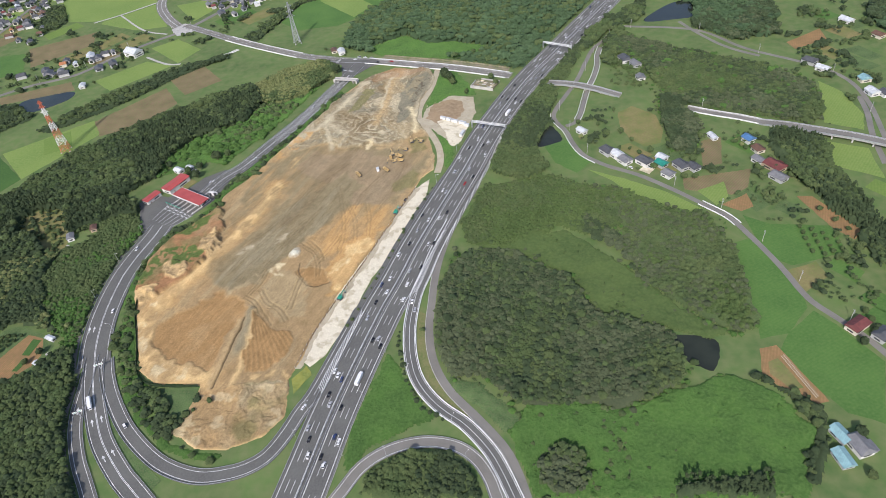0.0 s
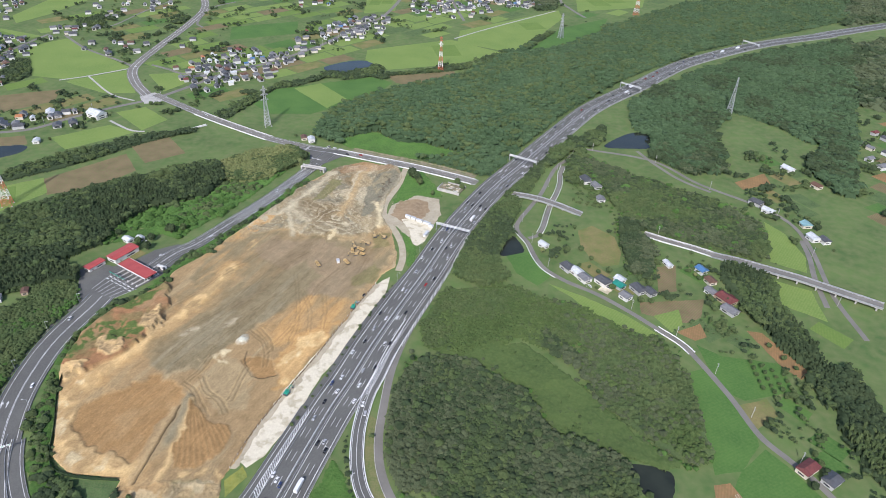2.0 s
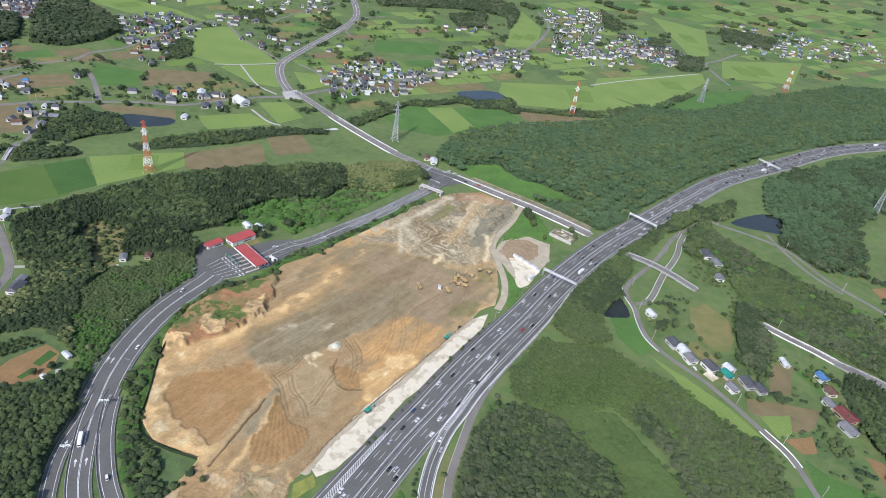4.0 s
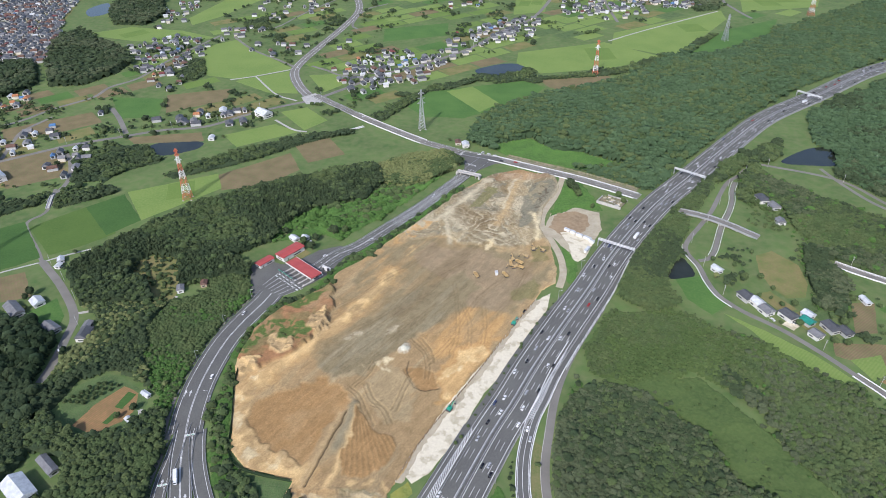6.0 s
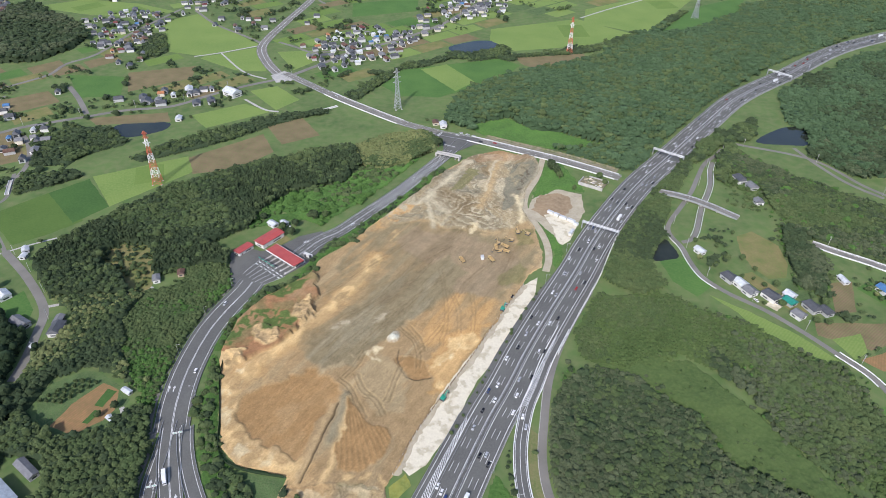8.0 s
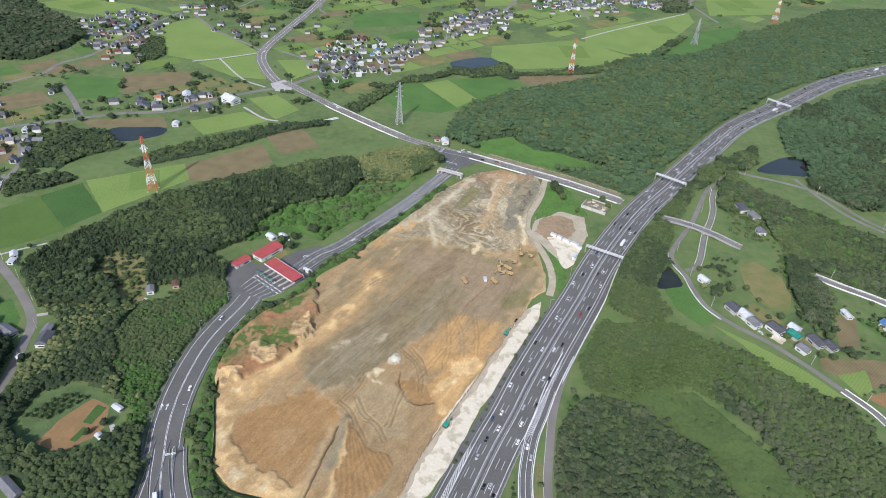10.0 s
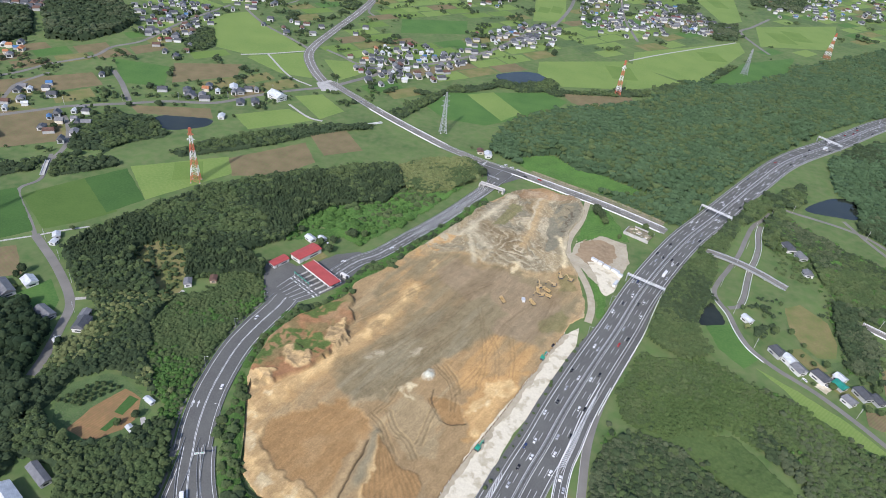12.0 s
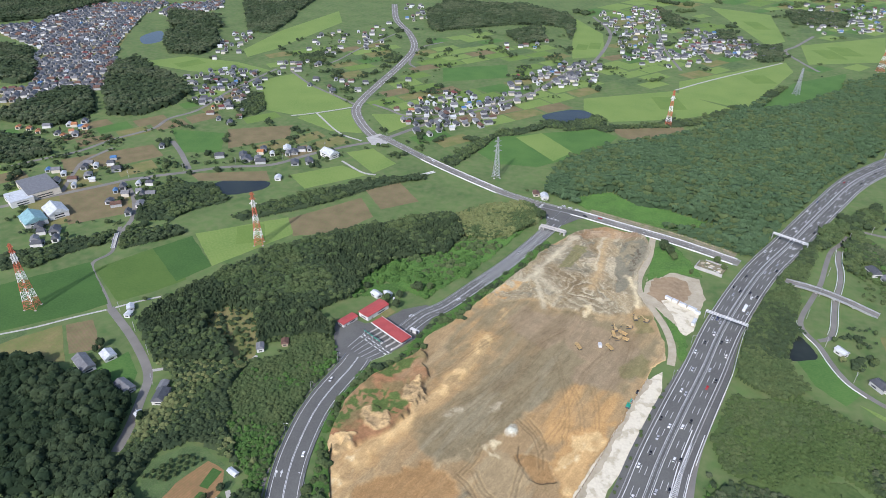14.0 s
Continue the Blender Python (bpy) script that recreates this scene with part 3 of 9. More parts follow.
LANES = []
for plan, half, label in (([(-902.2, 629), (-883, 663.6), (-851.3, 708.2), (-838.1, 758.1), (-812.9, 811.2), (-816.5, 855.8), (-798.8, 902.7), (-804.5, 991.9), (-802.4, 1061.1), (-795.7, 1151.3)], 3.0, "grey country lane through the villages"), ([(-765.2, 1149.6), (-690.4, 1081.3), (-614.5, 1033.4), (-574.5, 1006.8)], 2.4, "pale lane between paddies"), ([(-647.2, 925.5), (-615.6, 949.8), (-571.5, 993)], 1.6, "pale concrete farm path between paddies"),
                          ([(-755.3, 778.6), (-719.2, 747.3), (-674.9, 702.8)], 3.4, "short worn lane beside farmhouses"), ([(-642.6, 524.1), (-656.4, 572.1), (-694.2, 619.4), (-733.6, 648)], 2.6, "narrow lane winding past farmhouses"), ([(-500.1, 788.4), (-461.2, 763), (-440.8, 760.5)], 1.6, "pale concrete farm path beside paddies"),
                          ([(-546.5, 1016.2), (-510.5, 999), (-476.1, 982.5), (-423.7, 1005.4)], 2.6, "grey lane into the village"), ([(-106.6, 1792.7), (-89.8, 1564.7), (-57.7, 1392)], 3.0, "pale village lane"), ([(-69.6, 1256.6), (-3.4, 1343.7), (140.9, 1515.7)], 1.8, "pale farm path across paddies"), ([(200.2, 1468), (179.7, 1529.1), (160.1, 1616.4), (191.8, 1678.8), (245.4, 1792.6)], 3.4, "pale lane at the valley's end"),
                          ([(-549.7, 1243.9), (-573.1, 1278.4), (-586.5, 1391.3), (-556.1, 1454)], 2.4, "grey lane on the far slope"), ([(-615.6, 949.8), (-546.4, 882.2), (-502.2, 861.8)], 1.4, "dry farm path through meadows"), ([(-778.6, 600.2), (-811, 658.6), (-820.5, 684), (-816.5, 732.3)], 2.6, "grey lane beside the factory"), ([(188, 788), (200.3, 757.7), (217.8, 723.5), (233, 703.8), (253, 686.4)], 2.2, "tan dirt track between the woods"), ([(-681.4, 1494.3), (-705.1, 1349.9), (-714.9, 1229.5), (-742.6, 1211.3)], 2.2, "grey lane through far fields")):
    LANES.append((road("road_lane", plan, half, CONCRETE if half < 2 else OLD_ASPHALT, 0.20, label)[0], half + 2))
ALL_ROADS += LANES + [(curve_through([(217.9, 553.6), (241.6, 541.4), (264.4, 529.7), (308.6, 508.4)], 4.0), 12)]
patch("road_junction", [(-501.1, 875.9), (-488.2, 896.6), (-463.2, 881.4), (-464.9, 858.4), (-483, 852.5)], 0.235, CONCRETE, "pale junction of country roads", "road", smooth=4)

patch("road_junction", [(-213, 700), (-219, 728), (-232, 735), (-228, 745), (-205, 741), (-178, 737), (-168, 724), (-180, 720), (-196, 699)], 0.352, ASPHALT, "wide asphalt junction of toll road and crossroad", "road", smooth=4, rough=0.2)
for i in range(9):
    for (x0, y0), (x1, y1) in (((-215, 713.5), (-200.5, 708.5)), ((-226, 734), (-224, 744.5))):
        k = (i + 0.5) / 9
        m = pose(x0 + (x1 - x0) * k, y0 + (y1 - y0) * k, 0.37, 0, 0, 18 if y1 < 720 else -75)
        tagged(link("crossing_bar", [m @ Vector(p) for p in ((-0.3, -1.7, 0), (0.3, -1.7, 0), (0.3, 1.7, 0), (-0.3, 1.7, 0))], [(0, 1, 2, 3)], ROAD_WHITE), "white bar of a pedestrian crossing", "road marking", kind="structure")

for line, o in ((TRUNK, 15.0), (LEFT, 8.4)):
    tagged(strip("road_service_lane", line, o - 1.9, o + 1.9, 0.12, OLD_ASPHALT, thick=0.2), "narrow worn service lane beside the ramps", "road", kind="structure")


def arrow(x, y, turn):
    """A white arrow painted on a lane."""
    m = pose(x, y, 0.352, 0, 0, turn)
    v = [(-0.3, -3, 0), (0.3, -3, 0), (0.3, 0.6, 0), (1.1, 0.6, 0), (0, 3.2, 0), (-1.1, 0.6, 0), (-0.3, 0.6, 0)]
    tagged(link("lane_arrow", [m @ Vector(p) for p in v], [tuple(range(7))], ROAD_WHITE), "white arrow painted on asphalt", "road marking", kind="structure")


for line, i, o in ((MID, 14, 3.0), (MID, 14, -3.0), (MID, 22, 3.0), (MID, 22, -3.0), (LEFT, 12, 0), (TRUNK, 30, 4.5), (TRUNK, 30, 8.0)):
    p, d = offset(line, o)[i], line[i + 1] - line[i]
    arrow(float(p[0]), float(p[1]), math.degrees(math.atan2(d[1], d[0])) + 90)

# auxiliary lanes, gores and hatching of the expressway
aux = way_piece(300, 500)
taper = np.interp(aux[:, 1], [300, 330, 440, 500], [5.0, 5.0, 4.4, 0.3])
ob = strip("road_exit_lane", aux, -15.5 - taper, -15.4, EXP_Z - 0.01, ASPHALT, thick=0.5)
tagged(ob, "asphalt deceleration lane beside the expressway", "road", kind="structure")
dashes("lane_dashes", aux, -13.2, 0.5, EXP_Z + 0.02, ROAD_WHITE, 4, 5, ob, start=25)
aux_b = way_piece(388, 560)
taper = np.interp(aux_b[:, 1], [388, 420, 500, 560], [5.2, 4.8, 4.0, 0.3])
ob = strip("road_entry_lane", aux_b, 15.4, 15.5 + taper, EXP_Z - 0.01, ASPHALT, thick=0.5)
tagged(ob, "asphalt acceleration lane beside the expressway", "road", kind="structure")
dashes("lane_dashes", aux_b, 13.2, 0.5, EXP_Z + 0.02, ROAD_WHITE, 4, 5, ob, start=10)


def hatching(name, y0, y1, side, inner, wide0, wide1, label):
    """White slanting bars on the wedge of asphalt between a carriageway and its ramp."""
    line = curve_through(way_piece(y0, y1), 2.1)
    w = np.linspace(wide0, wide1, len(line))
    a, b = (-(inner + w), -inner + 0 * w) if side < 0 else (inner + 0 * w, inner + w)
    gore = strip(name, line, a, b, EXP_Z + 0.004, ASPHALT, thick=0.5)
    tagged(gore, label, "road", kind="structure")
    pa, pb = offset(line, a), offset(line, b)
    outer, inn = (pa, pb) if side < 0 else (pb, pa)
    v, f = [], []
    for i in range(1, len(line) - 3):
        q = [inn[i], inn[i] * 0.55 + inn[i + 1] * 0.45, outer[i + 2] * 0.55 + outer[i + 3] * 0.45, outer[i + 2]]
        k = len(v)
        v += [(*p, EXP_Z + 0.014) for p in q]
        f.append((k, k + 1, k + 2, k + 3))
    tagged(link("hatch_bars", v, f, ROAD_WHITE, gore), kind="stuff")
    for p in (pa, pb):
        strip("edge_line", p, -0.15, 0.15, EXP_Z + 0.016, ROAD_WHITE, gore)


hatching("road_gore", 243, 322, -1, 13.4, 4.4, 2.2, "hatched asphalt gore between the expressway and its ramp")
hatching("road_gore", 338, 418, 1, 13.4, 3.8, 0.6, "hatched asphalt gore between the expressway and the joining ramp")

# grass wedges between the ramps
inner_edge = offset(RAMP_B, -5.0)
inner_edge = inner_edge[(inner_edge[:, 1] < 322) & (inner_edge[:, 1] > 181)]
outer_edge = offset(SIDE, 3.0)
outer_edge = outer_edge[(outer_edge[:, 1] < 322) & (outer_edge[:, 1] > 181)]
patch("grass_verge", [tuple(e) for e in inner_edge[::2]] + [tuple(e) for e in outer_edge[::-2]], 0.13, DRY_VERGE, "strip of dry yellowing grass beside the curved ramp", "grass", smooth=4, rough=0.3)
tagged(strip("kerb_line", SIDE[(SIDE[:, 1] < 400) & (SIDE[:, 1] > 150)], 2.75, 3.15, 0.3, CONCRETE, thick=0.3), "pale concrete kerb of the service lane", "kerb", kind="structure")
patch("grass_island", [(-300, 268), (-296, 240), (-282, 216), (-262, 197), (-243, 185), (-228, 176), (-222, 184), (-246, 203), (-268, 222), (-288, 246)], 0.2, VERGE, "long grass island between the ramps", "grass", smooth=4)

# ---- land patches ----
FIELDS = []


def field(points, mat, label, category="field", z=0.06):
    FIELDS.append(points)
    z += 0.005 * len(FIELDS) % 0.11
    return patch("field", points, z, mat, label, category, smooth=6.0, rough=1.2)


field([(-1070.6, 1106.8), (-1008.9, 1172.4), (-891.4, 1168.6), (-800.1, 1137.7), (-830.4, 1088.5), (-948.8, 1086.8)], PADDY, "ripe yellow-green rice paddy", "paddy", 0.06)
field([(-805.5, 1049.3), (-750.7, 1131), (-610.8, 1025.2), (-570.9, 996.2), (-633.1, 930.2), (-696.1, 937), (-750.6, 1020)], PADDY, "ripe yellow-green rice paddy", "paddy", 0.06)
field([(-631.9, 927.9), (-567.6, 988.5), (-514.1, 890.4), (-560.3, 884.9), (-633.3, 919.3)], PADDY, "ripe yellow-green rice paddy", "paddy", 0.06)
field([(-940.3, 1438.3), (-907, 1682.9), (-843.6, 1562), (-871.3, 1277), (-892.6, 1208.1), (-930.6, 1256.3)], PADDY, "ripe yellow-green rice paddy", "paddy", 0.06)
field([(-531.8, 972.2), (-477.8, 990.2), (-458.8, 943.3), (-477.2, 902.6)], PADDY, "ripe yellow-green rice paddy", "paddy", 0.06)
field([(-506.1, 817), (-476.9, 841.4), (-428.3, 802), (-446.1, 764.2)], PADDY, "ripe yellow-green rice paddy", "paddy", 0.06)
field([(-545, 726.7), (-493.3, 775.1), (-451, 757.2), (-508.7, 697)], PADDY, "ripe yellow-green rice paddy", "paddy", 0.06)
field([(-495.1, 615.4), (-433.2, 695.5), (-402.5, 654.7), (-424.4, 611.2), (-467.2, 588.6)], SOIL, "tilled brown vegetable field", "field", 0.06)
field([(-436.2, 715.4), (-404, 749.4), (-365.3, 706.4), (-400.5, 674.1)], SOIL, "tilled brown vegetable field", "field", 0.06)
field([(-620.6, 472.6), (-592.3, 522), (-524.8, 483.1), (-543.8, 453.5), (-562.7, 433.6), (-604.8, 461.9)], OLIVE_CROP, "olive-green rice paddy in even rows", "paddy", 0.06)
field([(-592.3, 522), (-569.2, 556.2), (-515.5, 511.2), (-532.2, 477.7)], DEEP_CROP, "deep green rice paddy in even rows", "paddy", 0.06)
field([(-568.6, 561.4), (-518, 603.9), (-492.3, 624.6), (-469.5, 593), (-515.5, 511.2)], PADDY, "ripe yellow-green rice paddy", "paddy", 0.06)
field([(-684.2, 422.9), (-634.2, 481.3), (-567.5, 428.4), (-581.2, 410.8), (-626.4, 368.3)], DEEP_CROP, "deep green rice paddy in even rows", "paddy", 0.06)
field([(-322.8, 936.9), (-187.9, 1015.3), (-152.5, 993), (-170.4, 941.8), (-216.2, 885), (-247.2, 849.4), (-302.1, 843.1), (-335, 872.9)], CROP, "deep green rice paddy in even rows", "paddy", 0.06)
field([(-296.2, 945.7), (-261.7, 973.7), (-209.7, 913.9), (-230.7, 874.3)], PADDY, "ripe yellow-green rice paddy", "paddy", 0.09)
field([(-165.9, 1022.5), (-60.9, 1064.8), (-55.7, 1041.7), (-120, 980.5), (-147.7, 994.6)], SOIL, "tilled brown vegetable field", "field", 0.06)
field([(-62.1, 1312.6), (147.1, 1522.3), (151.3, 1451.3), (42.9, 1183.7), (-63.3, 1231.9)], PADDY, "ripe yellow-green rice paddy", "paddy", 0.06)
field([(-219.5, 1156.7), (-76.4, 1247.5), (25.1, 1177.8), (-65.3, 1100), (-168.2, 1055.2), (-213.4, 1098.2)], PADDY, "ripe yellow-green rice paddy", "paddy", 0.06)
field([(60.8, 1189.7), (139.3, 1369.9), (248.6, 1472.4), (216.3, 1346.3), (102.8, 1203.7)], CROP, "deep green rice paddy in even rows", "paddy", 0.06)
field([(-285.7, 1554.4), (-304.5, 1797.4), (-226.5, 1649.4), (-206.9, 1445.6), (-268.6, 1410.4)], PADDY, "ripe yellow-green rice paddy", "paddy", 0.06)
field([(30.8, 2081.9), (179.4, 2023.8), (174, 1715.9), (128.4, 1661.9)], PADDY, "ripe yellow-green rice paddy", "paddy", 0.06)
field([(201.2, 1687.4), (406, 1837.5), (344.9, 1590.5), (189.6, 1519.2)], PADDY, "ripe yellow-green rice paddy", "paddy", 0.06)
field([(-498.1, 1257.5), (-385, 1321.5), (-367.2, 1235), (-473.1, 1172.9)], CROP, "deep green rice paddy in even rows", "paddy", 0.06)
field([(-706.8, 843.8), (-624, 888.6), (-606.7, 843.4), (-666.2, 779.4)], SOIL, "tilled brown vegetable field", "field", 0.06)
field([(-852.5, 677.5), (-773.4, 759.4), (-733.5, 730.3), (-775.3, 677.7), (-820.7, 650)], SOIL, "tilled brown vegetable field", "field", 0.06)
field([(-787.8, 602.1), (-725.7, 645.4), (-667.2, 579.9), (-711.3, 536.9)], SOIL, "tilled brown vegetable field", "field", 0.06)
field([(-785.7, 817.7), (-702.6, 828.3), (-667.9, 764.1), (-717, 748)], CROP, "deep green rice paddy in even rows", "paddy", 0.06)
field([(-666.2, 692.8), (-578.2, 728.7), (-559.6, 704.3), (-644.6, 676.8)], SOIL, "tilled brown vegetable field", "field", 0.06)
field([(18, 527.9), (39.5, 538.5), (58.6, 500.7), (45.1, 483.3), (27.2, 500.7)], CROP, "deep green rice paddy in even rows", "paddy", 0.06)
field([(55.2, 487.9), (84.4, 472.4), (116.1, 451.5), (140.4, 427.3), (131, 424.8), (91.9, 444.7), (74.4, 469.5)], PADDY, "ripe yellow-green rice paddy", "paddy", 0.06)
field([(91.5, 583.1), (106.9, 595), (127, 574.9), (129.5, 546.3), (123.7, 525.6), (108.2, 520.8), (97.4, 535.1), (90.8, 557)], DRY, "dry tan and green meadow", "meadow", 0.06)
field([(158.8, 525.7), (177.6, 531.3), (169.6, 489.1), (152, 484.1)], SOIL, "tilled brown vegetable field", "field", 0.06)
field([(133.1, 468.8), (190.7, 479.8), (181.5, 453.3), (167.2, 444.6), (130.9, 453.5)], SOIL, "tilled brown vegetable field", "field", 0.06)
field([(140.5, 451.2), (164.6, 462.9), (163.4, 441.5), (152.3, 431.2)], PADDY, "ripe yellow-green rice paddy", "paddy", 0.09)
field([(155.6, 432.1), (178.5, 445.6), (179.1, 427.9), (169.1, 422.7)], ORANGE_SOIL, "bare orange-brown tilled field", "field", 0.06)
field([(215.3, 439.5), (227.1, 438.1), (248.2, 395), (239.1, 385.6), (227.7, 401.7)], ORANGE_SOIL, "bare orange-brown tilled field", "field", 0.06)
field([(168.1, 418), (185.9, 406.2), (227.7, 401.7), (229.5, 372.7), (187.9, 359), (174.2, 369.6)], CROP, "deep green rice paddy in even rows", "paddy", 0.06)
field([(181, 353.8), (204.9, 363.1), (207.9, 347.1), (188.1, 331.8)], DRY, "dry tan and green meadow", "meadow", 0.06)
field([(292.3, 624.9), (306, 601.4), (309.7, 558.3), (300.4, 532.4), (272, 547.2)], PADDY, "ripe yellow-green rice paddy", "paddy", 0.06)
field([(263.8, 516.2), (292.8, 503.2), (289.3, 459.2), (258.2, 478.7)], PADDY, "ripe yellow-green rice paddy", "paddy", 0.06)
field([(166.1, 295.8), (188, 315.4), (197.7, 302.7), (215.6, 272.5), (198.1, 228.3), (180.7, 235.7), (170.5, 251.5), (156.9, 281.8)], CROP, "deep green rice paddy in even rows", "paddy", 0.06)
field([(145.2, 282.8), (156.2, 285.5), (173.5, 243.4), (166.6, 241.4), (140.7, 259.8)], ORANGE_SOIL, "bare orange-brown tilled field", "field", 0.06)
field([(147.5, 272), (154, 275), (162.5, 252.5), (154.8, 252), (146, 263.5)], DRY, "thin green crop on a brown field", "crop", 0.14)
mulch = base("planting_bed", label="bed with pale plastic-mulched rows on brown soil", category="planting bed")
for k in range(4):
    strip("mulch_sheet", np.array([(156.2 + 1.1 * k * 0.75, 277.2 + 0.42 * k), (168.6 + 1.1 * k * 0.55 - 1.6, 245.6 + 0.42 * k)]), -0.2, 0.2, 0.34, (TRACK, LOTSOIL)[k % 2], mulch, thick=0.2)
field([(154.5, 385.3), (168.2, 391.2), (185.8, 331.2), (185.3, 318), (166.1, 295.8), (147.5, 291.3), (150.9, 310.9), (151.9, 343.1)], CROP, "deep green rice paddy in even rows", "paddy", 0.06)
field([(-404, 263), (-415.7, 278.7), (-414.1, 293.2), (-397.5, 308.9), (-387, 308.6), (-376, 304), (-362, 299), (-352, 290), (-352, 270), (-372, 253), (-392, 256)], VERGE, "mown green garden lawn round a tilled field", "lawn", 0.05)
field([(-390.9, 258.8), (-389, 278.7), (-379.3, 300.5), (-364.7, 296.5), (-357.2, 279.9), (-360.1, 270.6), (-371.6, 255.7)], ORANGE_SOIL, "bare orange-brown tilled field", "field", 0.06)
for pts in ([(-373.1, 295.9), (-365.7, 295.1), (-366.8, 280.1), (-373.2, 280.9)], [(-370.4, 277.1), (-365.6, 277), (-367.9, 265.8), (-371.8, 266)]):
    patch("planted_bed", pts, 0.24, DEEP_CROP, "dark planted bed on tilled orange soil", "planting bed", smooth=2, rough=0.5)
field([(288.2, 714.9), (333, 744.1), (330.9, 716.6), (292.9, 697.2)], ORANGE_SOIL, "bare orange-brown tilled field", "field", 0.06)
field([(-608.1, 362.2), (-583.8, 391.4), (-545.7, 353.5), (-593.5, 337.2), (-612.1, 354.8)], DRY, "dry tan and green meadow", "meadow", 0.06)
field([(-581, 392.2), (-564.3, 405.8), (-529.7, 374.5), (-549.9, 362.2)], SOIL, "tilled brown vegetable field", "field", 0.06)
field([(-517.3, 353.8), (-505.9, 378.9), (-482.2, 359.3), (-474.1, 342), (-508.2, 345.8)], CROP, "deep green rice paddy in even rows", "paddy", 0.06)
for pts in ([(93.2, 294.2), (120.2, 290.1), (114.2, 266.3), (105.8, 268.5), (96.8, 275.3)],
            [(147.9, 797.3), (184.4, 841.4), (212, 848.8), (208.2, 804.1), (185.2, 795.2)],
            [(-620.1, 676.1), (-600, 694.7), (-560, 700.7), (-556, 680.1), (-583.3, 655.1), (-600.3, 657.7)],
            [(10.9, 530.2), (17.7, 553.9), (24.1, 567.4), (35.0, 541.7), (26.4, 531.0)],
            [(-272.9, 1050.1), (-233.5, 1091.4), (-197.2, 1089.3), (-202, 1046.6), (-247.3, 1026.3)]):
    FIELDS.append(pts)
    patch("pond", pts, 0.05, WATER, "still dark pond with grassy banks", "pond", smooth=3, curved=True)
pts = [(-1201.2, 1281.7), (-1195, 1341.7), (-1135.8, 1266.5), (-1152.8, 1228.9)]
patch("pond", pts, 0.05, WATER, "blue-grey reservoir beside the housing estate", "pond", smooth=5, curved=True)

patch("gravel_strip", [(a - (6 if i > 9 else 0) + (1.5 if 1 <= i <= 8 else 0), b) for i, (a, b) in enumerate([(-99.1, 468.6), (-89.1, 482.6), (-89.5, 459.7), (-102.8, 415.8), (-112.9, 375.7), (-122, 355.4), (-132.4, 309), (-142.6, 279), (-151.2, 269.3), (-156.4, 274.1), (-152.2, 299.6), (-142.3, 332.9), (-127.5, 374.9), (-111.6, 426.7)])], 0.2, GRAVEL, "pale concrete and gravel haul strip beside the expressway", "gravel", smooth=4)
patch("lime_grass", [(-160.5, 258.9), (-152.3, 270.2), (-146.9, 262.6), (-155.6, 247.5)], 0.24, LIME, "yellow-green sown grass beside the earthworks", "grass", smooth=3)
# dark sheet in pond water's colour stands in for the wood's shaded side
patch("pond", [(56.9, 312.4), (74.1, 313.7), (81.8, 302.8), (96.5, 292.7), (95.3, 286), (78.7, 294.4), (61.6, 304.6)], 0.04, WATER, "narrow dark sheet for the wood's shade beside the pond", "pond", smooth=3, curved=True)
patch("gravel_lot", [(-106.2, 586), (-101.2, 626.4), (-77.3, 636.1), (-53.7, 630.9), (-49.9, 597.4), (-65.5, 545), (-70.8, 540.4)], 0.22, TRACK, "pale gravel rim of a bare soil lot", "lot", smooth=4, rough=2.0)
patch("soil_lot", [(-101, 590), (-97, 620), (-79, 628), (-66, 624), (-62, 604), (-70, 582), (-84, 577)], 0.262, LOTSOIL, "bare brown soil lot", "lot", smooth=3, rough=4.0, deep=0.2)
patch("plaza", [(-349, 433), (-362, 462), (-350, 474), (-336, 470), (-322, 482), (-311, 500), (-294, 512), (-281, 508), (-284, 486), (-288, 462.8), (-302, 440), (-319.2, 420), (-330, 408.7)], 0.30, ASPHALT, "asphalt toll plaza", "plaza", smooth=4)

# ---- the earthworks ----
SITE = [(-177.3, 690.1), (-149.6, 709.3), (-106.7, 697.9), (-99.3, 674.9), (-110.6, 627.4), (-110.8, 589.8), (-96.4, 558), (-86.9, 522), (-84.8, 498.4), (-95.5, 483), (-111.9, 429), (-128.3, 379.6), (-140.8, 347.9), (-152.8, 302.2), (-157, 276.6), (-161.7, 258.9), (-157, 231), (-167.2, 214.4), (-188.3, 205.5), (-208.8, 205.9), (-230.1, 216.5), (-223.3, 233.4), (-223.7, 253.2), (-258.5, 255), (-274.5, 267.1), (-310.9, 339.6), (-313.9, 375.7), (-304.3, 407.6), (-278.8, 445.6), (-280.7, 466.7), (-264.5, 494.3), (-244.2, 544.6), (-220.7, 597.1), (-203.3, 650.3)]


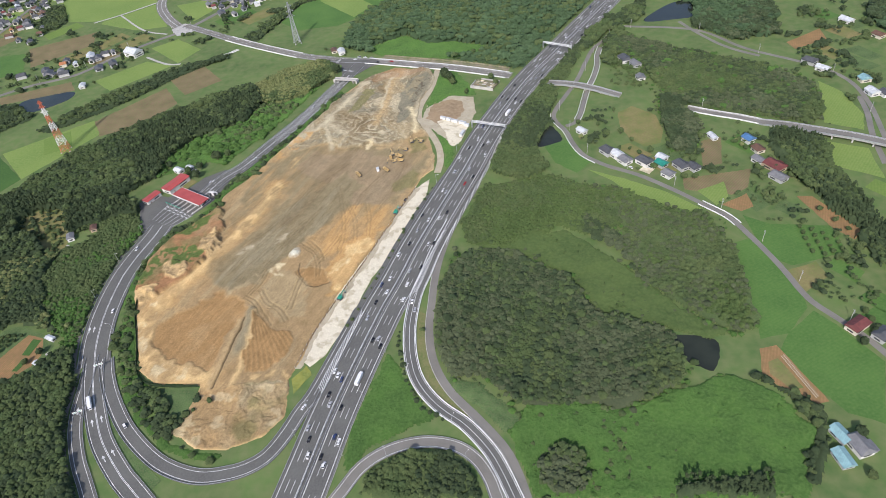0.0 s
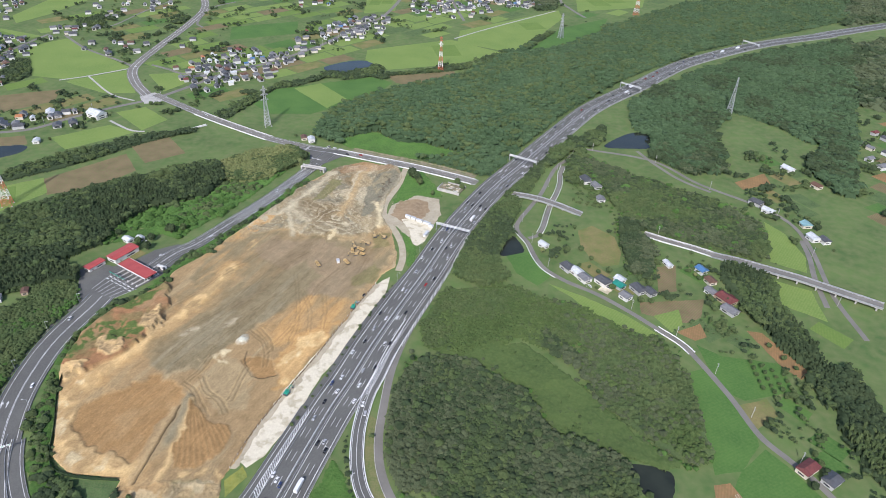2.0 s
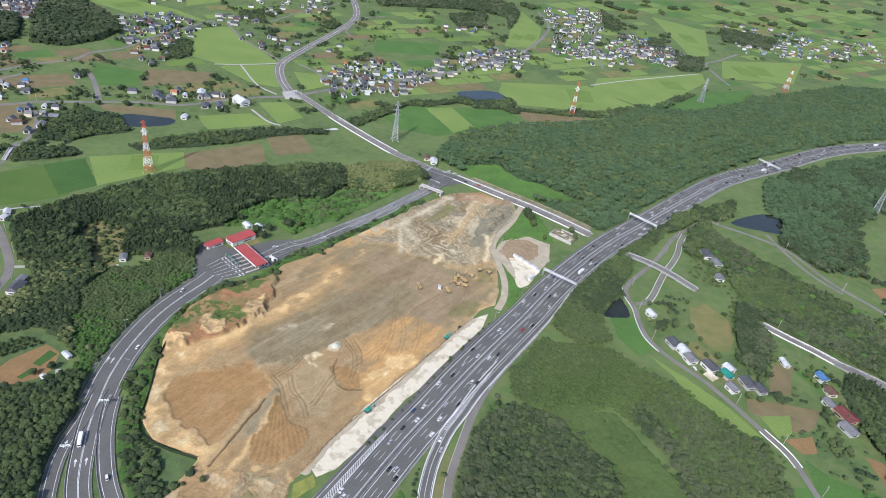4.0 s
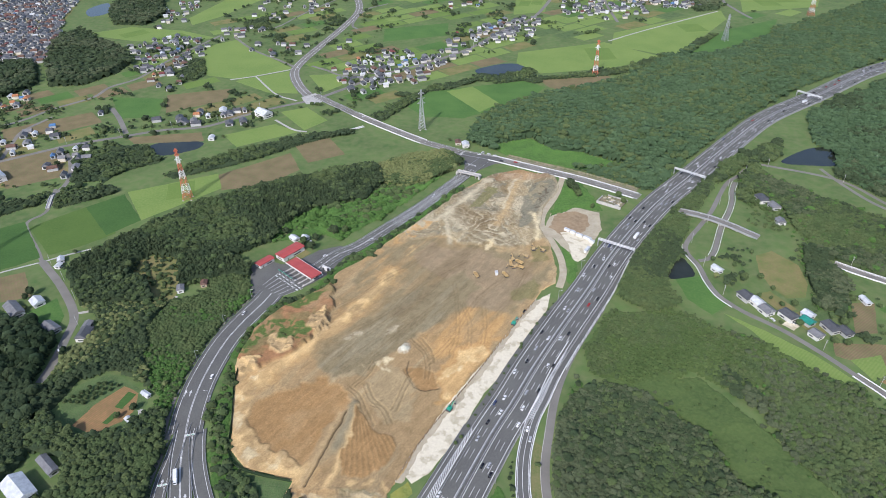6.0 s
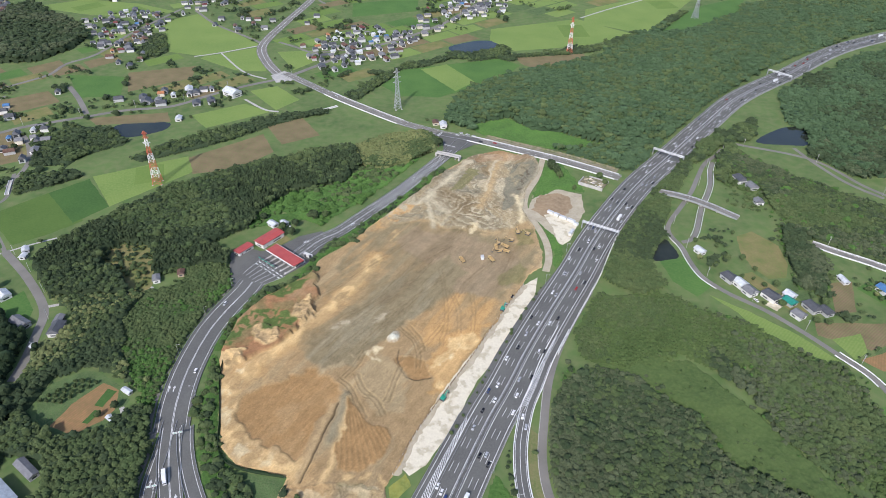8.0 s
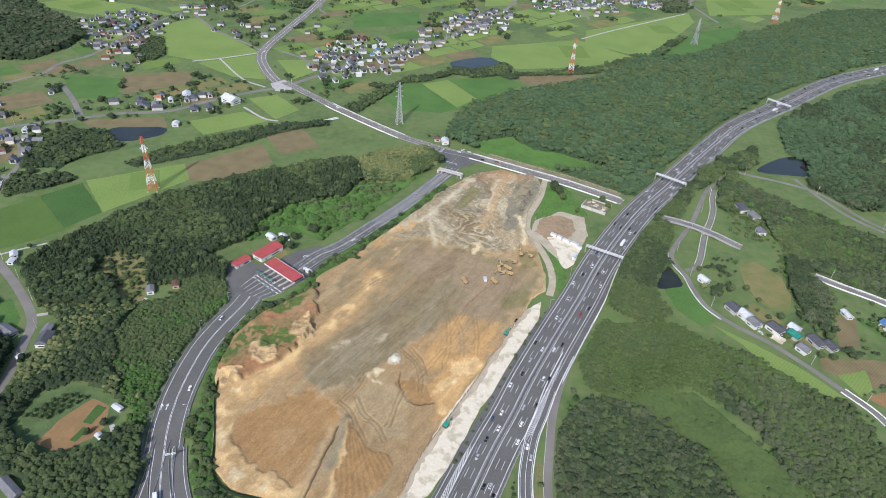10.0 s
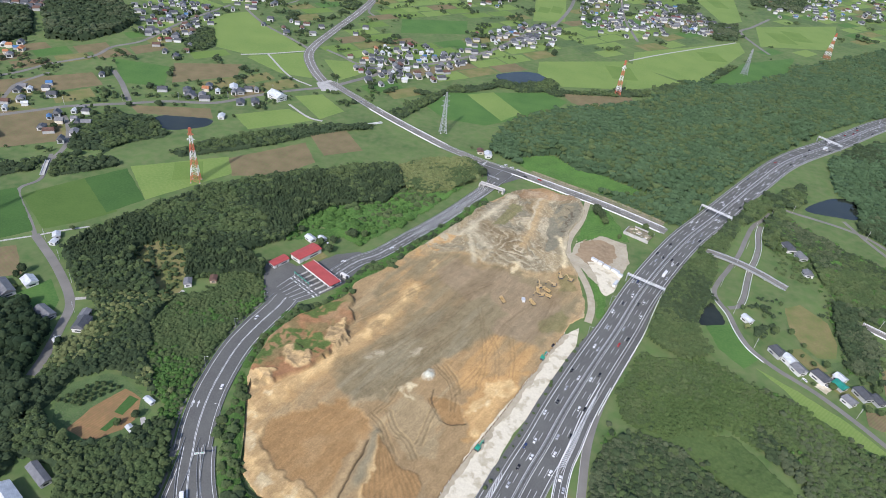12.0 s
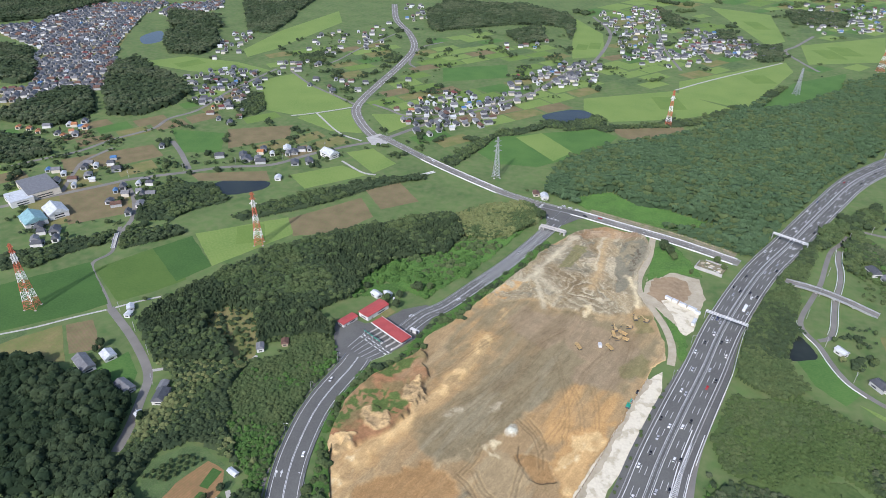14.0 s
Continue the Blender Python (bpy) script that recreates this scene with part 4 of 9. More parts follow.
def earthworks():
    """Graded bare ground with cut banks, mounds, tracks and patches of different soil."""
    s = 0.62
    p = np.array(SITE)
    xs, ys = np.arange(p[:, 0].min() - 3, p[:, 0].max() + 3, s), np.arange(p[:, 1].min() - 3, p[:, 1].max() + 3, s)
    gx, gy = np.meshgrid(xs, ys)
    x, y = gx.ravel(), gy.ravel()
    wx, wy = (fbm(x, y, 14, 3) - 0.5) * 9 + (fbm(x, y, 4, 13, 2) - 0.5) * 3, (fbm(x, y, 14, 33) - 0.5) * 9 + (fbm(x, y, 4, 43, 2) - 0.5) * 3
    warped = np.stack([x + wx, y + wy], 1)
    keep = inside(SITE, np.stack([x + wx * 0.4, y + wy * 0.4], 1))

    def soft(m, k):
        """A mask blurred over k cells."""
        m = m.reshape(gx.shape).astype(float)
        for _ in range(int(k * 1.3)):
            m[1:-1, 1:-1] = (m[1:-1, 1:-1] * 2 + m[:-2, 1:-1] + m[2:, 1:-1] + m[1:-1, :-2] + m[1:-1, 2:]) / 6
        return m.ravel()

    def area(poly, k=1, warp=1.0):
        return soft(inside(poly, np.stack([x + wx * warp, y + wy * warp], 1)), k)

    def along(pts, w, warp=0.3):
        line = curve_through(pts, 4) if len(pts) > 2 else np.array(pts, float)
        d = np.full(len(x), 1e9)
        q = np.stack([x + wx * warp, y + wy * warp], 1)
        lo, hi = line.min(0) - 3 * w, line.max(0) + 3 * w
        near = np.where((q[:, 0] > lo[0]) & (q[:, 0] < hi[0]) & (q[:, 1] > lo[1]) & (q[:, 1] < hi[1]))[0]
        e, best = q[near], np.full(len(near), 1e9)
        for a, b in zip(line[:-1], line[1:]):
            ab = b - a
            u = np.clip(((e - a) @ ab) / (ab @ ab), 0, 1)
            gap = e - a - u[:, None] * ab
            best = np.minimum(best, (gap * gap).sum(1))
        d[near] = np.sqrt(best)
        return np.exp(-(d / w) ** 2)

    inner = soft(keep, 8)

    def ledge(n, steps):
        """A slope broken into steps."""
        q = n * steps
        return (np.floor(q) + np.clip((q - np.floor(q)) * 3.5 - 2.5, 0, 1)) / steps

    u, v = 0.33 * x + 0.944 * y, 0.944 * x - 0.33 * y          # along and across the works
    streak = fbm(u / 7, v, 6, 17, 4)
    n1, n2, n3 = fbm(x, y, 34, 81), fbm(warped[:, 0], warped[:, 1], 11, 91), fbm(x, y, 5, 95, 3)
    bowl = area([(-276.2, 301), (-272.3, 314.6), (-258, 324.8), (-239.6, 342.2), (-222.2, 338.5), (-212.8, 327.9), (-212.7, 313.1), (-217, 297.6), (-219.7, 281.1), (-224.7, 267.9), (-244.7, 275.4), (-257.7, 276.9), (-269.2, 288.1)], 4, 1.5)
    terrace = [(-287.8, 334.4), (-275.4, 347.3), (-264.5, 365.2), (-254.5, 390.8), (-245.2, 417.6), (-237.2, 447.4), (-229.8, 479.7)]
    bank = [(-285.8, 328), (-291.2, 317.8), (-280.3, 292.7), (-268.2, 272.5), (-256, 264), (-240, 262), (-222, 261)]
    crack = along([(-210.6, 315.1), (-210.3, 303), (-211.1, 284.4), (-212.1, 270.7), (-213.2, 252)], 0.62, 0.3)
    ridge = along([(-208, 322.5), (-205.8, 309.8), (-205.4, 295.8), (-205, 282.4)], 4.2, 0.4)
    lip = along([(-204.2, 321.4), (-202, 308), (-199.6, 287.7), (-199.2, 272.7), (-200.2, 252)], 2.0, 0.5)
    fan = area([(-206.8, 322), (-196.9, 313.3), (-185.4, 303.9), (-173.3, 301.6), (-168.8, 296.2), (-170.6, 278.4), (-179.2, 268.2), (-195.5, 263.3), (-198.9, 280.3), (-201.3, 303.4)], 2, 0.8)
    furrow = np.sin(np.arctan2(x + 213, y - 340) * 120 + 3.0 * fbm(x, y, 24, 15, 3)) * (fbm(x, y, 12, 19, 2) * 1.6 - 0.1)
    upper = area([(-243, 548), (-224.2, 597.9), (-199.8, 649.2), (-180, 694), (-108, 700), (-96, 676), (-107, 634.4), (-111.6, 614.5), (-104.2, 569.3), (-118.2, 550.5), (-146.4, 540.6), (-178.8, 540.3), (-205.4, 548.6), (-226, 541)], 3, 1.6)
    south = area([(-223.4, 251.4), (-211.7, 250.5), (-166.1, 257.5), (-159.6, 255.2), (-157, 231), (-167.2, 214.4), (-187.9, 204.3), (-209.9, 204), (-231.6, 215.6), (-222.9, 232.6)], 3)
    slope = area([(-318, 343), (-316, 375), (-304.3, 407.6), (-292, 432), (-276, 453), (-268, 431.9), (-260.2, 401.7), (-264, 375), (-275, 353), (-292, 336)], 3)
    rocks = [area(p, 2, 1.6) for p in ([(-275.2, 402.1), (-268.9, 417.2), (-261.5, 408), (-257.5, 391), (-261.7, 381), (-272.3, 390.2)], [(-299.6, 369.1), (-289.1, 376.5), (-276.6, 374.3), (-274, 361), (-281, 352), (-293, 355)], [(-310, 336.9), (-303, 346), (-294, 346.8), (-293, 336), (-300, 329)])]
    knobs = sum(rocks)
    pit = area([(-182.3, 365.9), (-173.3, 369.2), (-159.7, 365.4), (-154.3, 349.9), (-163.8, 346.6), (-172.6, 349), (-178.2, 356.5)], 2, 0.6)
    scarp = along([(-182.1, 371.8), (-178.6, 359.8), (-172.6, 349), (-163.8, 346.6), (-154.3, 349.9)], 0.8, 0.5)
    pile = np.clip(1.2 - np.hypot(x + 189.2 + wx * 0.9, (y - 385.0 + wy * 0.9) * 0.8) / 5.4, 0, 1)
    sx, sy = -156.5, 574.0
    ring = np.hypot((x - sx) / 1.25, (y - sy) * 0.85) + (fbm(x, y, 20, 41) - 0.5) * 30
    swirl = np.exp(-(((x - sx) / 26) ** 2 + ((y - sy) / 36) ** 2))

    ruts, spoil = np.zeros(len(x)), np.zeros(len(x))
    for run in ([(-216.2, 335.6), (-206.1, 329.9), (-198.6, 318.9), (-189.2, 307.3)], [(-206.3, 343.3), (-197.3, 330.4), (-185.8, 322.8), (-177.5, 311.4)], [(-194.7, 325.8), (-187.8, 325.4), (-181.9, 318.7)], [(-177.4, 356.7), (-177.8, 339.1), (-178.5, 323.5)], [(-187.6, 396.7), (-174.5, 387), (-166.8, 372.5), (-164.5, 358.6)], [(-180.8, 400.2), (-168.9, 387.1), (-164.2, 376)], [(-206.9, 366), (-208.7, 351.1), (-214, 338.8)]):
        for shift in (-1.5, 1.5):
            ruts = np.maximum(ruts, along(offset(curve_through(run, 4), shift).tolist(), 0.62, 0.25))
            spoil = np.maximum(spoil, along(offset(curve_through(run, 4), shift * 1.75).tolist(), 0.6, 0.25))
    wheel = np.zeros(len(x))
    for run in ([(-171.6, 477.5), (-154.9, 419.7), (-152.6, 383.8)], [(-211.7, 372.3), (-190.3, 421.4), (-168.9, 464.4)], [(-229.6, 353.3), (-215.7, 386.1), (-189.7, 429.1)], [(-240, 360), (-222, 398), (-196, 446), (-180, 486)], [(-263.5, 417.1), (-247.3, 439.9), (-230, 472.4), (-211.3, 507.5)], [(-127.1, 501.4), (-146.9, 458.9), (-156.9, 405.1), (-168.6, 370.9)], [(-167.7, 513.8), (-193.5, 478.9), (-213.1, 430.2), (-237.9, 394)], [(-111.8, 509.6), (-117.9, 474.1), (-128.7, 441.6)], [(-160, 455), (-146, 425), (-142, 400)], [(-140, 450), (-134, 425), (-132, 405)]):
        for shift in (-1.5, 1.5):
            wheel = np.maximum(wheel, along(offset(curve_through(run, 5), shift).tolist(), 0.6, 0.2))

    # heights
    z = 1.2 + (fbm(x, y, 60, 21) - 0.5) * 3.0 + (n3 - 0.5) * 0.3 + (fbm(u / 7, v, 6, 17, 2) - 0.5) * 0.5 - 0.2 * wheel - 0.35 * ruts
    z += slope * (3.5 + 4.0 * (fbm(x, y, 16, 51) - 0.4)) + knobs * (1.0 + 4.5 * (ledge(fbm(x, y, 9, 53), 9) - 0.35))
    z += 2.2 * along(terrace, 6)
    z -= 1.3 * bowl
    z += 0.5 * along(bank, 5) + 2.0 * ridge - 1.6 * crack + 0.8 * lip
    z += 3.0 * pile * (0.6 + 0.8 * n3) - 1.8 * pit
    z += upper * (2.2 + 4.5 * (ledge(fbm(warped[:, 0], warped[:, 1], 24, 31), 9) - 0.5)) + swirl * 0.4 * np.sin(ring * 0.85)
    z += south * (ledge(fbm(warped[:, 0], warped[:, 1], 14, 61), 10) - 0.5) * 6
    z += fan * (0.6 + 0.12 * furrow) + 0.10 * bowl * np.sin(v * 1.9 + 5 * fbm(x, y, 30, 71))
    z -= 0.7 * along([(-99.7, 694.2), (-103.6, 651.7), (-112.2, 619.1), (-110.8, 589.8), (-100.6, 571.2), (-87.6, 541.8), (-82.7, 516.9), (-84.7, 496.6)], 4) * upper
    z = np.clip(z, 0.25, None)
    z = 0.22 + (z - 0.22) * np.clip((inner - 0.45) / 0.4, 0.06, 1)

    # soil kinds; the crack's groove and the pit's scarp line are darkened too
    c = np.empty((len(x), 3))
    c[:] = (0.335, 0.228, 0.120)
    tone = dict(grey=(0.240, 0.190, 0.112), ash=(0.285, 0.236, 0.150), stone=(0.285, 0.236, 0.155), slate=(0.205, 0.184, 0.134), bone=(0.50, 0.425, 0.295), orange=(0.500, 0.296, 0.122), pale=(0.640, 0.440, 0.215), cream=(0.66, 0.54, 0.34), brown=(0.360, 0.212, 0.092), sand=(0.44, 0.31, 0.165), taupe=(0.290, 0.215, 0.138),
                umber=(0.185, 0.130, 0.070), dust=(0.375, 0.290, 0.170), chalk=(0.60, 0.57, 0.47), rust=(0.330, 0.170, 0.085), olive=(0.19, 0.17, 0.075), weed=(0.090, 0.135, 0.038), dark=(0.085, 0.062, 0.040))

    def over(kind, a):
        nonlocal c
        a = np.clip(a, 0, 1)[:, None]
        c = c * (1 - a) + np.array(tone[kind]) * a

    def cut(n, at, sharp=8):
        return np.clip((n - at) * sharp, 0, 1)

    plain = [(-262, 430), (-256, 505), (-232, 543.6), (-184.2, 541.7), (-131.2, 538), (-93, 530), (-90, 499.3), (-102.2, 473.1), (-117.4, 433.2), (-150, 432), (-185, 420.9), (-232.3, 412)]
    heart = [(-259.5, 363.9), (-243, 394.2), (-222.5, 426.8), (-191.4, 470), (-169.7, 495.2), (-149.9, 476.1), (-154.3, 443), (-178.4, 413.3), (-189, 398), (-205.6, 352.8), (-228.8, 346), (-251.2, 350.6)]
    fine = fbm(u / 5, v, 2.6, 23, 3)
    over("dust", cut(streak, 0.50, 5) * 0.6)
    over("sand", cut(n1, 0.50, 4) * 0.45 * (1 - upper))
    over("orange", area([(-262, 505), (-246, 538), (-225, 530), (-205, 505), (-225, 470), (-240, 440), (-256, 452)], 6, 2.4) * (0.25 + 0.6 * cut(n2, 0.46, 5)))
    over("pale", area([(-235, 517), (-226, 527), (-217, 516), (-227, 506)], 2, 1.8) * cut(n2, 0.4) * 0.8)
    over("grey", area(plain, 8, 2.2) * (0.45 + 0.45 * cut(streak, 0.42, 5)))
    over("taupe", area([(-222, 512), (-205, 535), (-150, 535), (-110, 520), (-100, 492), (-125, 452), (-150, 446), (-170, 470), (-200, 490)], 9, 2.4) * 0.75)
    over("grey", area(heart, 5, 1.8) * 0.95)
    over("ash", area(heart, 4, 1.5) * cut(streak, 0.48, 5) * 0.9)
    over("umber", area(plain, 8, 2.0) * cut(fbm(u / 4, v, 16, 27, 3), 0.55, 6) * 0.35)
    over("orange", area([(-177.9, 402), (-172, 428), (-150, 446), (-120, 450), (-113, 440.1), (-122.6, 405), (-147.9, 372)], 7, 2.4) * (0.25 + 0.55 * cut(fbm(u / 4, v, 9, 29, 3), 0.42, 5)))
    over("orange", area([(-152.4, 345.4), (-158, 372.8), (-145, 405), (-120, 415), (-127, 381.8), (-138.7, 353.5), (-143.5, 336.6)], 4, 1.6) * 0.85)
    over("pale", area([(-152.4, 350.4), (-152.9, 370), (-146, 390), (-131.2, 402), (-126, 398), (-129, 381.8), (-138.7, 353.5), (-145.5, 340.6)], 3, 1.6) * (0.35 + 0.65 * cut(n2, 0.44, 6)))
    over("cream", area([(-150, 355), (-146, 376), (-136, 386), (-132, 378), (-140, 356)], 3, 1.6) * cut(n2, 0.50, 6) * 0.8)
    over("orange", along(terrace, 12) * (0.25 + 0.45 * cut(n2, 0.48)))
    over("pale", along(terrace, 5, 0.9) * (0.35 + 0.65 * cut(n2, 0.42)))
    over("orange", along(bank, 17, 0.8) * (1 - bowl) * (0.35 + 0.4 * cut(n2, 0.50)))
    over("brown", bowl * (0.80 + 0.2 * n3))
    over("umber", bowl * cut(fine, 0.54, 7) * 0.14)
    over("sand", bowl * cut(fbm(x, y, 30, 57, 3), 0.56, 6) * 0.35)
    over("pale", along(bank, 9, 0.9) * (1 - bowl) * (0.25 + 0.75 * cut(n2, 0.42)))
    over("cream", along(bank, 6, 0.8) * (1 - bowl) * cut(fbm(x, y, 7, 63, 3), 0.52, 7) * 0.7)
    over("ash", ridge * 0.95)
    over("pale", lip * 0.8)
    over("sand", along([(-214.5, 312), (-214, 290), (-215.5, 258)], 2.6, 0.4) * 0.8)
    over("dark", crack * 0.95)
    over("brown", fan * 0.92)
    over("umber", fan * cut(furrow, 0.2, 2.0) * 0.32)
    over("pale", area([(-209.7, 250.5), (-200, 262), (-172, 266), (-160.8, 262), (-162.4, 237.3), (-181.6, 230.8), (-198.1, 228.5)], 3) * cut(n2, 0.47, 10) * 0.85)
    over("dust", south * 0.45)
    over("brown", south * cut(n1, 0.48) * 0.5)
    over("cream", south * cut(fbm(warped[:, 0], warped[:, 1], 9, 67, 3), 0.58, 12) * 0.4)
    over("olive", south * cut(fbm(x, y, 20, 99), 0.58) * 0.7)
    over("brown", pit * 0.85)
    over("umber", pit * cut(fine, 0.55, 7) * 0.4)
    over("dark", scarp * 0.8)
    over("dust", area([(-205, 350), (-186, 366), (-170, 348), (-165, 318), (-182, 312), (-198, 330)], 3, 1.4) * 0.55)
    over("cream", area([(-205, 363.8), (-200.8, 371), (-192.7, 370), (-189.5, 358.2), (-196.8, 353)], 2, 1.5) * cut(n2, 0.40) * 0.95)
    over("pale", spoil * 0.18)
    over("umber", ruts * 0.5)
    over("dust", area([(-235, 345), (-222, 350), (-206, 362), (-203, 352), (-215, 340)], 2, 1.8) * cut(n2, 0.46, 10) * 0.8)
    # the upper end: heaped and scraped soils of many kinds
    w2, w3 = warped[:, 0] + (fbm(x, y, 40, 301, 2) - 0.5) * 40, warped[:, 1] + (fbm(x, y, 40, 311, 2) - 0.5) * 40
    flow = fbm(w2, w3 * 0.55, 18, 131, 4)
    over("stone", upper * 0.9)
    over("umber", upper * cut(flow, 0.55, 14) * 0.6)
    over("bone", upper * cut(0.44 - flow, 0, 14) * 0.75)
    over("slate", upper * cut(fbm(w2, w3, 15, 121), 0.55, 14) * 0.8)
    over("dust", upper * cut(fbm(w2, w3, 24, 141), 0.56, 10) * 0.7)
    bands = np.abs((flow * 13) % 1 - 0.5)
    over("bone", upper * cut(0.09 - bands, 0, 16) * 0.6)
    over("umber", upper * cut(0.07 - np.abs(bands - 0.3), 0, 18) * 0.5)
    over("umber", swirl * upper * cut(np.sin(ring * 0.9), 0.45, 4) * 0.55)
    over("bone", swirl * upper * cut(-np.sin(ring * 0.9), 0.55, 4) * 0.75)
    over("olive", area([(-189.7, 606.9), (-175.5, 656), (-163.2, 653.5), (-176.2, 611)], 2, 0.8) * 0.8)
    over("slate", area([(-134.1, 632.8), (-126.9, 678.7), (-111.2, 689.2), (-100.2, 676), (-106.1, 640.2), (-115.3, 622.3), (-122.9, 585), (-130.5, 577.8), (-131.5, 610.2)], 2, 0.9) * 0.9)
    over("ash", area([(-131, 650), (-124, 680), (-113, 680), (-117, 645), (-124, 632)], 2, 1.2) * cut(fbm(u / 3, v, 5, 47, 3), 0.45) * 0.9)
    over("dark", area([(-134.1, 632.8), (-126.9, 678.7), (-111.2, 689.2), (-100.2, 676), (-106.1, 640.2), (-115.3, 622.3)], 2, 0.9) * cut(fbm(w2, w3, 6, 49, 3), 0.60, 14) * 0.6)
    over("sand", along([(-141.2, 700), (-147.8, 653.7), (-149.2, 605.2), (-152.8, 580)], 5.5, 1.1) * 0.85)
    over("bone", along([(-144.2, 690), (-150.8, 653.7), (-153.2, 615.2)], 1.6, 1.1) * 0.8)
    over("bone", along([(-238, 552), (-215.2, 574.9), (-204.8, 594.3), (-193.9, 628.9), (-179.6, 670.9)], 4.0, 1.2) * 0.9)
    over("bone", along([(-206.6, 579.9), (-198.5, 560.6), (-190.8, 539.3)], 2.4, 0.8) * 0.8)
    over("rust", area([(-178.7, 676), (-160.2, 706), (-126.6, 704), (-111.8, 692), (-133.4, 686), (-155.1, 676)], 3, 1.2) * 0.4)
    over("cream", along([(-120.9, 612.7), (-114.3, 592.3), (-109.9, 565.6)], 3.0, 0.8) * 0.85)
    over("cream", area([(-161, 548), (-154, 554), (-148, 543), (-155, 537)], 2, 1.4) * 0.75)
    over("orange", area([(-242, 545), (-230, 575), (-215, 570), (-222, 545)], 3, 2.0) * cut(n2, 0.45) * 0.8)
    over("bone", along([(-99.7, 694.2), (-103.6, 651.7), (-112.2, 619.1), (-110.8, 589.8), (-100.6, 571.2), (-87.6, 541.8), (-82.7, 516.9), (-84.7, 496.6)], 3.4) * 0.6)
    over("olive", area([(-114.5, 550), (-97.2, 556), (-97.3, 534), (-112.6, 526)], 3, 1.4) * 0.7 + area([(-118, 484), (-105.5, 503.8), (-94, 489.4), (-102.7, 468), (-116, 466)], 4, 1.6) * 0.7)
    # the western slope: rusty soil, weeds and pale outcrops
    over("rust", slope * (0.45 + 0.5 * cut(n1, 0.42)))
    over("olive", slope * cut(n2, 0.52, 6) * 0.6)
    over("sand", knobs * 0.9)
    over("pale", knobs * cut(fbm(x, y, 6, 151), 0.48, 9) * 0.8)
    over("umber", knobs * cut(fbm(x * 0.7, y * 1.4, 5, 153), 0.60, 10) * 0.6)
    over("weed", (area([(-291, 364.4), (-292.7, 383.3), (-279.7, 390), (-266.4, 386), (-267.8, 375), (-281.2, 373)], 2, 1.6) + area([(-319, 347), (-308, 380), (-302.8, 392), (-288, 394), (-288, 384), (-302, 370), (-306, 352)], 2, 1.2) + area([(-300, 407.4), (-288, 430), (-274, 440), (-276, 424), (-288, 408)], 2, 1.4)) * cut(n3, 0.30, 9) * 0.95)
    over("umber", wheel * 0.35)
    for spot in ([(-236, 385), (-230, 394)], [(-207, 401), (-201, 409)]):
        over("bone", along(spot, 2.8, 1.1) * cut(n3, 0.42) * 0.7)
    over("chalk", pile * 1.8 * (0.45 + 0.55 * cut(n3, 0.38)))
    over("pale", np.clip(1 - (inner - 0.5) / 0.35, 0, 1) * cut(n1, 0.40) * 0.7 * (1 - upper))
    c *= (0.65 + 0.16 * n3 + 0.10 * fine + 0.10 * fbm(warped[:, 0], warped[:, 1], 7.0, 161, 3))[:, None] * (1.02, 1.06, 1.04)
    # squares that touch the outline's inside; their outer corners are drawn in to its edge
    g = np.arange(len(x)).reshape(gx.shape)
    k = keep.reshape(gx.shape).astype(int)
    ok = (k[:-1, :-1] + k[1:, :-1] + k[:-1, 1:] + k[1:, 1:]) >= 2
    quads = np.stack([g[:-1, :-1][ok], g[:-1, 1:][ok], g[1:, 1:][ok], g[1:, :-1][ok]], 1)
    rim = np.unique(quads)
    rim = rim[~keep[rim]]
    grown = keep.reshape(gx.shape)
    for i in rim:
        r0, c0 = divmod(i, gx.shape[1])
        near = [(r1 * gx.shape[1] + c1) for r1 in (r0 - 1, r0, r0 + 1) for c1 in (c0 - 1, c0, c0 + 1) if grown[r1, c1]]
        x[i], y[i], z[i] = x[i] * 0.45 + x[near].mean() * 0.55, y[i] * 0.45 + y[near].mean() * 0.55, 0.1
    vert = np.stack([x, y, z], 1)
    used, inv = np.unique(quads, return_inverse=True)
    quads = inv.reshape(quads.shape)
    me = bpy.data.meshes.new("earthworks")
    me.from_pydata(vert[used].tolist(), [], quads.tolist())
    col = me.attributes.new("soil", "FLOAT_COLOR", "POINT")
    col.data.foreach_set("color", np.c_[c[used], np.ones(len(used))].ravel())
    me.materials.append(EARTH)
    me.shade_smooth()
    ob = new("earthworks", me)
    return tagged(ob, "graded tan, orange and grey bare earth of a construction site", "earthworks", kind="structure")


earthworks()


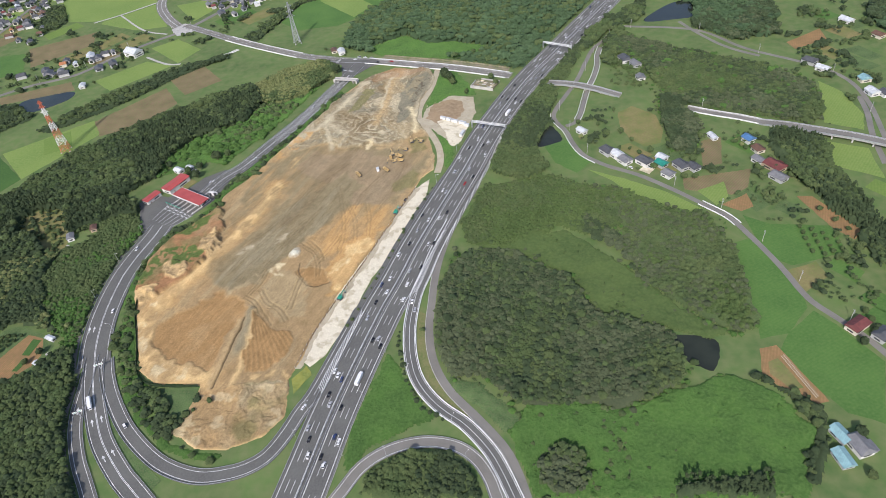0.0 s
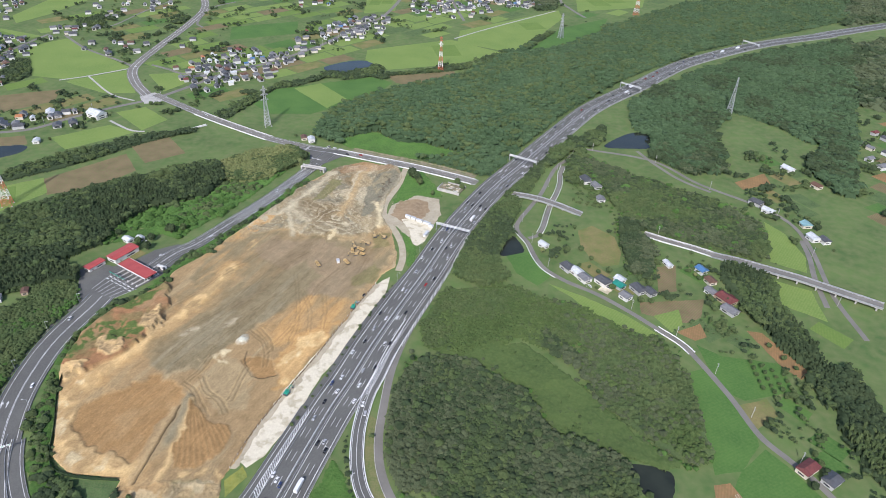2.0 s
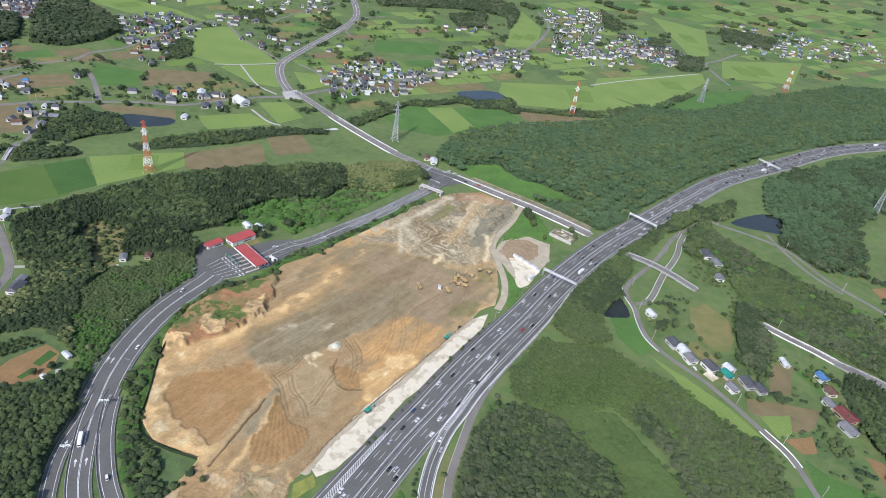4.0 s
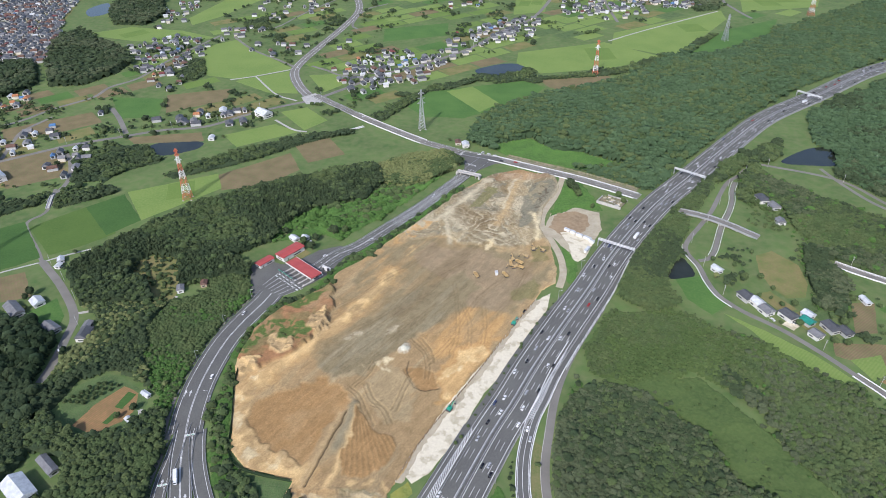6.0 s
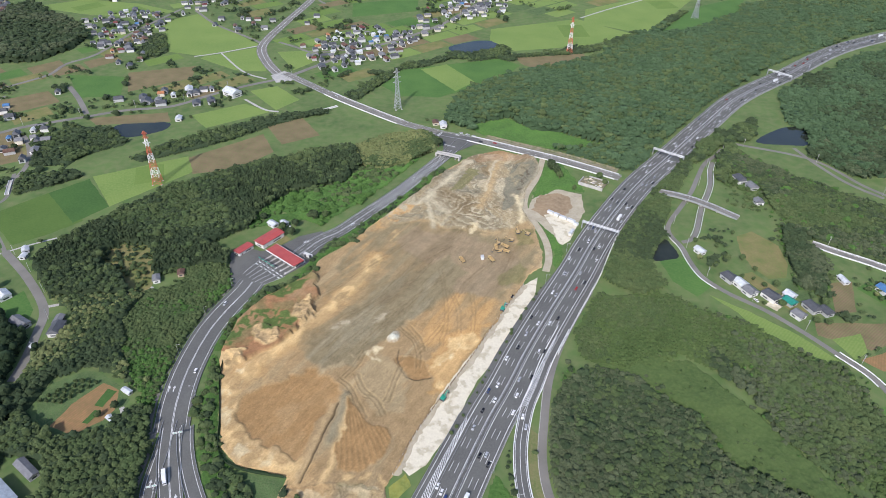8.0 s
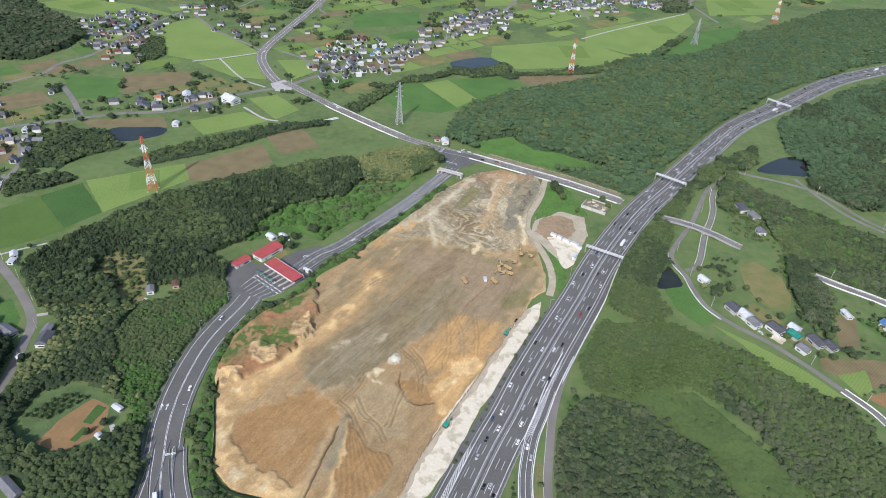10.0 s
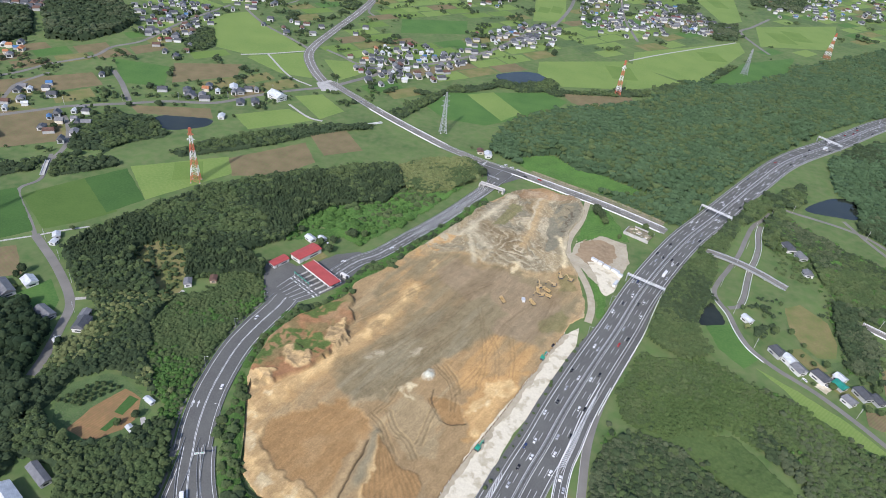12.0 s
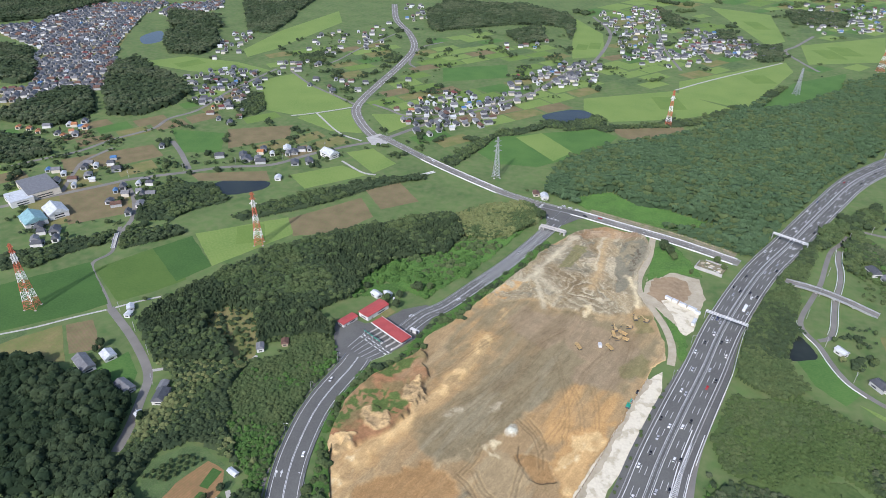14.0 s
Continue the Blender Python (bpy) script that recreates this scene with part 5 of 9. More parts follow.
# ---- woods ----
def crown_shape(seed, leaves, tall=1.0, lumps=5, detail=2, pointed=False, open_below=False):
    """A crown about 1 across: an uneven core and small leaf sprays standing out of it. Points and triangles."""
    r = np.random.RandomState(seed)
    bm = bmesh.new()
    bmesh.ops.create_icosphere(bm, subdivisions=detail, radius=0.5)
    v = np.array([q.co[:] for q in bm.verts])
    f = np.array([[q.index for q in face.verts] for face in bm.faces])
    bm.free()
    d = v / np.linalg.norm(v, axis=1)[:, None]
    rad = np.full(len(v), 0.78)
    for _ in range(lumps):
        c = r.normal(size=3)
        c[2] = abs(c[2]) * 0.8
        c /= np.linalg.norm(c)
        rad += 0.42 * np.clip((d @ c) - 0.45, 0, 1) ** 0.8 * r.uniform(0.5, 1.1)
    rad *= r.uniform(0.86, 1.12, len(v)) if detail > 1 else r.uniform(0.62, 1.34, len(v))
    v = d * rad[:, None] * 0.46
    if pointed:
        h = (v[:, 2] + 0.5).clip(0, 1)
        v[:, :2] *= (1.15 - 0.95 * h ** 1.1)[:, None]
    v[:, 2] *= tall
    v[:, 2] = np.where(v[:, 2] < -0.3 * tall, -0.3 * tall, v[:, 2])
    tri_c = v[f].mean(1)
    if open_below:
        f = f[tri_c[:, 2] > -0.04 * tall]
        tri_c = v[f].mean(1)
    vs, fs = [v], [f]
    k = len(v)
    up = tri_c[:, 2] > -0.25 * tall
    pick = r.choice(np.where(up)[0], leaves) if leaves else []
    for i in pick:
        c = tri_c[i] * r.uniform(0.98, 1.14)
        nrm = tri_c[i] / np.linalg.norm(tri_c[i]) + r.normal(size=3) * 0.55
        nrm /= np.linalg.norm(nrm)
        a = np.cross(nrm, r.normal(size=3))
        a /= np.linalg.norm(a)
        b = np.cross(nrm, a)
        s = r.uniform(0.09, 0.20)
        vs.append(np.stack([c + a * s, c - a * s * 0.5 + b * s * 0.9, c - a * s * 0.5 - b * s * 0.9]))
        fs.append(np.array([[k, k + 1, k + 2]]))
        k += 3
    return np.concatenate(vs), np.concatenate(fs)


CROWNS = {
    "leafy": [crown_shape(s, 14, 0.64, 5, 1, open_below=True) for s in range(51, 61)],
    "cone": [crown_shape(s, 12, 1.25, 4, 1, pointed=True, open_below=True) for s in range(61, 67)],
    "canopy": [crown_shape(s, 8, 0.62, 4, 1, open_below=True) for s in range(71, 79)],
    "round": [crown_shape(s, 56, 0.95) for s in range(1, 7)],
    "far": [crown_shape(s, 8, 0.95, 3, 1) for s in range(41, 46)],
}


def scattered(poly, spacing, seed, clear=True, gap=1.0, ragged=0.0):
    """Points in an outline on a shaken grid, clear of the roads."""
    r = np.random.RandomState(seed)
    p = np.array(poly, float)
    xs, ys = np.arange(p[:, 0].min(), p[:, 0].max(), spacing), np.arange(p[:, 1].min(), p[:, 1].max(), spacing * 0.9)
    gx, gy = np.meshgrid(xs, ys)
    gx[::2] += spacing / 2
    q = np.stack([gx.ravel(), gy.ravel()], 1) + r.uniform(-0.6, 0.6, (gx.size, 2)) * spacing
    shake = np.stack([fbm(q[:, 0], q[:, 1], 17, seed + 5, 3) - 0.5, fbm(q[:, 0], q[:, 1], 17, seed + 6, 3) - 0.5], 1) * ragged * 2.6 if ragged and len(q) else 0
    q = q[inside(poly, q + shake)]
    if clear:
        lo, hi = p.min(0) - 25, p.max(0) + 25
        for line, d in ALL_ROADS:
            if len(q) and ((line > lo) & (line < hi)).all(1).any():
                q = q[~near_line(line, q, d * gap)]
        for c in CLEARINGS:
            if len(q):
                q = q[~inside(c, q)]
    return q


def foliage_mesh(name, mat, shapes, places, size, rise, seed, parent=None, ground=0.0):
    """Many crowns joined into one mesh."""
    r = np.random.RandomState(seed)
    vs, fs, k = [], [], 0
    places = np.asarray(places)
    lift = (fbm(places[:, 0], places[:, 1], 26, 77, 3) - 0.5) * min(rise, 5) * 1.1 + ground
    for q, up in zip(places, lift):
        v, f = shapes[r.randint(len(shapes))]
        s = size * (0.5 + 1.0 * r.rand() ** 1.4 + 0.2 * r.rand())
        a = r.uniform(0, 6.283)
        c, t = math.cos(a), math.sin(a)
        w = v * (s, s, s * r.uniform(0.85, 1.2))
        w = np.stack([w[:, 0] * c - w[:, 1] * t + q[0], w[:, 0] * t + w[:, 1] * c + q[1], w[:, 2] + up + rise * r.uniform(0.86, 1.16)], 1)
        vs.append(w)
        fs.append(f + k)
        k += len(w)
    v, f = np.concatenate(vs), np.concatenate(fs)
    me = bpy.data.meshes.new(name)
    me.vertices.add(len(v))
    me.vertices.foreach_set("co", v.astype(np.float32).ravel())
    me.loops.add(f.size)
    me.loops.foreach_set("vertex_index", f.astype(np.int32).ravel())
    me.polygons.add(len(f))
    me.polygons.foreach_set("loop_start", np.arange(0, f.size, 3, dtype=np.int32))
    me.update(calc_edges=True)
    me.materials.append(mat)
    me.shade_smooth()
    ob = new(name, me)
    ob.parent = parent
    return ob


def rising(poly, q, hill):
    """Height of the wooded hill's ground above the plain: nothing at its outline, uneven within."""
    edge = np.array([*poly, poly[0]], float)
    k = np.ones(len(q))
    for d, f in ((60, 0.8), (42, 0.55), (26, 0.3), (12, 0.08)):
        for line in (edge, *(np.array([*c, c[0]], float) for c in CLEARINGS)):
            k[near_line(densify(line, 30.0), q, d)] = f
    return hill * k * (fbm(q[:, 0], q[:, 1], 130, 78, 3) - 0.2).clip(0, 1)


def wood(poly, mats, kinds, spacing, size, rise, label, seed, category="wood", name="wood", clear=True, gap=1.0, floor=None, hill=0.0):
    """A wood as one stand; its kinds of crown mixed by patches."""
    WOODS.append(poly)
    if name == "wood":
        spacing, size = spacing * (0.80 if size > 6 else 0.76), size * (0.80 if size > 6 else 0.74)
    q = scattered(poly, spacing, seed, clear, gap, min(9.0, 2.4 * spacing))
    if len(q) < 2:
        return None
    n = fbm(q[:, 0], q[:, 1], 45, seed, 3)
    order = np.argsort(np.argsort(n + np.random.RandomState(seed).uniform(-0.12, 0.12, len(q)))) / len(q)
    stand = base(name, label=label, category=category, kind="stuff")
    if name == "wood" and clear:
        under = thicket(poly, floor or mats[0], "", rise, seed, max(1.5, spacing * 0.5), gap, mass=0.25 * size, hill=hill)
        if under:
            under.parent = stand
            under.name = "undergrowth"
            for key in ("label", "category"):
                under.pop(key, None)
    cut = 0.0
    for i, (m, kind, share) in enumerate(zip(mats, kinds, SHARES[len(mats)])):
        sel = q[(order >= cut) & (order < cut + share)]
        cut += share
        if len(sel):
            foliage_mesh("crowns", m, CROWNS[kind], sel, size, rise, seed + i, stand, rising(poly, sel, hill) if hill else 0.0)
    return stand


def fringe(poly, width, mats, size, rise, label, seed):
    """Young growth spilling over a wood's edge."""
    r = np.random.RandomState(seed)
    p = np.array(densify([*poly, poly[0]], 1.5), float)
    q = p + r.normal(size=p.shape) * width * (0.35 + fbm(p[:, 0], p[:, 1], 25, seed)[:, None])
    for line, d in ALL_ROADS:
        q = q[~near_line(line, q, d * 0.95)]
    for c in (*FIELDS, *CLEARINGS):
        if len(q):
            q = q[~inside(c, q)]
    top = base("shrubs", label=label, category="shrubs", kind="stuff")
    for i, m in enumerate(mats):
        foliage_mesh("crowns", m, CROWNS["leafy"], q[i::len(mats)], size, rise, seed + i, top)


WOODS = []


def thicket(poly, mat, label, high=2.2, seed=0, step=1.3, gap=0.8, mass=None, hill=0.0):
    """A mat of weeds and creepers: one uneven sheet that rises and falls, thinning out at its edge."""
    WOODS.append(poly)
    p = np.array(poly, float)
    xs, ys = np.arange(p[:, 0].min() - 3, p[:, 0].max() + 3, step), np.arange(p[:, 1].min() - 3, p[:, 1].max() + 3, step)
    gx, gy = np.meshgrid(xs, ys)
    x, y = gx.ravel(), gy.ravel()
    r = np.random.RandomState(seed)
    if label == "":
        WOODS.pop()
    q = np.stack([x + (fbm(x, y, 8, seed) - 0.5) * 7, y + (fbm(x, y, 8, seed + 9) - 0.5) * 7], 1)
    ok = inside(poly, q)
    for line, d in ALL_ROADS:
        if ok.any() and (np.abs(line - p.mean(0)).max(1) < 300).any():
            ok &= ~near_line(line, q, d * gap)
    for c in CLEARINGS:
        ok &= ~inside(c, q)
    m = ok.reshape(gx.shape).astype(float)
    for _ in range(3):
        m[1:-1, 1:-1] = (m[1:-1, 1:-1] * 2 + m[:-2, 1:-1] + m[2:, 1:-1] + m[1:-1, :-2] + m[1:-1, 2:]) / 6
    z = 0.05 + m.ravel() * high * (0.15 + 1.1 * (fbm(x, y, 16, seed + 3, 3) - 0.25).clip(0, 1) + 0.75 * fbm(x, y, 4.5, seed + 5, 2) ** 2) + r.uniform(-0.22, 0.22, len(x)) * m.ravel() * min(1, high)
    if mass is not None:                             # the closed leaf mass under the tops of a wood
        lift = (fbm(x, y, 26, 77, 3) - 0.5) * min(high, 5) * 1.1
        z = 0.05 + np.clip(m.ravel() * 1.3 - 0.3, 0, 1) * (high + lift + mass * (2.2 * fbm(x, y, 7, seed + 3, 3) - 1.1)).clip(0.3)
    if hill:
        z = z + rising(poly, np.stack([x, y], 1), hill) * np.clip(m.ravel() * 1.3 - 0.3, 0, 1)
    k = m > 0.25
    g = np.arange(len(x)).reshape(gx.shape)
    sel = k[:-1, :-1] & k[1:, :-1] & k[:-1, 1:] & k[1:, 1:]
    quads = np.stack([g[:-1, :-1][sel], g[:-1, 1:][sel], g[1:, 1:][sel], g[1:, :-1][sel]], 1)
    if not len(quads):
        return None
    used, inv = np.unique(quads, return_inverse=True)
    xy = np.stack([x, y], 1) + r.uniform(-0.4, 0.4, (len(x), 2)) * step
    v = np.c_[xy, np.where(m.ravel() > 0.5, z, 0.02)]
    ob = link("thicket", v[used].tolist(), inv.reshape(quads.shape).tolist(), mat, smooth=True)
    return tagged(ob, label, "thicket" if label else "", kind="stuff")


SHARES = {1: (1.01,), 2: (0.6, 0.41), 3: (0.45, 0.3, 0.26)}
DUSKY = [(44.1, 430), (58, 412), (80, 378), (104, 356), (128, 338), (118, 322), (98, 330), (78, 350), (60, 380), (46, 402)]
GLADE = [(-474, 439), (-463.6, 456), (-441, 459), (-428, 444), (-417, 430), (-408, 412), (-405, 399), (-417.4, 391), (-430, 404), (-441, 416), (-457, 418)]
CLEARINGS = [[(-349.9, 441), (-343.2, 474.8), (-313.3, 486.5), (-288.6, 489.5), (-287.6, 462.8), (-294.7, 430.2), (-319.2, 418.1), (-330, 408.7)], GLADE, [(-194.6, 769.1), (-150.5, 802.6), (-116, 774.3), (-84.1, 774), (-35.6, 752.5), (-30.5, 738), (-72.2, 727.4), (-133.3, 735.2), (-179.1, 749.5)], [(-390, 470), (-300, 430), (-290, 500), (-330, 525), (-365, 500)],
             [(-383, 428), (-400, 424), (-412, 416), (-430, 418), (-428, 408), (-412, 402), (-398, 400), (-385, 412)], [(-476, 372), (-455, 366), (-440, 352), (-438, 330), (-458, 315), (-466, 335), (-488, 338)],
             [(-416, 266), (-400, 256), (-372, 250), (-348, 262), (-346, 296), (-380, 310), (-400, 312), (-417, 296)], [(-560, 380), (-500, 385), (-500, 340), (-560, 340)], [(-402, 188), (-366, 192), (-360, 216), (-378, 236), (-402, 234)], *FIELDS]
wood([(-521.7, 410.7), (-522, 445.4), (-507.3, 475.6), (-480.8, 532.1), (-449.8, 581.7), (-402.6, 622.1), (-350.7, 660.1), (-317.1, 680.6), (-293.5, 641.4), (-301.1, 602.6), (-347, 576.6), (-362.4, 539.4), (-366.8, 489.5), (-354.7, 442.7), (-370.7, 445.6), (-403.5, 427.5), (-406.5, 396.7), (-421.8, 388.4), (-453.8, 382), (-479.5, 374), (-499.7, 389.8)], (LEAF_DARK, LEAF_DARK, LEAF_MID), ("cone", "leafy", "leafy"), 3.05, 5.6, 6.5, "dense dark cedar and broadleaf wood on the hillside", 101)
wood([(-316, 676.7), (-290.9, 707.7), (-240.5, 738.9), (-223.2, 714.9), (-222.8, 692.8), (-247.2, 656.1), (-268.2, 639.4), (-293.5, 641.4)], (LEAF_LIGHT, LEAF_MID), ("leafy", "leafy"), 2.8, 4.8, 5.0, "yellow-green bamboo grove below the crossroad", 180)
wood([(-403.8, 363.7), (-406.5, 396.7), (-403.5, 427.5), (-370.7, 445.6), (-354.7, 442.7), (-334.6, 411.9), (-334.3, 385.2), (-342.5, 364.1), (-341.9, 332.9), (-334.8, 304.5), (-329.6, 284.5), (-341.5, 280.8), (-365.1, 312.6), (-383.7, 328.3)], (LEAF_MID, LEAF_MID, KUDZU), ("leafy", "leafy", "leafy"), 3.0, 4.4, 1.8, "bright green shrubby slope above the toll approach", 181)
wood([(-475.1, 368.3), (-451.7, 379.1), (-421.8, 388.4), (-406.5, 396.7), (-403.8, 363.7), (-383.7, 328.3), (-365.1, 312.6), (-341.5, 280.8), (-419.4, 257), (-443.5, 288.6), (-447.7, 319.8), (-458.7, 346.8)], (LEAF_DARK, LEAF_MID, LEAF_LIGHT), ("leafy", "leafy", "leafy"), 3.2, 5.4, 4.0, "mixed garden wood with bamboo and broadleaf trees", 182)
wood([(-594.6, 338.3), (-555.4, 343.4), (-521.1, 347.2), (-485, 338.6), (-457.1, 328.7), (-446.2, 309), (-445.3, 288), (-419.4, 257), (-486.8, 236.4)], (LEAF_DEEP, LEAF_DARK), ("round", "round"), 5.2, 9.0, 6.0, "very dark wood of large round broadleaf crowns", 183)
wood([(-486, 236), (-330, 284), (-300, 240), (-262, 172), (-300, 120), (-480, 120)], (LEAF_DARK, LEAF_MID, LEAF_MID), ("leafy", "leafy", "leafy"), 3.1, 5.8, 5.5, "dark broadleaf wood beside the ramps", 102)
wood([(-229.1, 780.5), (-221.2, 853.2), (-188.5, 928.3), (-120.7, 993.5), (-44, 1049), (29.1, 1181.7), (128.2, 1309.8), (251.5, 1408.6), (456.7, 1647.5), (642, 1733.5), (931.6, 2132.1), (1131.4, 2341.5), (795.4, 1561.1), (598.2, 1410.5), (388.8, 1254.9), (204.9, 1054.5), (104.4, 901.6), (47, 791.6), (0.5, 686.9), (-41, 708), (-91.4, 727.6), (-154.4, 761.9), (-198.2, 761.6)], (HILL, LEAF_MID, HILL), ("canopy", "canopy", "canopy"), 6.4, 10.4, 4, "broad grey-green hill wood along the expressway", 103, gap=0.9, floor=HILL, hill=26)
wood([(205.5, 962.9), (359.3, 1132.2), (519.5, 1274.4), (712.6, 1368.8), (482.4, 834.2), (423.3, 844.4), (398.8, 904.6), (355.2, 945.3), (311.5, 870.3), (276, 730.9), (224.6, 740.6), (206.2, 771.2), (212.8, 831.4), (194.7, 860.2)], (HILL, HILL, LEAF_DARK), ("canopy", "canopy", "canopy"), 5.7, 9.4, 4, "dark wood beyond the expressway", 104, gap=0.9, floor=HILL, hill=22)
wood([(595.8, 1311.7), (720.1, 1386.1), (420.8, 691), (399.8, 696), (391.2, 757.6), (433.1, 832)], (HILL, LEAF_DARK), ("canopy", "canopy"), 5.6, 11.0, 4.5, "dark wood on the far slope", 116, gap=0.9, floor=HILL, hill=18)
wood([(60.7, 747.2), (106.3, 806.6), (152.5, 861.9), (151.3, 815.8), (118, 769.3), (98, 681.1), (79.6, 701.9)], (LEAF_MID, LEAF_DARK), ("leafy", "leafy"), 4.4, 8.8, 4.0, "leafy belt between expressway and pond", 117, gap=0.9)
wood([(95, 736.8), (116.7, 756.6), (145.4, 732.2), (199.4, 692.7), (258.1, 651.7), (283.9, 612.3), (277.5, 569.1), (262.3, 545.3), (222.5, 561.3), (163.1, 584.3), (140.1, 623.3), (130.7, 674.9)], (LEAF_MID, LEAF_DARK, LEAF_GREY), ("leafy", "leafy", "leafy"), 3.2, 5.6, 4.2, "leafy wood above the hamlet", 105)
wood([(134.5, 606.4), (161.4, 603.4), (162.4, 554.9), (153.7, 512.2), (133.9, 511), (131.1, 537.8)], (LEAF_DARK, LEAF_GREY), ("leafy", "leafy"), 3.2, 5.6, 5.0, "dark grove beside the hamlet's fields", 106)
wood([(229.5, 550.5), (265.4, 540.1), (257.3, 508.2), (254.8, 474.2), (265, 396.8), (247.2, 351.7), (242.1, 375.5), (232.6, 440.4), (219.7, 468.5), (215, 516.3)], (LEAF_DARK, LEAF_MID), ("cone", "leafy"), 3.2, 5.6, 6.0, "tall dark belt of cedars along the valley", 107)
wood([(257.1, 391), (277.1, 404.5), (282.2, 377.6), (284.2, 338.7), (257.9, 276.3), (249.7, 304.3), (246.3, 330.9)], (LEAF_DARK, LEAF_MID), ("leafy", "cone"), 3.2, 5.8, 5.5, "tall dark belt of trees beyond the gardens", 185)
wood([(1044.2, 2153.8), (1370.1, 2290.1), (1080.7, 1707.4), (898.6, 1591.1), (754.2, 1488.9)], (LEAF_GREY, LEAF_DARK), ("canopy", "canopy"), 11.0, 16.5, 4, "far end of the hill wood", 186, gap=0.9)
wood([(687.9, 1322.2), (808, 1407.1), (983.1, 1489.3), (720.3, 1029.5), (594, 972.1), (559.5, 1012.9)], (LEAF_GREY, LEAF_DARK), ("canopy", "canopy"), 11.0, 16.5, 4, "dark wood on the slope above farms", 187, gap=0.9)
wood([(195.4, 770.9), (234.2, 825.2), (264.8, 841.2), (305.4, 818.9), (282.8, 734.8), (237.2, 727.1), (210.8, 746.4)], (LEAF_DARK, LEAF_GREY), ("leafy", "leafy"), 4, 7, 5.0, "dark wooded knoll beside a pond", 108)
wood([(-32.1, 490.2), (-13.2, 577), (13.7, 631.9), (34.3, 629.5), (31.1, 565.3), (13.7, 538.2), (10.4, 514.4), (18.6, 486.6), (-5.6, 477.1)], (LEAF_MID, LEAF_DARK), ("leafy", "leafy"), 3.1, 5.4, 4.0, "leafy belt under the expressway", 109, gap=0.95)
wood([(-58.9, 367.4), (-37.5, 382.9), (-13.1, 378.7), (10.4, 365.1), (30.3, 346.3), (47.3, 312.6), (62, 308.2), (79.6, 300.3), (95.9, 289.4), (98.1, 273), (89.7, 255.5), (71.5, 247), (53.6, 238.7), (30.1, 240.6), (6, 238.4), (-7.8, 240.4), (-18.4, 251), (-33.3, 264.3), (-51.6, 259.8), (-64.8, 283.4), (-67.4, 337.1)], (LEAF_GREY, LEAF_DARK, LEAF_MID), ("leafy", "leafy", "leafy"), 2.4, 4.5, 4.2, "dense grey-green broadleaf wood", 110)
wood([(-38.1, 469), (24.4, 481.9), (56.8, 458.9), (70, 450.1), (74.3, 409), (47, 399.8), (25.6, 411.3), (7.1, 398.1), (-15.3, 385.4), (-47, 393.4), (-55.1, 415.1)], (SCRUB, LEAF_MID, LEAF_MID), ("leafy", "leafy", "leafy"), 3.0, 4.2, 2.2, "light scrub of saplings and tall grass", 111, floor=SCRUB)
wood([(56.8, 458.9), (89.2, 454.5), (112.5, 428.7), (139.9, 412.9), (150.5, 385.4), (151.9, 343.1), (152.7, 310.9), (140, 296.1), (127, 301.2), (101.9, 322.2), (86.4, 344.8), (74.4, 375.5), (74.3, 409)], (LEAF_MID, LEAF_GREY, SCRUB), ("leafy", "leafy", "leafy"), 3.4, 5.2, 3.0, "mixed light and mid-green wood rim", 184, floor=LEAF_MID)
wood([(36, 634), (48, 666), (60, 700), (74, 735), (68, 745), (50, 716), (34, 684), (18, 650), (24, 630)], (LEAF_MID, LEAF_DARK), ("leafy", "leafy"), 3.3, 5.2, 2.6, "leafy trees between the expressway and the hamlet lane", 189, gap=0.85)
wood([(96, 650), (104, 640), (116, 632), (130, 640), (128, 668), (130, 690), (112, 716), (100, 730), (94, 700)], (LEAF_MID, SCRUB), ("leafy", "leafy"), 6.0, 4.0, 0.8, "garden shrubs round the farmhouses", 190, "shrubs", "shrubs")
wood(DUSKY, (LEAF_GREY, LEAF_DARK), ("leafy", "leafy"), 3.0, 4.4, 2.2, "dusky band of low trees beside the meadow", 188, "trees", "copse")
wood([(71.7, 180.7), (80.7, 189.7), (107.7, 192), (124.2, 199), (126.7, 182.1)], (LEAF_DARK,), ("cone",), 3.2, 4.8, 6.0, "cluster of pointed cedars", 112)
wood([(4, 200), (10, 209), (20, 211), (28, 204), (29, 192), (22, 183), (10, 181), (3, 190)], (LEAF_GREY, LEAF_MID), ("leafy", "leafy"), 2.8, 5, 4.6, "clump of grey-green trees in the thicket", 113)
wood([(134.6, 261.9), (147.5, 260.6), (161.6, 243.4), (169, 235.6), (161.3, 209.9), (150.2, 189.6), (145.5, 192.8), (160.1, 224.2), (152.7, 245.3)], (LEAF_DARK, LEAF_MID), ("leafy", "leafy"), 3.6, 6.2, 3.0, "row of trees along the thicket's edge", 114)
wood([(-97.4, 176.6), (-92.9, 189.4), (-74.6, 203.1), (-51.1, 204.6), (-38.7, 197.6), (-31.1, 187.3), (-27.7, 178.3)], (LEAF_MID, LEAF_DARK), ("leafy", "leafy"), 2.8, 4.8, 4.0, "trees inside the loop ramp", 115)
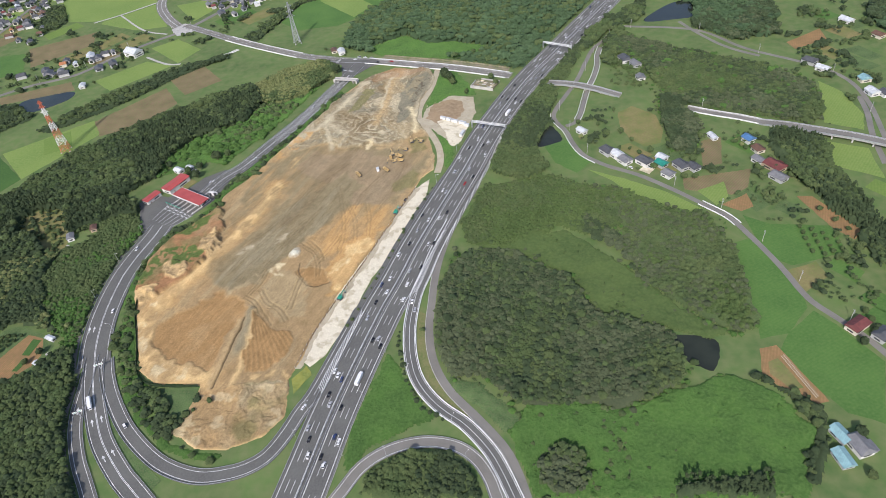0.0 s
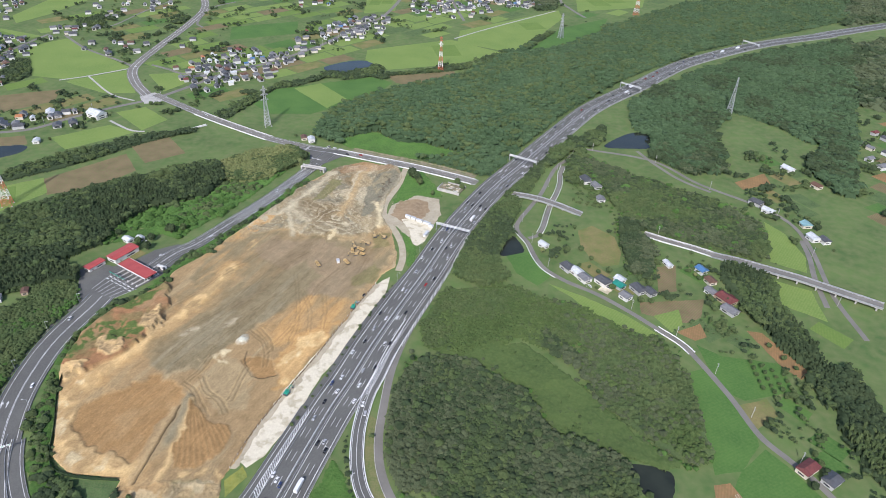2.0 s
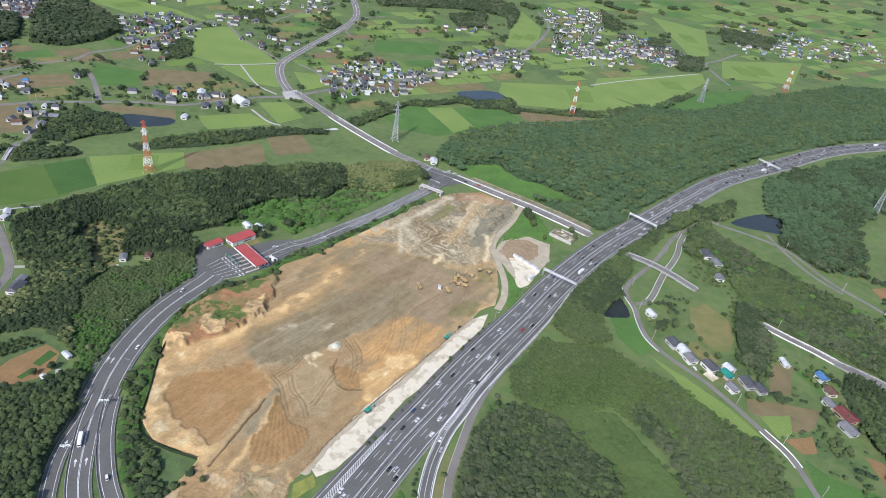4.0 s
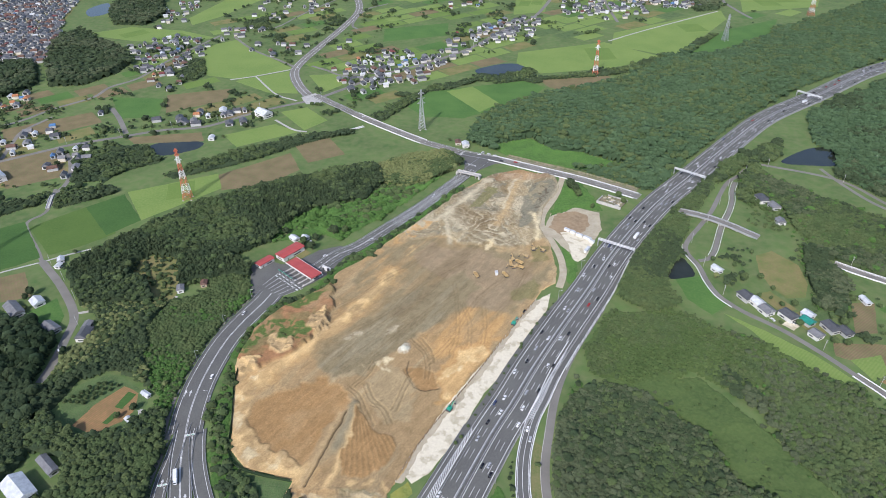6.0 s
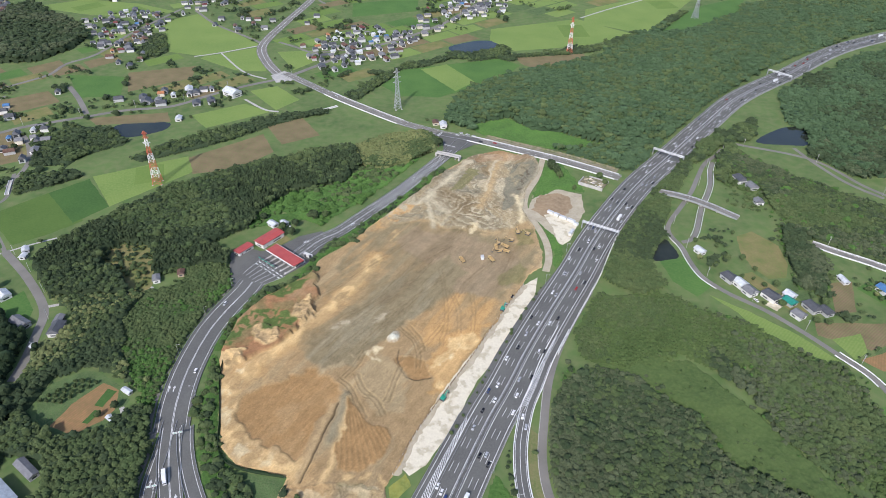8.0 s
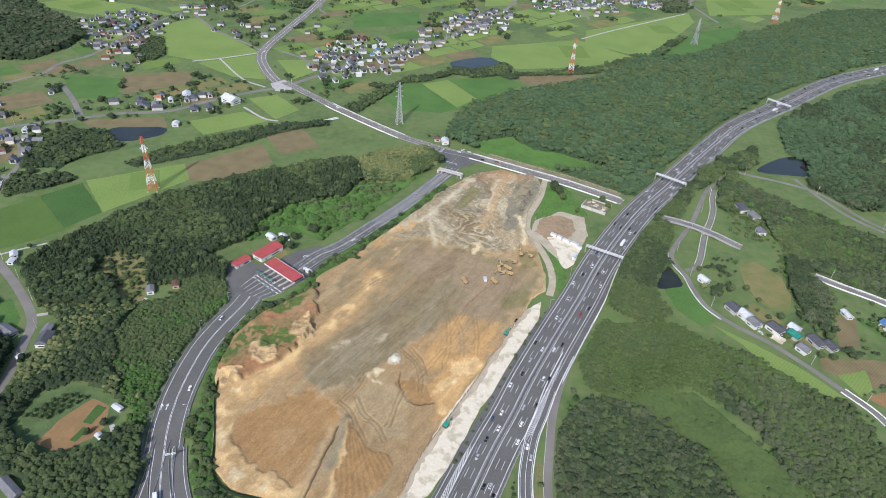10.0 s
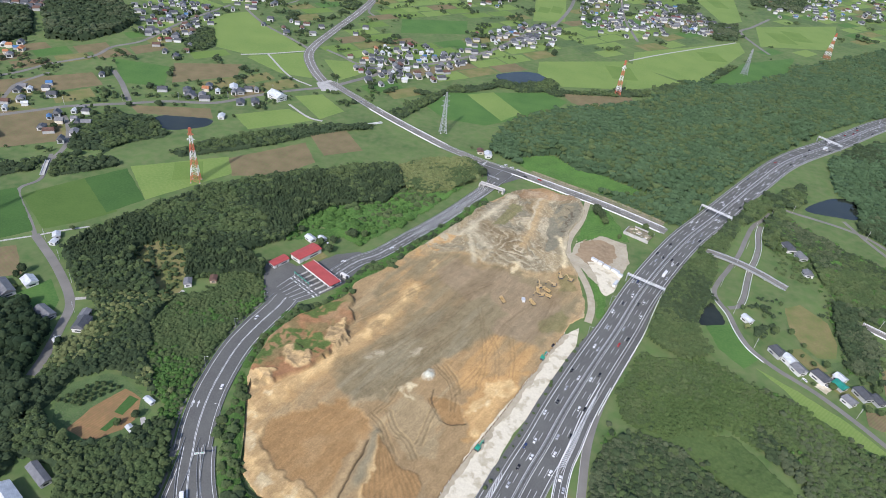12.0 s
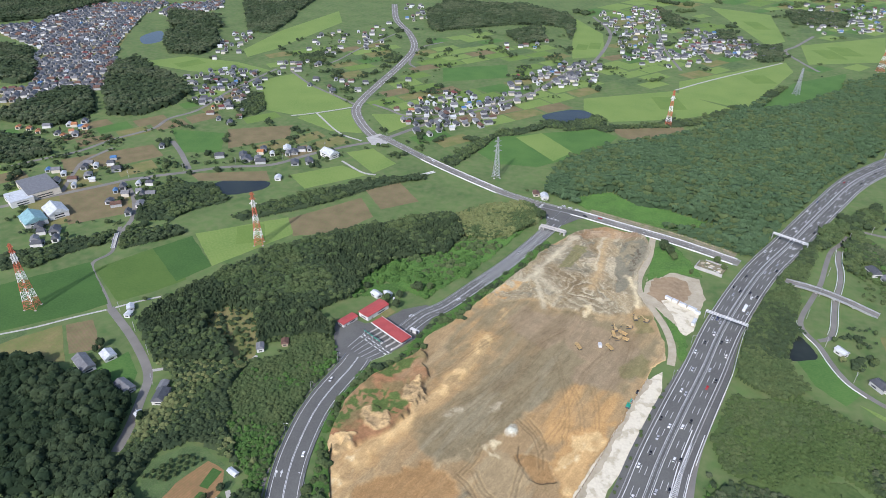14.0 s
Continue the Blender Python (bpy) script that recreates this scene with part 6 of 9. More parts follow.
for i, pts in enumerate(([(-1425.2, 1123.3), (-1324, 1109.5), (-1165.6, 955.7), (-1171.3, 918.3), (-1212.1, 921.9)], [(-1102.6, 1074.6), (-1089.3, 1122.1), (-955.6, 1045.7), (-896, 1011.6), (-862.8, 972.3), (-849.1, 914.9), (-865.3, 852.9), (-914.2, 836.7), (-1007.3, 939.9)], [(-1067.8, 785.5), (-1072.3, 855), (-1065.5, 920.2), (-1025.2, 933.8), (-939.6, 841.8), (-950.2, 773.2), (-1047.3, 766.1)], [(-1165.9, 1322.7), (-1163.6, 1414.7), (-1075.3, 1384.3), (-996.5, 1273.4), (-987.6, 1188.9), (-1043.2, 1183.6), (-1107.8, 1234.4)], [(-1313.8, 1534.7), (-1161.1, 1516.7), (-1079.1, 1413.4), (-1201.9, 1382)], [(-1799, 1476.6), (-1539.8, 1597.8), (-1540.8, 1514.2), (-1529.9, 1369.4), (-1601.6, 1290)], [(-1124.7, 1337.3), (-1021.9, 1191), (-1053.9, 1179.9), (-1123, 1255)])):
    wood(pts, (LEAF_DARK, LEAF_GREY), ("canopy", "canopy"), 8.0, 11, 8.0, "dark wooded hill beside the housing estate", 120 + i)
for i, pts in enumerate(([(-1199.2, 1697.8), (-1070.1, 1745.4), (-977.6, 1583), (-946.8, 1400.3), (-1009, 1407.8)], [(-684.2, 1887.7), (-458.6, 1927.7), (-321.5, 1820.1), (-292.8, 1693.7), (-288.7, 1548), (-318.6, 1684.5), (-375.1, 1696.7), (-453.4, 1668.7), (-586.8, 1557.8)], [(-440.7, 1573.6), (-374.4, 1683.9), (-341.9, 1534.7), (-394.1, 1494.8)], [(-999.5, 721), (-914.6, 715.2), (-873.2, 686.7), (-916.9, 642.9)], [(-112.4, 2029.4), (-53.3, 1887.9), (-47.1, 1781.3), (-81.3, 1788.6)], [(226.7, 2095.8), (371.8, 2070.7), (340.7, 1919.5), (220, 1916.3)], [(-1082, 1784.9), (-1030.5, 1804), (-1003, 1647.9), (-1037.4, 1682.6)], [(-691.9, 1761.3), (-672.8, 1849.1), (-581.9, 1541.4), (-625.4, 1575.1)], [(26.4, 1775.7), (69.6, 1760.3), (62.4, 1671.2), (26.7, 1675.3)], [(87.7, 1626.7), (159.4, 1651.7), (142.2, 1525.1), (96.7, 1500.5)])):
    wood(pts, (LEAF_DARK, LEAF_GREY), ("canopy", "canopy"), 8.0, 11, 6.0, "dark grove among far fields", 130 + i)
for i, pts in enumerate(([(-678.7, 671), (-612.9, 670), (-577.3, 638.3), (-610.7, 598), (-609.6, 569.3), (-659.1, 622.8)], [(-649.1, 539.7), (-597.9, 573), (-577, 557.5), (-622.5, 512.4)], [(-555.8, 604.3), (-500.9, 681.6), (-430.9, 753), (-371.2, 786.7), (-418.7, 732.8), (-478.2, 655.1), (-535.5, 602.5)], [(-269.7, 1024.1), (-181.4, 1080.5), (-172.1, 1038.2), (-226.2, 1002.6), (-259.7, 999.1)], [(-30.8, 1119.6), (64.6, 1274.9), (201, 1428.6), (195.9, 1400.2), (65.2, 1230.3), (-9.7, 1092)], [(-372, 830.2), (-346.2, 901.8), (-324.7, 952.9), (-262.8, 1013.4), (-259.8, 994), (-315, 927.9), (-336, 876.8), (-358.5, 800)], [(-232, 1008.2), (-134, 1050.9), (-32.9, 1110.8), (-34, 1084), (-132.8, 1023.6), (-228.6, 982.2)], [(-760.4, 990.7), (-745.9, 1011.7), (-697.8, 936.5), (-701, 907.6), (-732.8, 910.8)], [(-796.9, 1245.9), (-769.5, 1293), (-730.6, 1224.1), (-768.5, 1202.4)], [(-632.6, 1326.2), (-597.7, 1314.9), (-584.1, 1265.9), (-607.1, 1258)], [(-697.4, 618.4), (-670.8, 651.3), (-619.6, 577), (-647.3, 565.4)], [(-728.6, 464.9), (-701.7, 480.3), (-671.3, 516.2), (-648.9, 535.9), (-637.3, 524.6), (-658, 501.2), (-677.9, 463.1), (-704.3, 442)])):
    wood(pts, (LEAF_DARK, LEAF_MID), ("canopy", "leafy"), 5.0, 7.2, 2.6, "shrubs and trees along the stream bank", 140 + i)
for poly, mat, gap, size, rise, label in (([(-58.9, 367.4), (-37.5, 382.9), (-13.1, 378.7), (10.4, 365.1), (30.3, 346.3), (47.3, 312.6), (62, 308.2), (79.6, 300.3), (95.9, 289.4), (98.1, 273), (89.7, 255.5), (71.5, 247), (53.6, 238.7), (30.1, 240.6), (6, 238.4), (-7.8, 240.4), (-18.4, 251), (-33.3, 264.3), (-51.6, 259.8), (-64.8, 283.4), (-67.4, 337.1)], LEAF_MID, 12, 5.2, 4.6, "pale-leaved trees standing in the wood"), ([(-58.9, 367.4), (-37.5, 382.9), (-13.1, 378.7), (10.4, 365.1), (30.3, 346.3), (47.3, 312.6), (62, 308.2), (79.6, 300.3), (95.9, 289.4), (98.1, 273), (89.7, 255.5), (71.5, 247), (53.6, 238.7), (30.1, 240.6), (6, 238.4), (-7.8, 240.4), (-18.4, 251), (-33.3, 264.3), (-51.6, 259.8), (-64.8, 283.4), (-67.4, 337.1)], LEAF_DARK, 9, 5.4, 4.8, "darker trees standing in the wood"),
                                          ([(-521.7, 410.7), (-522, 445.4), (-507.3, 475.6), (-480.8, 532.1), (-449.8, 581.7), (-402.6, 622.1), (-350.7, 660.1), (-317.1, 680.6), (-293.5, 641.4), (-301.1, 602.6), (-347, 576.6), (-362.4, 539.4), (-366.8, 489.5), (-354.7, 442.7), (-370.7, 445.6), (-403.5, 427.5), (-406.5, 396.7), (-421.8, 388.4), (-453.8, 382), (-479.5, 374), (-499.7, 389.8)], LEAF_MID, 11, 6.5, 6.6, "lighter broadleaf trees among cedars"), ([(95, 736.8), (116.7, 756.6), (145.4, 732.2), (199.4, 692.7), (258.1, 651.7), (283.9, 612.3), (277.5, 569.1), (262.3, 545.3), (222.5, 561.3), (163.1, 584.3), (140.1, 623.3), (130.7, 674.9)], KUDZU, 14, 6.0, 4.0, "bright young trees in the wood")):
    wood(poly, (mat,), ("leafy",), gap, size, rise, label, 190 + int(gap), "trees", "copse", gap=1.1)
for i, pts in enumerate(([(-58.9, 367.4), (-37.5, 382.9), (-13.1, 378.7), (10.4, 365.1), (30.3, 346.3), (47.3, 312.6), (62, 308.2), (79.6, 300.3), (95.9, 289.4), (98.1, 273), (89.7, 255.5), (71.5, 247), (53.6, 238.7), (30.1, 240.6), (6, 238.4), (-7.8, 240.4), (-18.4, 251), (-33.3, 264.3), (-51.6, 259.8), (-64.8, 283.4), (-67.4, 337.1)], [(56.8, 458.9), (89.2, 454.5), (112.5, 428.7), (139.9, 412.9), (150.5, 385.4), (151.9, 343.1), (152.7, 310.9), (140, 296.1), (127, 301.2), (101.9, 322.2), (86.4, 344.8), (74.4, 375.5), (74.3, 409)], [(95, 736.8), (116.7, 756.6), (145.4, 732.2), (199.4, 692.7), (258.1, 651.7), (283.9, 612.3), (277.5, 569.1), (262.3, 545.3), (222.5, 561.3), (163.1, 584.3), (140.1, 623.3), (130.7, 674.9)], [(134.5, 606.4), (161.4, 603.4), (162.4, 554.9), (153.7, 512.2), (133.9, 511), (131.1, 537.8)], [(4, 200), (10, 209), (20, 211), (28, 204), (29, 192), (22, 183), (10, 181), (3, 190)])):
    fringe(pts, 5.0, (LEAF_MID, KUDZU, LEAF_GREY), 3.6, 1.0, "young shrubs spilling over the wood's edge", 210 + i)
# low growth
foot = offset(RAMP_B, 7.0)
foot = foot[(foot[:, 1] > 226) & (foot[:, 1] < 300)]
foot = foot + np.random.RandomState(9).normal(size=foot.shape) * 0.8
foliage_mesh("crowns", LEAF_DARK, CROWNS["leafy"], foot[::1], 3.6, 0.6, 77, base("shrubs", label="dark shrubs along the foot of the curved ramp", category="shrubs", kind="stuff"))
thicket([(-0.7, 246.7), (53.3, 236.7), (88.9, 251.3), (121.8, 264.1), (144.9, 251.4), (158.5, 224.2), (142.3, 182.5), (-5.3, 178.8), (-13, 222.2)], KUDZU, "bright green mat of kudzu and tall weeds", 2.6, 150)
thicket([(-42.1, 386.5), (29.9, 407.5), (61.6, 372.8), (85.9, 342), (101.4, 319.6), (129.4, 296.3), (117.7, 291.6), (80.6, 306.9), (47.8, 317.9), (30.5, 349.3), (6.3, 371.6)], SCRUB, "green reed meadow between the woods", 2.6, 151, step=1.0)
thicket([(-63.1, 264.4), (-32.9, 255.3), (-4.5, 230.2), (-14.7, 218.4), (-35.9, 240.2)], VERGE, "weedy green bank beside the ramp", 1.2, 152)
thicket([(-108.1, 237.7), (-96.2, 283.6), (-81, 255.3), (-60.1, 229.7), (-83.4, 217.5), (-102.5, 205.7), (-112.8, 187.2)], KUDZU, "tall grass and weeds between the ramps", 1.3, 153)
thicket([(-318.8, 342.9), (-308.5, 336.5), (-277.8, 269.6), (-258.5, 250.4), (-250.7, 228), (-226.4, 207.6), (-187.2, 202.4), (-193.2, 198.5), (-228.5, 203.7), (-260.6, 227.9), (-279.3, 250.3), (-299.1, 285.1)], KUDZU, "green weeds on the bank below the earthworks", 1.4, 154, gap=0.75)
thicket([(-325.7, 408.5), (-294.7, 430.2), (-284, 484.6), (-269.9, 511.6), (-249.2, 562.9), (-224.9, 615.2), (-209.3, 664.1), (-200.4, 652.5), (-221.5, 600.7), (-245, 547.7), (-265.4, 497.1), (-280.7, 466.7), (-279.6, 448.1), (-304.3, 407.6), (-315.4, 375.7), (-312.9, 345.9), (-318.8, 346.1), (-324.8, 383)], KUDZU, "green weeds on the bank between road and earthworks", 1.4, 155, gap=0.72)
thicket([(-293.5, 641.4), (-268.2, 639.4), (-233.2, 680), (-244.4, 642), (-262.9, 592.1), (-281.6, 554.6), (-296.3, 520.9), (-318.1, 528.3), (-338.2, 536.8), (-356.9, 525.9), (-362.3, 473.3), (-366.8, 489.5), (-362.4, 539.4), (-347, 576.6), (-301.1, 602.6)], KUDZU, "green overgrown slope above the toll road", 2.4, 156)
wood([(-318.8, 342.9), (-308.5, 336.5), (-277.8, 269.6), (-258.5, 250.4), (-250.7, 228), (-226.4, 207.6), (-187.2, 202.4), (-193.2, 198.5), (-228.5, 203.7), (-260.6, 227.9), (-279.3, 250.3), (-299.1, 285.1)], (LEAF_MID, LEAF_DARK), ("leafy", "leafy"), 4.6, 5.5, 0.9, "green shrubs on the bank below the earthworks", 158, "shrubs", "shrubs", gap=0.9)
wood([(-325.7, 408.5), (-294.7, 430.2), (-284, 484.6), (-269.9, 511.6), (-249.2, 562.9), (-224.9, 615.2), (-209.3, 664.1), (-200.4, 652.5), (-221.5, 600.7), (-245, 547.7), (-265.4, 497.1), (-280.7, 466.7), (-279.6, 448.1), (-304.3, 407.6), (-315.4, 375.7), (-312.9, 345.9), (-318.8, 346.1), (-324.8, 383)], (LEAF_MID, LEAF_DARK), ("leafy", "leafy"), 4.4, 5.2, 0.9, "green shrubs on the bank between road and earthworks", 159, "shrubs", "shrubs", gap=0.8)
wood([(-0.7, 246.7), (53.3, 236.7), (88.9, 251.3), (121.8, 264.1), (144.9, 251.4), (158.5, 224.2), (142.3, 182.5), (-5.3, 178.8), (-13, 222.2)], (KUDZU, LEAF_MID), ("leafy", "leafy"), 4.4, 3.0, 0.5, "scattered shrubs in the thicket", 160, "shrubs", "shrubs")
wood([(-42.1, 386.5), (29.9, 407.5), (61.6, 372.8), (85.9, 342), (101.4, 319.6), (129.4, 296.3), (117.7, 291.6), (80.6, 306.9), (47.8, 317.9), (30.5, 349.3), (6.3, 371.6)], (SCRUB, LEAF_MID), ("leafy", "leafy"), 5, 3.0, 0.3, "scattered shrubs in the reed meadow", 161, "shrubs", "shrubs")
wood([(-293.5, 641.4), (-268.2, 639.4), (-233.2, 680), (-244.4, 642), (-262.9, 592.1), (-281.6, 554.6), (-296.3, 520.9), (-318.1, 528.3), (-338.2, 536.8), (-356.9, 525.9), (-362.3, 473.3), (-366.8, 489.5), (-362.4, 539.4), (-347, 576.6), (-301.1, 602.6)], (KUDZU, LEAF_MID), ("leafy", "leafy"), 6, 6.5, 1.2, "scattered shrubs above the toll road", 162, "shrubs", "shrubs")
patch("grass_hollow", [(-259, 251), (-224.5, 251.5), (-220.5, 237), (-228, 223), (-241, 230), (-259, 243)], 0.12, VERGE, "grassy hollow below the earthworks", "grass", smooth=3)
wood([(-266, 252), (-257, 252), (-241, 235), (-226, 222), (-219, 236), (-221, 247), (-214, 236), (-224, 212), (-240, 219), (-262, 240)], (LEAF_DARK, LEAF_MID), ("leafy", "leafy"), 3.2, 5.0, 1.5, "dark hedge round the grassy hollow", 157, "shrubs", "shrubs")

# ---- farmland patchwork ----
def patchwork(poly, size, turn, keep, label, seed, mats, weights, inner=False):
    """Many small plots in rows, joined by their soil or crop."""
    r = np.random.RandomState(seed)
    c, s = math.cos(radians(turn)), math.sin(radians(turn))
    p = np.array(poly, float)
    mid, reach = p.mean(0), np.abs(p - p.mean(0)).max() * 1.5
    w, l = size
    cells, heap = [], [([], []) for _ in mats]
    for i in range(int(-reach / w), int(reach / w) + 1):
        for j in range(int(-reach / l), int(reach / l) + 1):
            a, b = i * w + r.uniform(-3, 3), j * l + (i % 3) * l / 3
            hw, hl = w * r.uniform(0.42, 0.49), l * r.uniform(0.40, 0.49)
            cells.append([(a - hw, b - hl), (a + hw, b - hl), (a + hw, b + hl), (a - hw, b + hl)])
    q = np.array(cells) @ np.array([[c, s], [-s, c]]) + mid
    ok = np.ones(len(q), bool)
    q = q[inside(poly, q.mean(1))]
    ok = np.ones(len(q), bool)
    for k in (0, 1, 2, 3, None):
        e = q.mean(1) if k is None else q[:, k]
        ok &= inside(poly, e)
        for other in (() if inner else (*FIELDS, *WOODS)):
            ok &= ~inside(other, e)
        for line, d in ALL_ROADS:
            ok &= ~near_line(line, e, d * 0.7)
    for cell in q[ok]:
        if r.rand() > keep:
            continue
        k = r.choice(len(mats), p=np.array(weights) / sum(weights))
        v, f = heap[k]
        n = len(v)
        v += [(*e, (0.19 if inner else 0.035) + 0.002 * k) for e in cell + r.uniform(-1, 1, (4, 2)) * (0.6 if inner else 2)]
        f.append((n, n + 1, n + 2, n + 3))
    for (v, f), m in zip(heap, mats):
        if v:
            tagged(link("plots", v, f, m), label, "fields", kind="stuff")


patchwork([(-995.1, 1172.9), (1529.1, 3265), (1131.4, 2341.5), (463.7, 1678.2), (28.9, 1206), (-193.3, 951.8), (-268.8, 799), (-530.5, 914.1), (-734, 829)], (34, 60), -40, 0.95, "patchwork of small far fields", 31, (PADDY, CROP, SOIL, DRY, VERGE, PADDY_B), (5, 2, 1.4, 2.6, 1.2, 3))
patchwork([(-1250, 500), (-640, 560), (-500, 850), (-640, 1100), (-1100, 1000), (-1300, 800)], (34, 52), -35, 0.7, "patchwork of small vegetable plots", 32, (SOIL, DRY, CROP, VERGE, PADDY), (3, 2, 2, 2, 1))
patchwork([(77.1, 618.7), (136.3, 600.5), (224.1, 549), (219.7, 468.5), (246.8, 351.7), (230.2, 309.6), (189.4, 331.1), (169.9, 397.8), (141.7, 442), (98.2, 485.3), (56.8, 515.4)], (20, 30), 35, 0.7, "patchwork of gardens and dry meadows", 33, (DRY, SOIL, CROP, VERGE, ORANGE_SOIL), (3, 1.4, 2, 2.5, 0.7))
patchwork([(258.3, 633.1), (285.7, 617.9), (271.7, 544.4), (313.8, 521.5), (421.2, 793.6), (327.9, 828.9), (284.1, 722.8)], (24, 34), 30, 0.75, "patchwork of gardens on the far slope", 34, (DRY, SOIL, CROP, VERGE, ORANGE_SOIL), (2, 1.5, 2, 2, 1))
patchwork([(-640, 330), (-560, 330), (-560, 415), (-640, 390)], (13, 30), -30, 0.85, "vegetable beds beside the paddies", 35, (SOIL, DRY, CROP, VERGE), (3, 1, 2, 1))

patchwork([(171.9, 435.5), (221.1, 461.7), (248.2, 419.8), (248.5, 336.2), (254.8, 293.3), (235.2, 250.9), (211.7, 290.3), (189.8, 359.3)], (15, 24), 40, 0.9, "patchwork of gardens and small paddies beside the lane", 36, (CROP, VERGE, DRY, SOIL, ORANGE_SOIL), (4, 4, 2, 0.8, 0.7))
patchwork([(270.9, 502.3), (303.8, 492), (325.6, 446.6), (283.1, 354.7), (272.6, 414.8), (266.6, 457.3)], (22, 34), 40, 0.95, "bright rice paddies below the viaduct", 37, (PADDY, PADDY_B, CROP), (3, 3, 1))

patchwork([(475.2, 943.5), (684, 966), (406.6, 480.8), (373.2, 523.2), (404.4, 672.8)], (26, 40), 35, 0.9, "patchwork of plots round hillside farms", 38, (DRY, SOIL, CROP, VERGE, ORANGE_SOIL, PADDY), (2, 1.5, 2.5, 2.5, 1.2, 1.5))
patchwork([(-365.1, 1921.8), (1058.3, 3633.5), (771.1, 2478.7), (271.1, 2158.2), (-325.7, 1730.4)], (60, 110), -30, 0.95, "broad paddies on the far plain", 39, (PADDY, PADDY_B, CROP, DRY), (4, 3, 2, 1.5))


def copses(poly, n, seed, label, size=7.0, least=4, most=16):
    """Loose clumps of trees and hedges over farmland."""
    r = np.random.RandomState(seed)
    p = np.array(poly, float)
    spots = []
    while len(spots) < n:
        e = r.uniform(p.min(0), p.max(0))
        if inside(poly, e[None])[0]:
            spots.append(e)
    q = []
    for e in spots:
        a, long = r.uniform(0, 3.14), r.uniform(6, 26)
        m = r.randint(least, most)
        q += [e + np.array([math.cos(a), math.sin(a)]) * r.uniform(-long, long) + r.normal(size=2) * 4 for _ in range(m)]
    q = np.array(q)
    for line, d in ALL_ROADS:
        q = q[~near_line(line, q, d)]
    for c in FIELDS:
        q = q[~inside(c, q)]
    top = base("copse", label=label, category="trees", kind="stuff")
    h = len(q) // 2
    foliage_mesh("crowns", LEAF_DARK, CROWNS["leafy"], q[:h], size, 2.8, seed, top)
    foliage_mesh("crowns", LEAF_MID, CROWNS["leafy"], q[h:], size * 0.8, 2.2, seed + 1, top)


for i, pts in enumerate(([(-786.6, 815), (-425.9, 1013), (-364.1, 803.8), (-450.7, 775.7), (-677.6, 666.1)], [(-999.5, 721), (-786.6, 815), (-605.7, 567.9), (-758.7, 493.4)], [(-946.8, 1400.3), (-595.1, 1585.9), (-433.6, 1039.2), (-627.5, 974.3), (-790.9, 1121.1)], [(-578.8, 1530.6), (241.7, 2101.3), (158.9, 1530.8), (-208.3, 1209.8), (-415, 975.9)])):
    copses(pts, (60, 60, 80, 90)[i], 45 + i, "hedges and garden trees round far farms", 6.5, 3, 11)
copses([(-995.1, 1172.9), (1529.1, 3265), (1131.4, 2341.5), (463.7, 1678.2), (28.9, 1206), (-193.3, 951.8), (-268.8, 799), (-530.5, 914.1), (-734, 829)], 130, 41, "hedges and small copses among far fields", 8.5)
copses([(-1250, 500), (-640, 560), (-500, 850), (-640, 1100), (-1100, 1000), (-1300, 800)], 60, 42, "hedges and garden trees among plots", 7.5)
copses([(77.1, 618.7), (136.3, 600.5), (224.1, 549), (219.7, 468.5), (246.8, 351.7), (230.2, 309.6), (189.4, 331.1), (169.9, 397.8), (141.7, 442), (98.2, 485.3), (56.8, 515.4)], 24, 43, "hedges and garden trees of the hamlet", 5.0, 8, 18)
copses([(171.9, 435.5), (221.1, 461.7), (248.2, 419.8), (248.5, 336.2), (254.8, 293.3), (235.2, 250.9), (211.7, 290.3), (189.8, 359.3)], 14, 49, "hedges and orchard shrubs beside the lane", 4.0, 8, 16)
copses([(475.2, 943.5), (684, 966), (406.6, 480.8), (373.2, 523.2), (404.4, 672.8)], 30, 50, "hedges and garden trees round hillside farms", 6.5, 8, 22)
copses([(-365.1, 1921.8), (1058.3, 3633.5), (771.1, 2478.7), (271.1, 2158.2), (-325.7, 1730.4)], 40, 51, "dark copses on the far plain", 16, 5, 18)
copses([(258.3, 633.1), (285.7, 617.9), (271.7, 544.4), (313.8, 521.5), (421.2, 793.6), (327.9, 828.9), (284.1, 722.8)], 26, 44, "hedges and garden trees on the far slope", 6.0, 8, 20)

thicket([(-96.3, 677.2), (-81.7, 700.3), (-60, 659.5), (-49.6, 635.4), (-77.3, 636.1), (-94.4, 619.6), (-102.5, 608.6)], KUDZU, "bright grassy bank below the crossroad", 0.8, 170, gap=0.75)
thicket([(-91.3, 570.3), (-77.1, 551.1), (-68.6, 533.2), (-68.4, 506.4), (-76.8, 497.8), (-81.5, 536.3)], KUDZU, "bright grass wedge beside the haul road", 0.6, 171, gap=0.9)
wood([(-415, 450), (-445, 445), (-455, 420), (-430, 400), (-400, 396), (-380, 405), (-380, 440)], (LEAF_LIGHT, LEAF_MID), ("leafy", "leafy"), 6.5, 4.0, 0.8, "loose garden shrubs in a wood clearing", 172, "shrubs", "shrubs")
wood([(-430, 262), (-385, 245), (-340, 240), (-340, 312), (-380, 325), (-430, 300)], (LEAF_MID, LEAF_DARK), ("leafy", "leafy"), 8.0, 4.2, 0.8, "loose shrubs round a small field", 173, "shrubs", "shrubs")

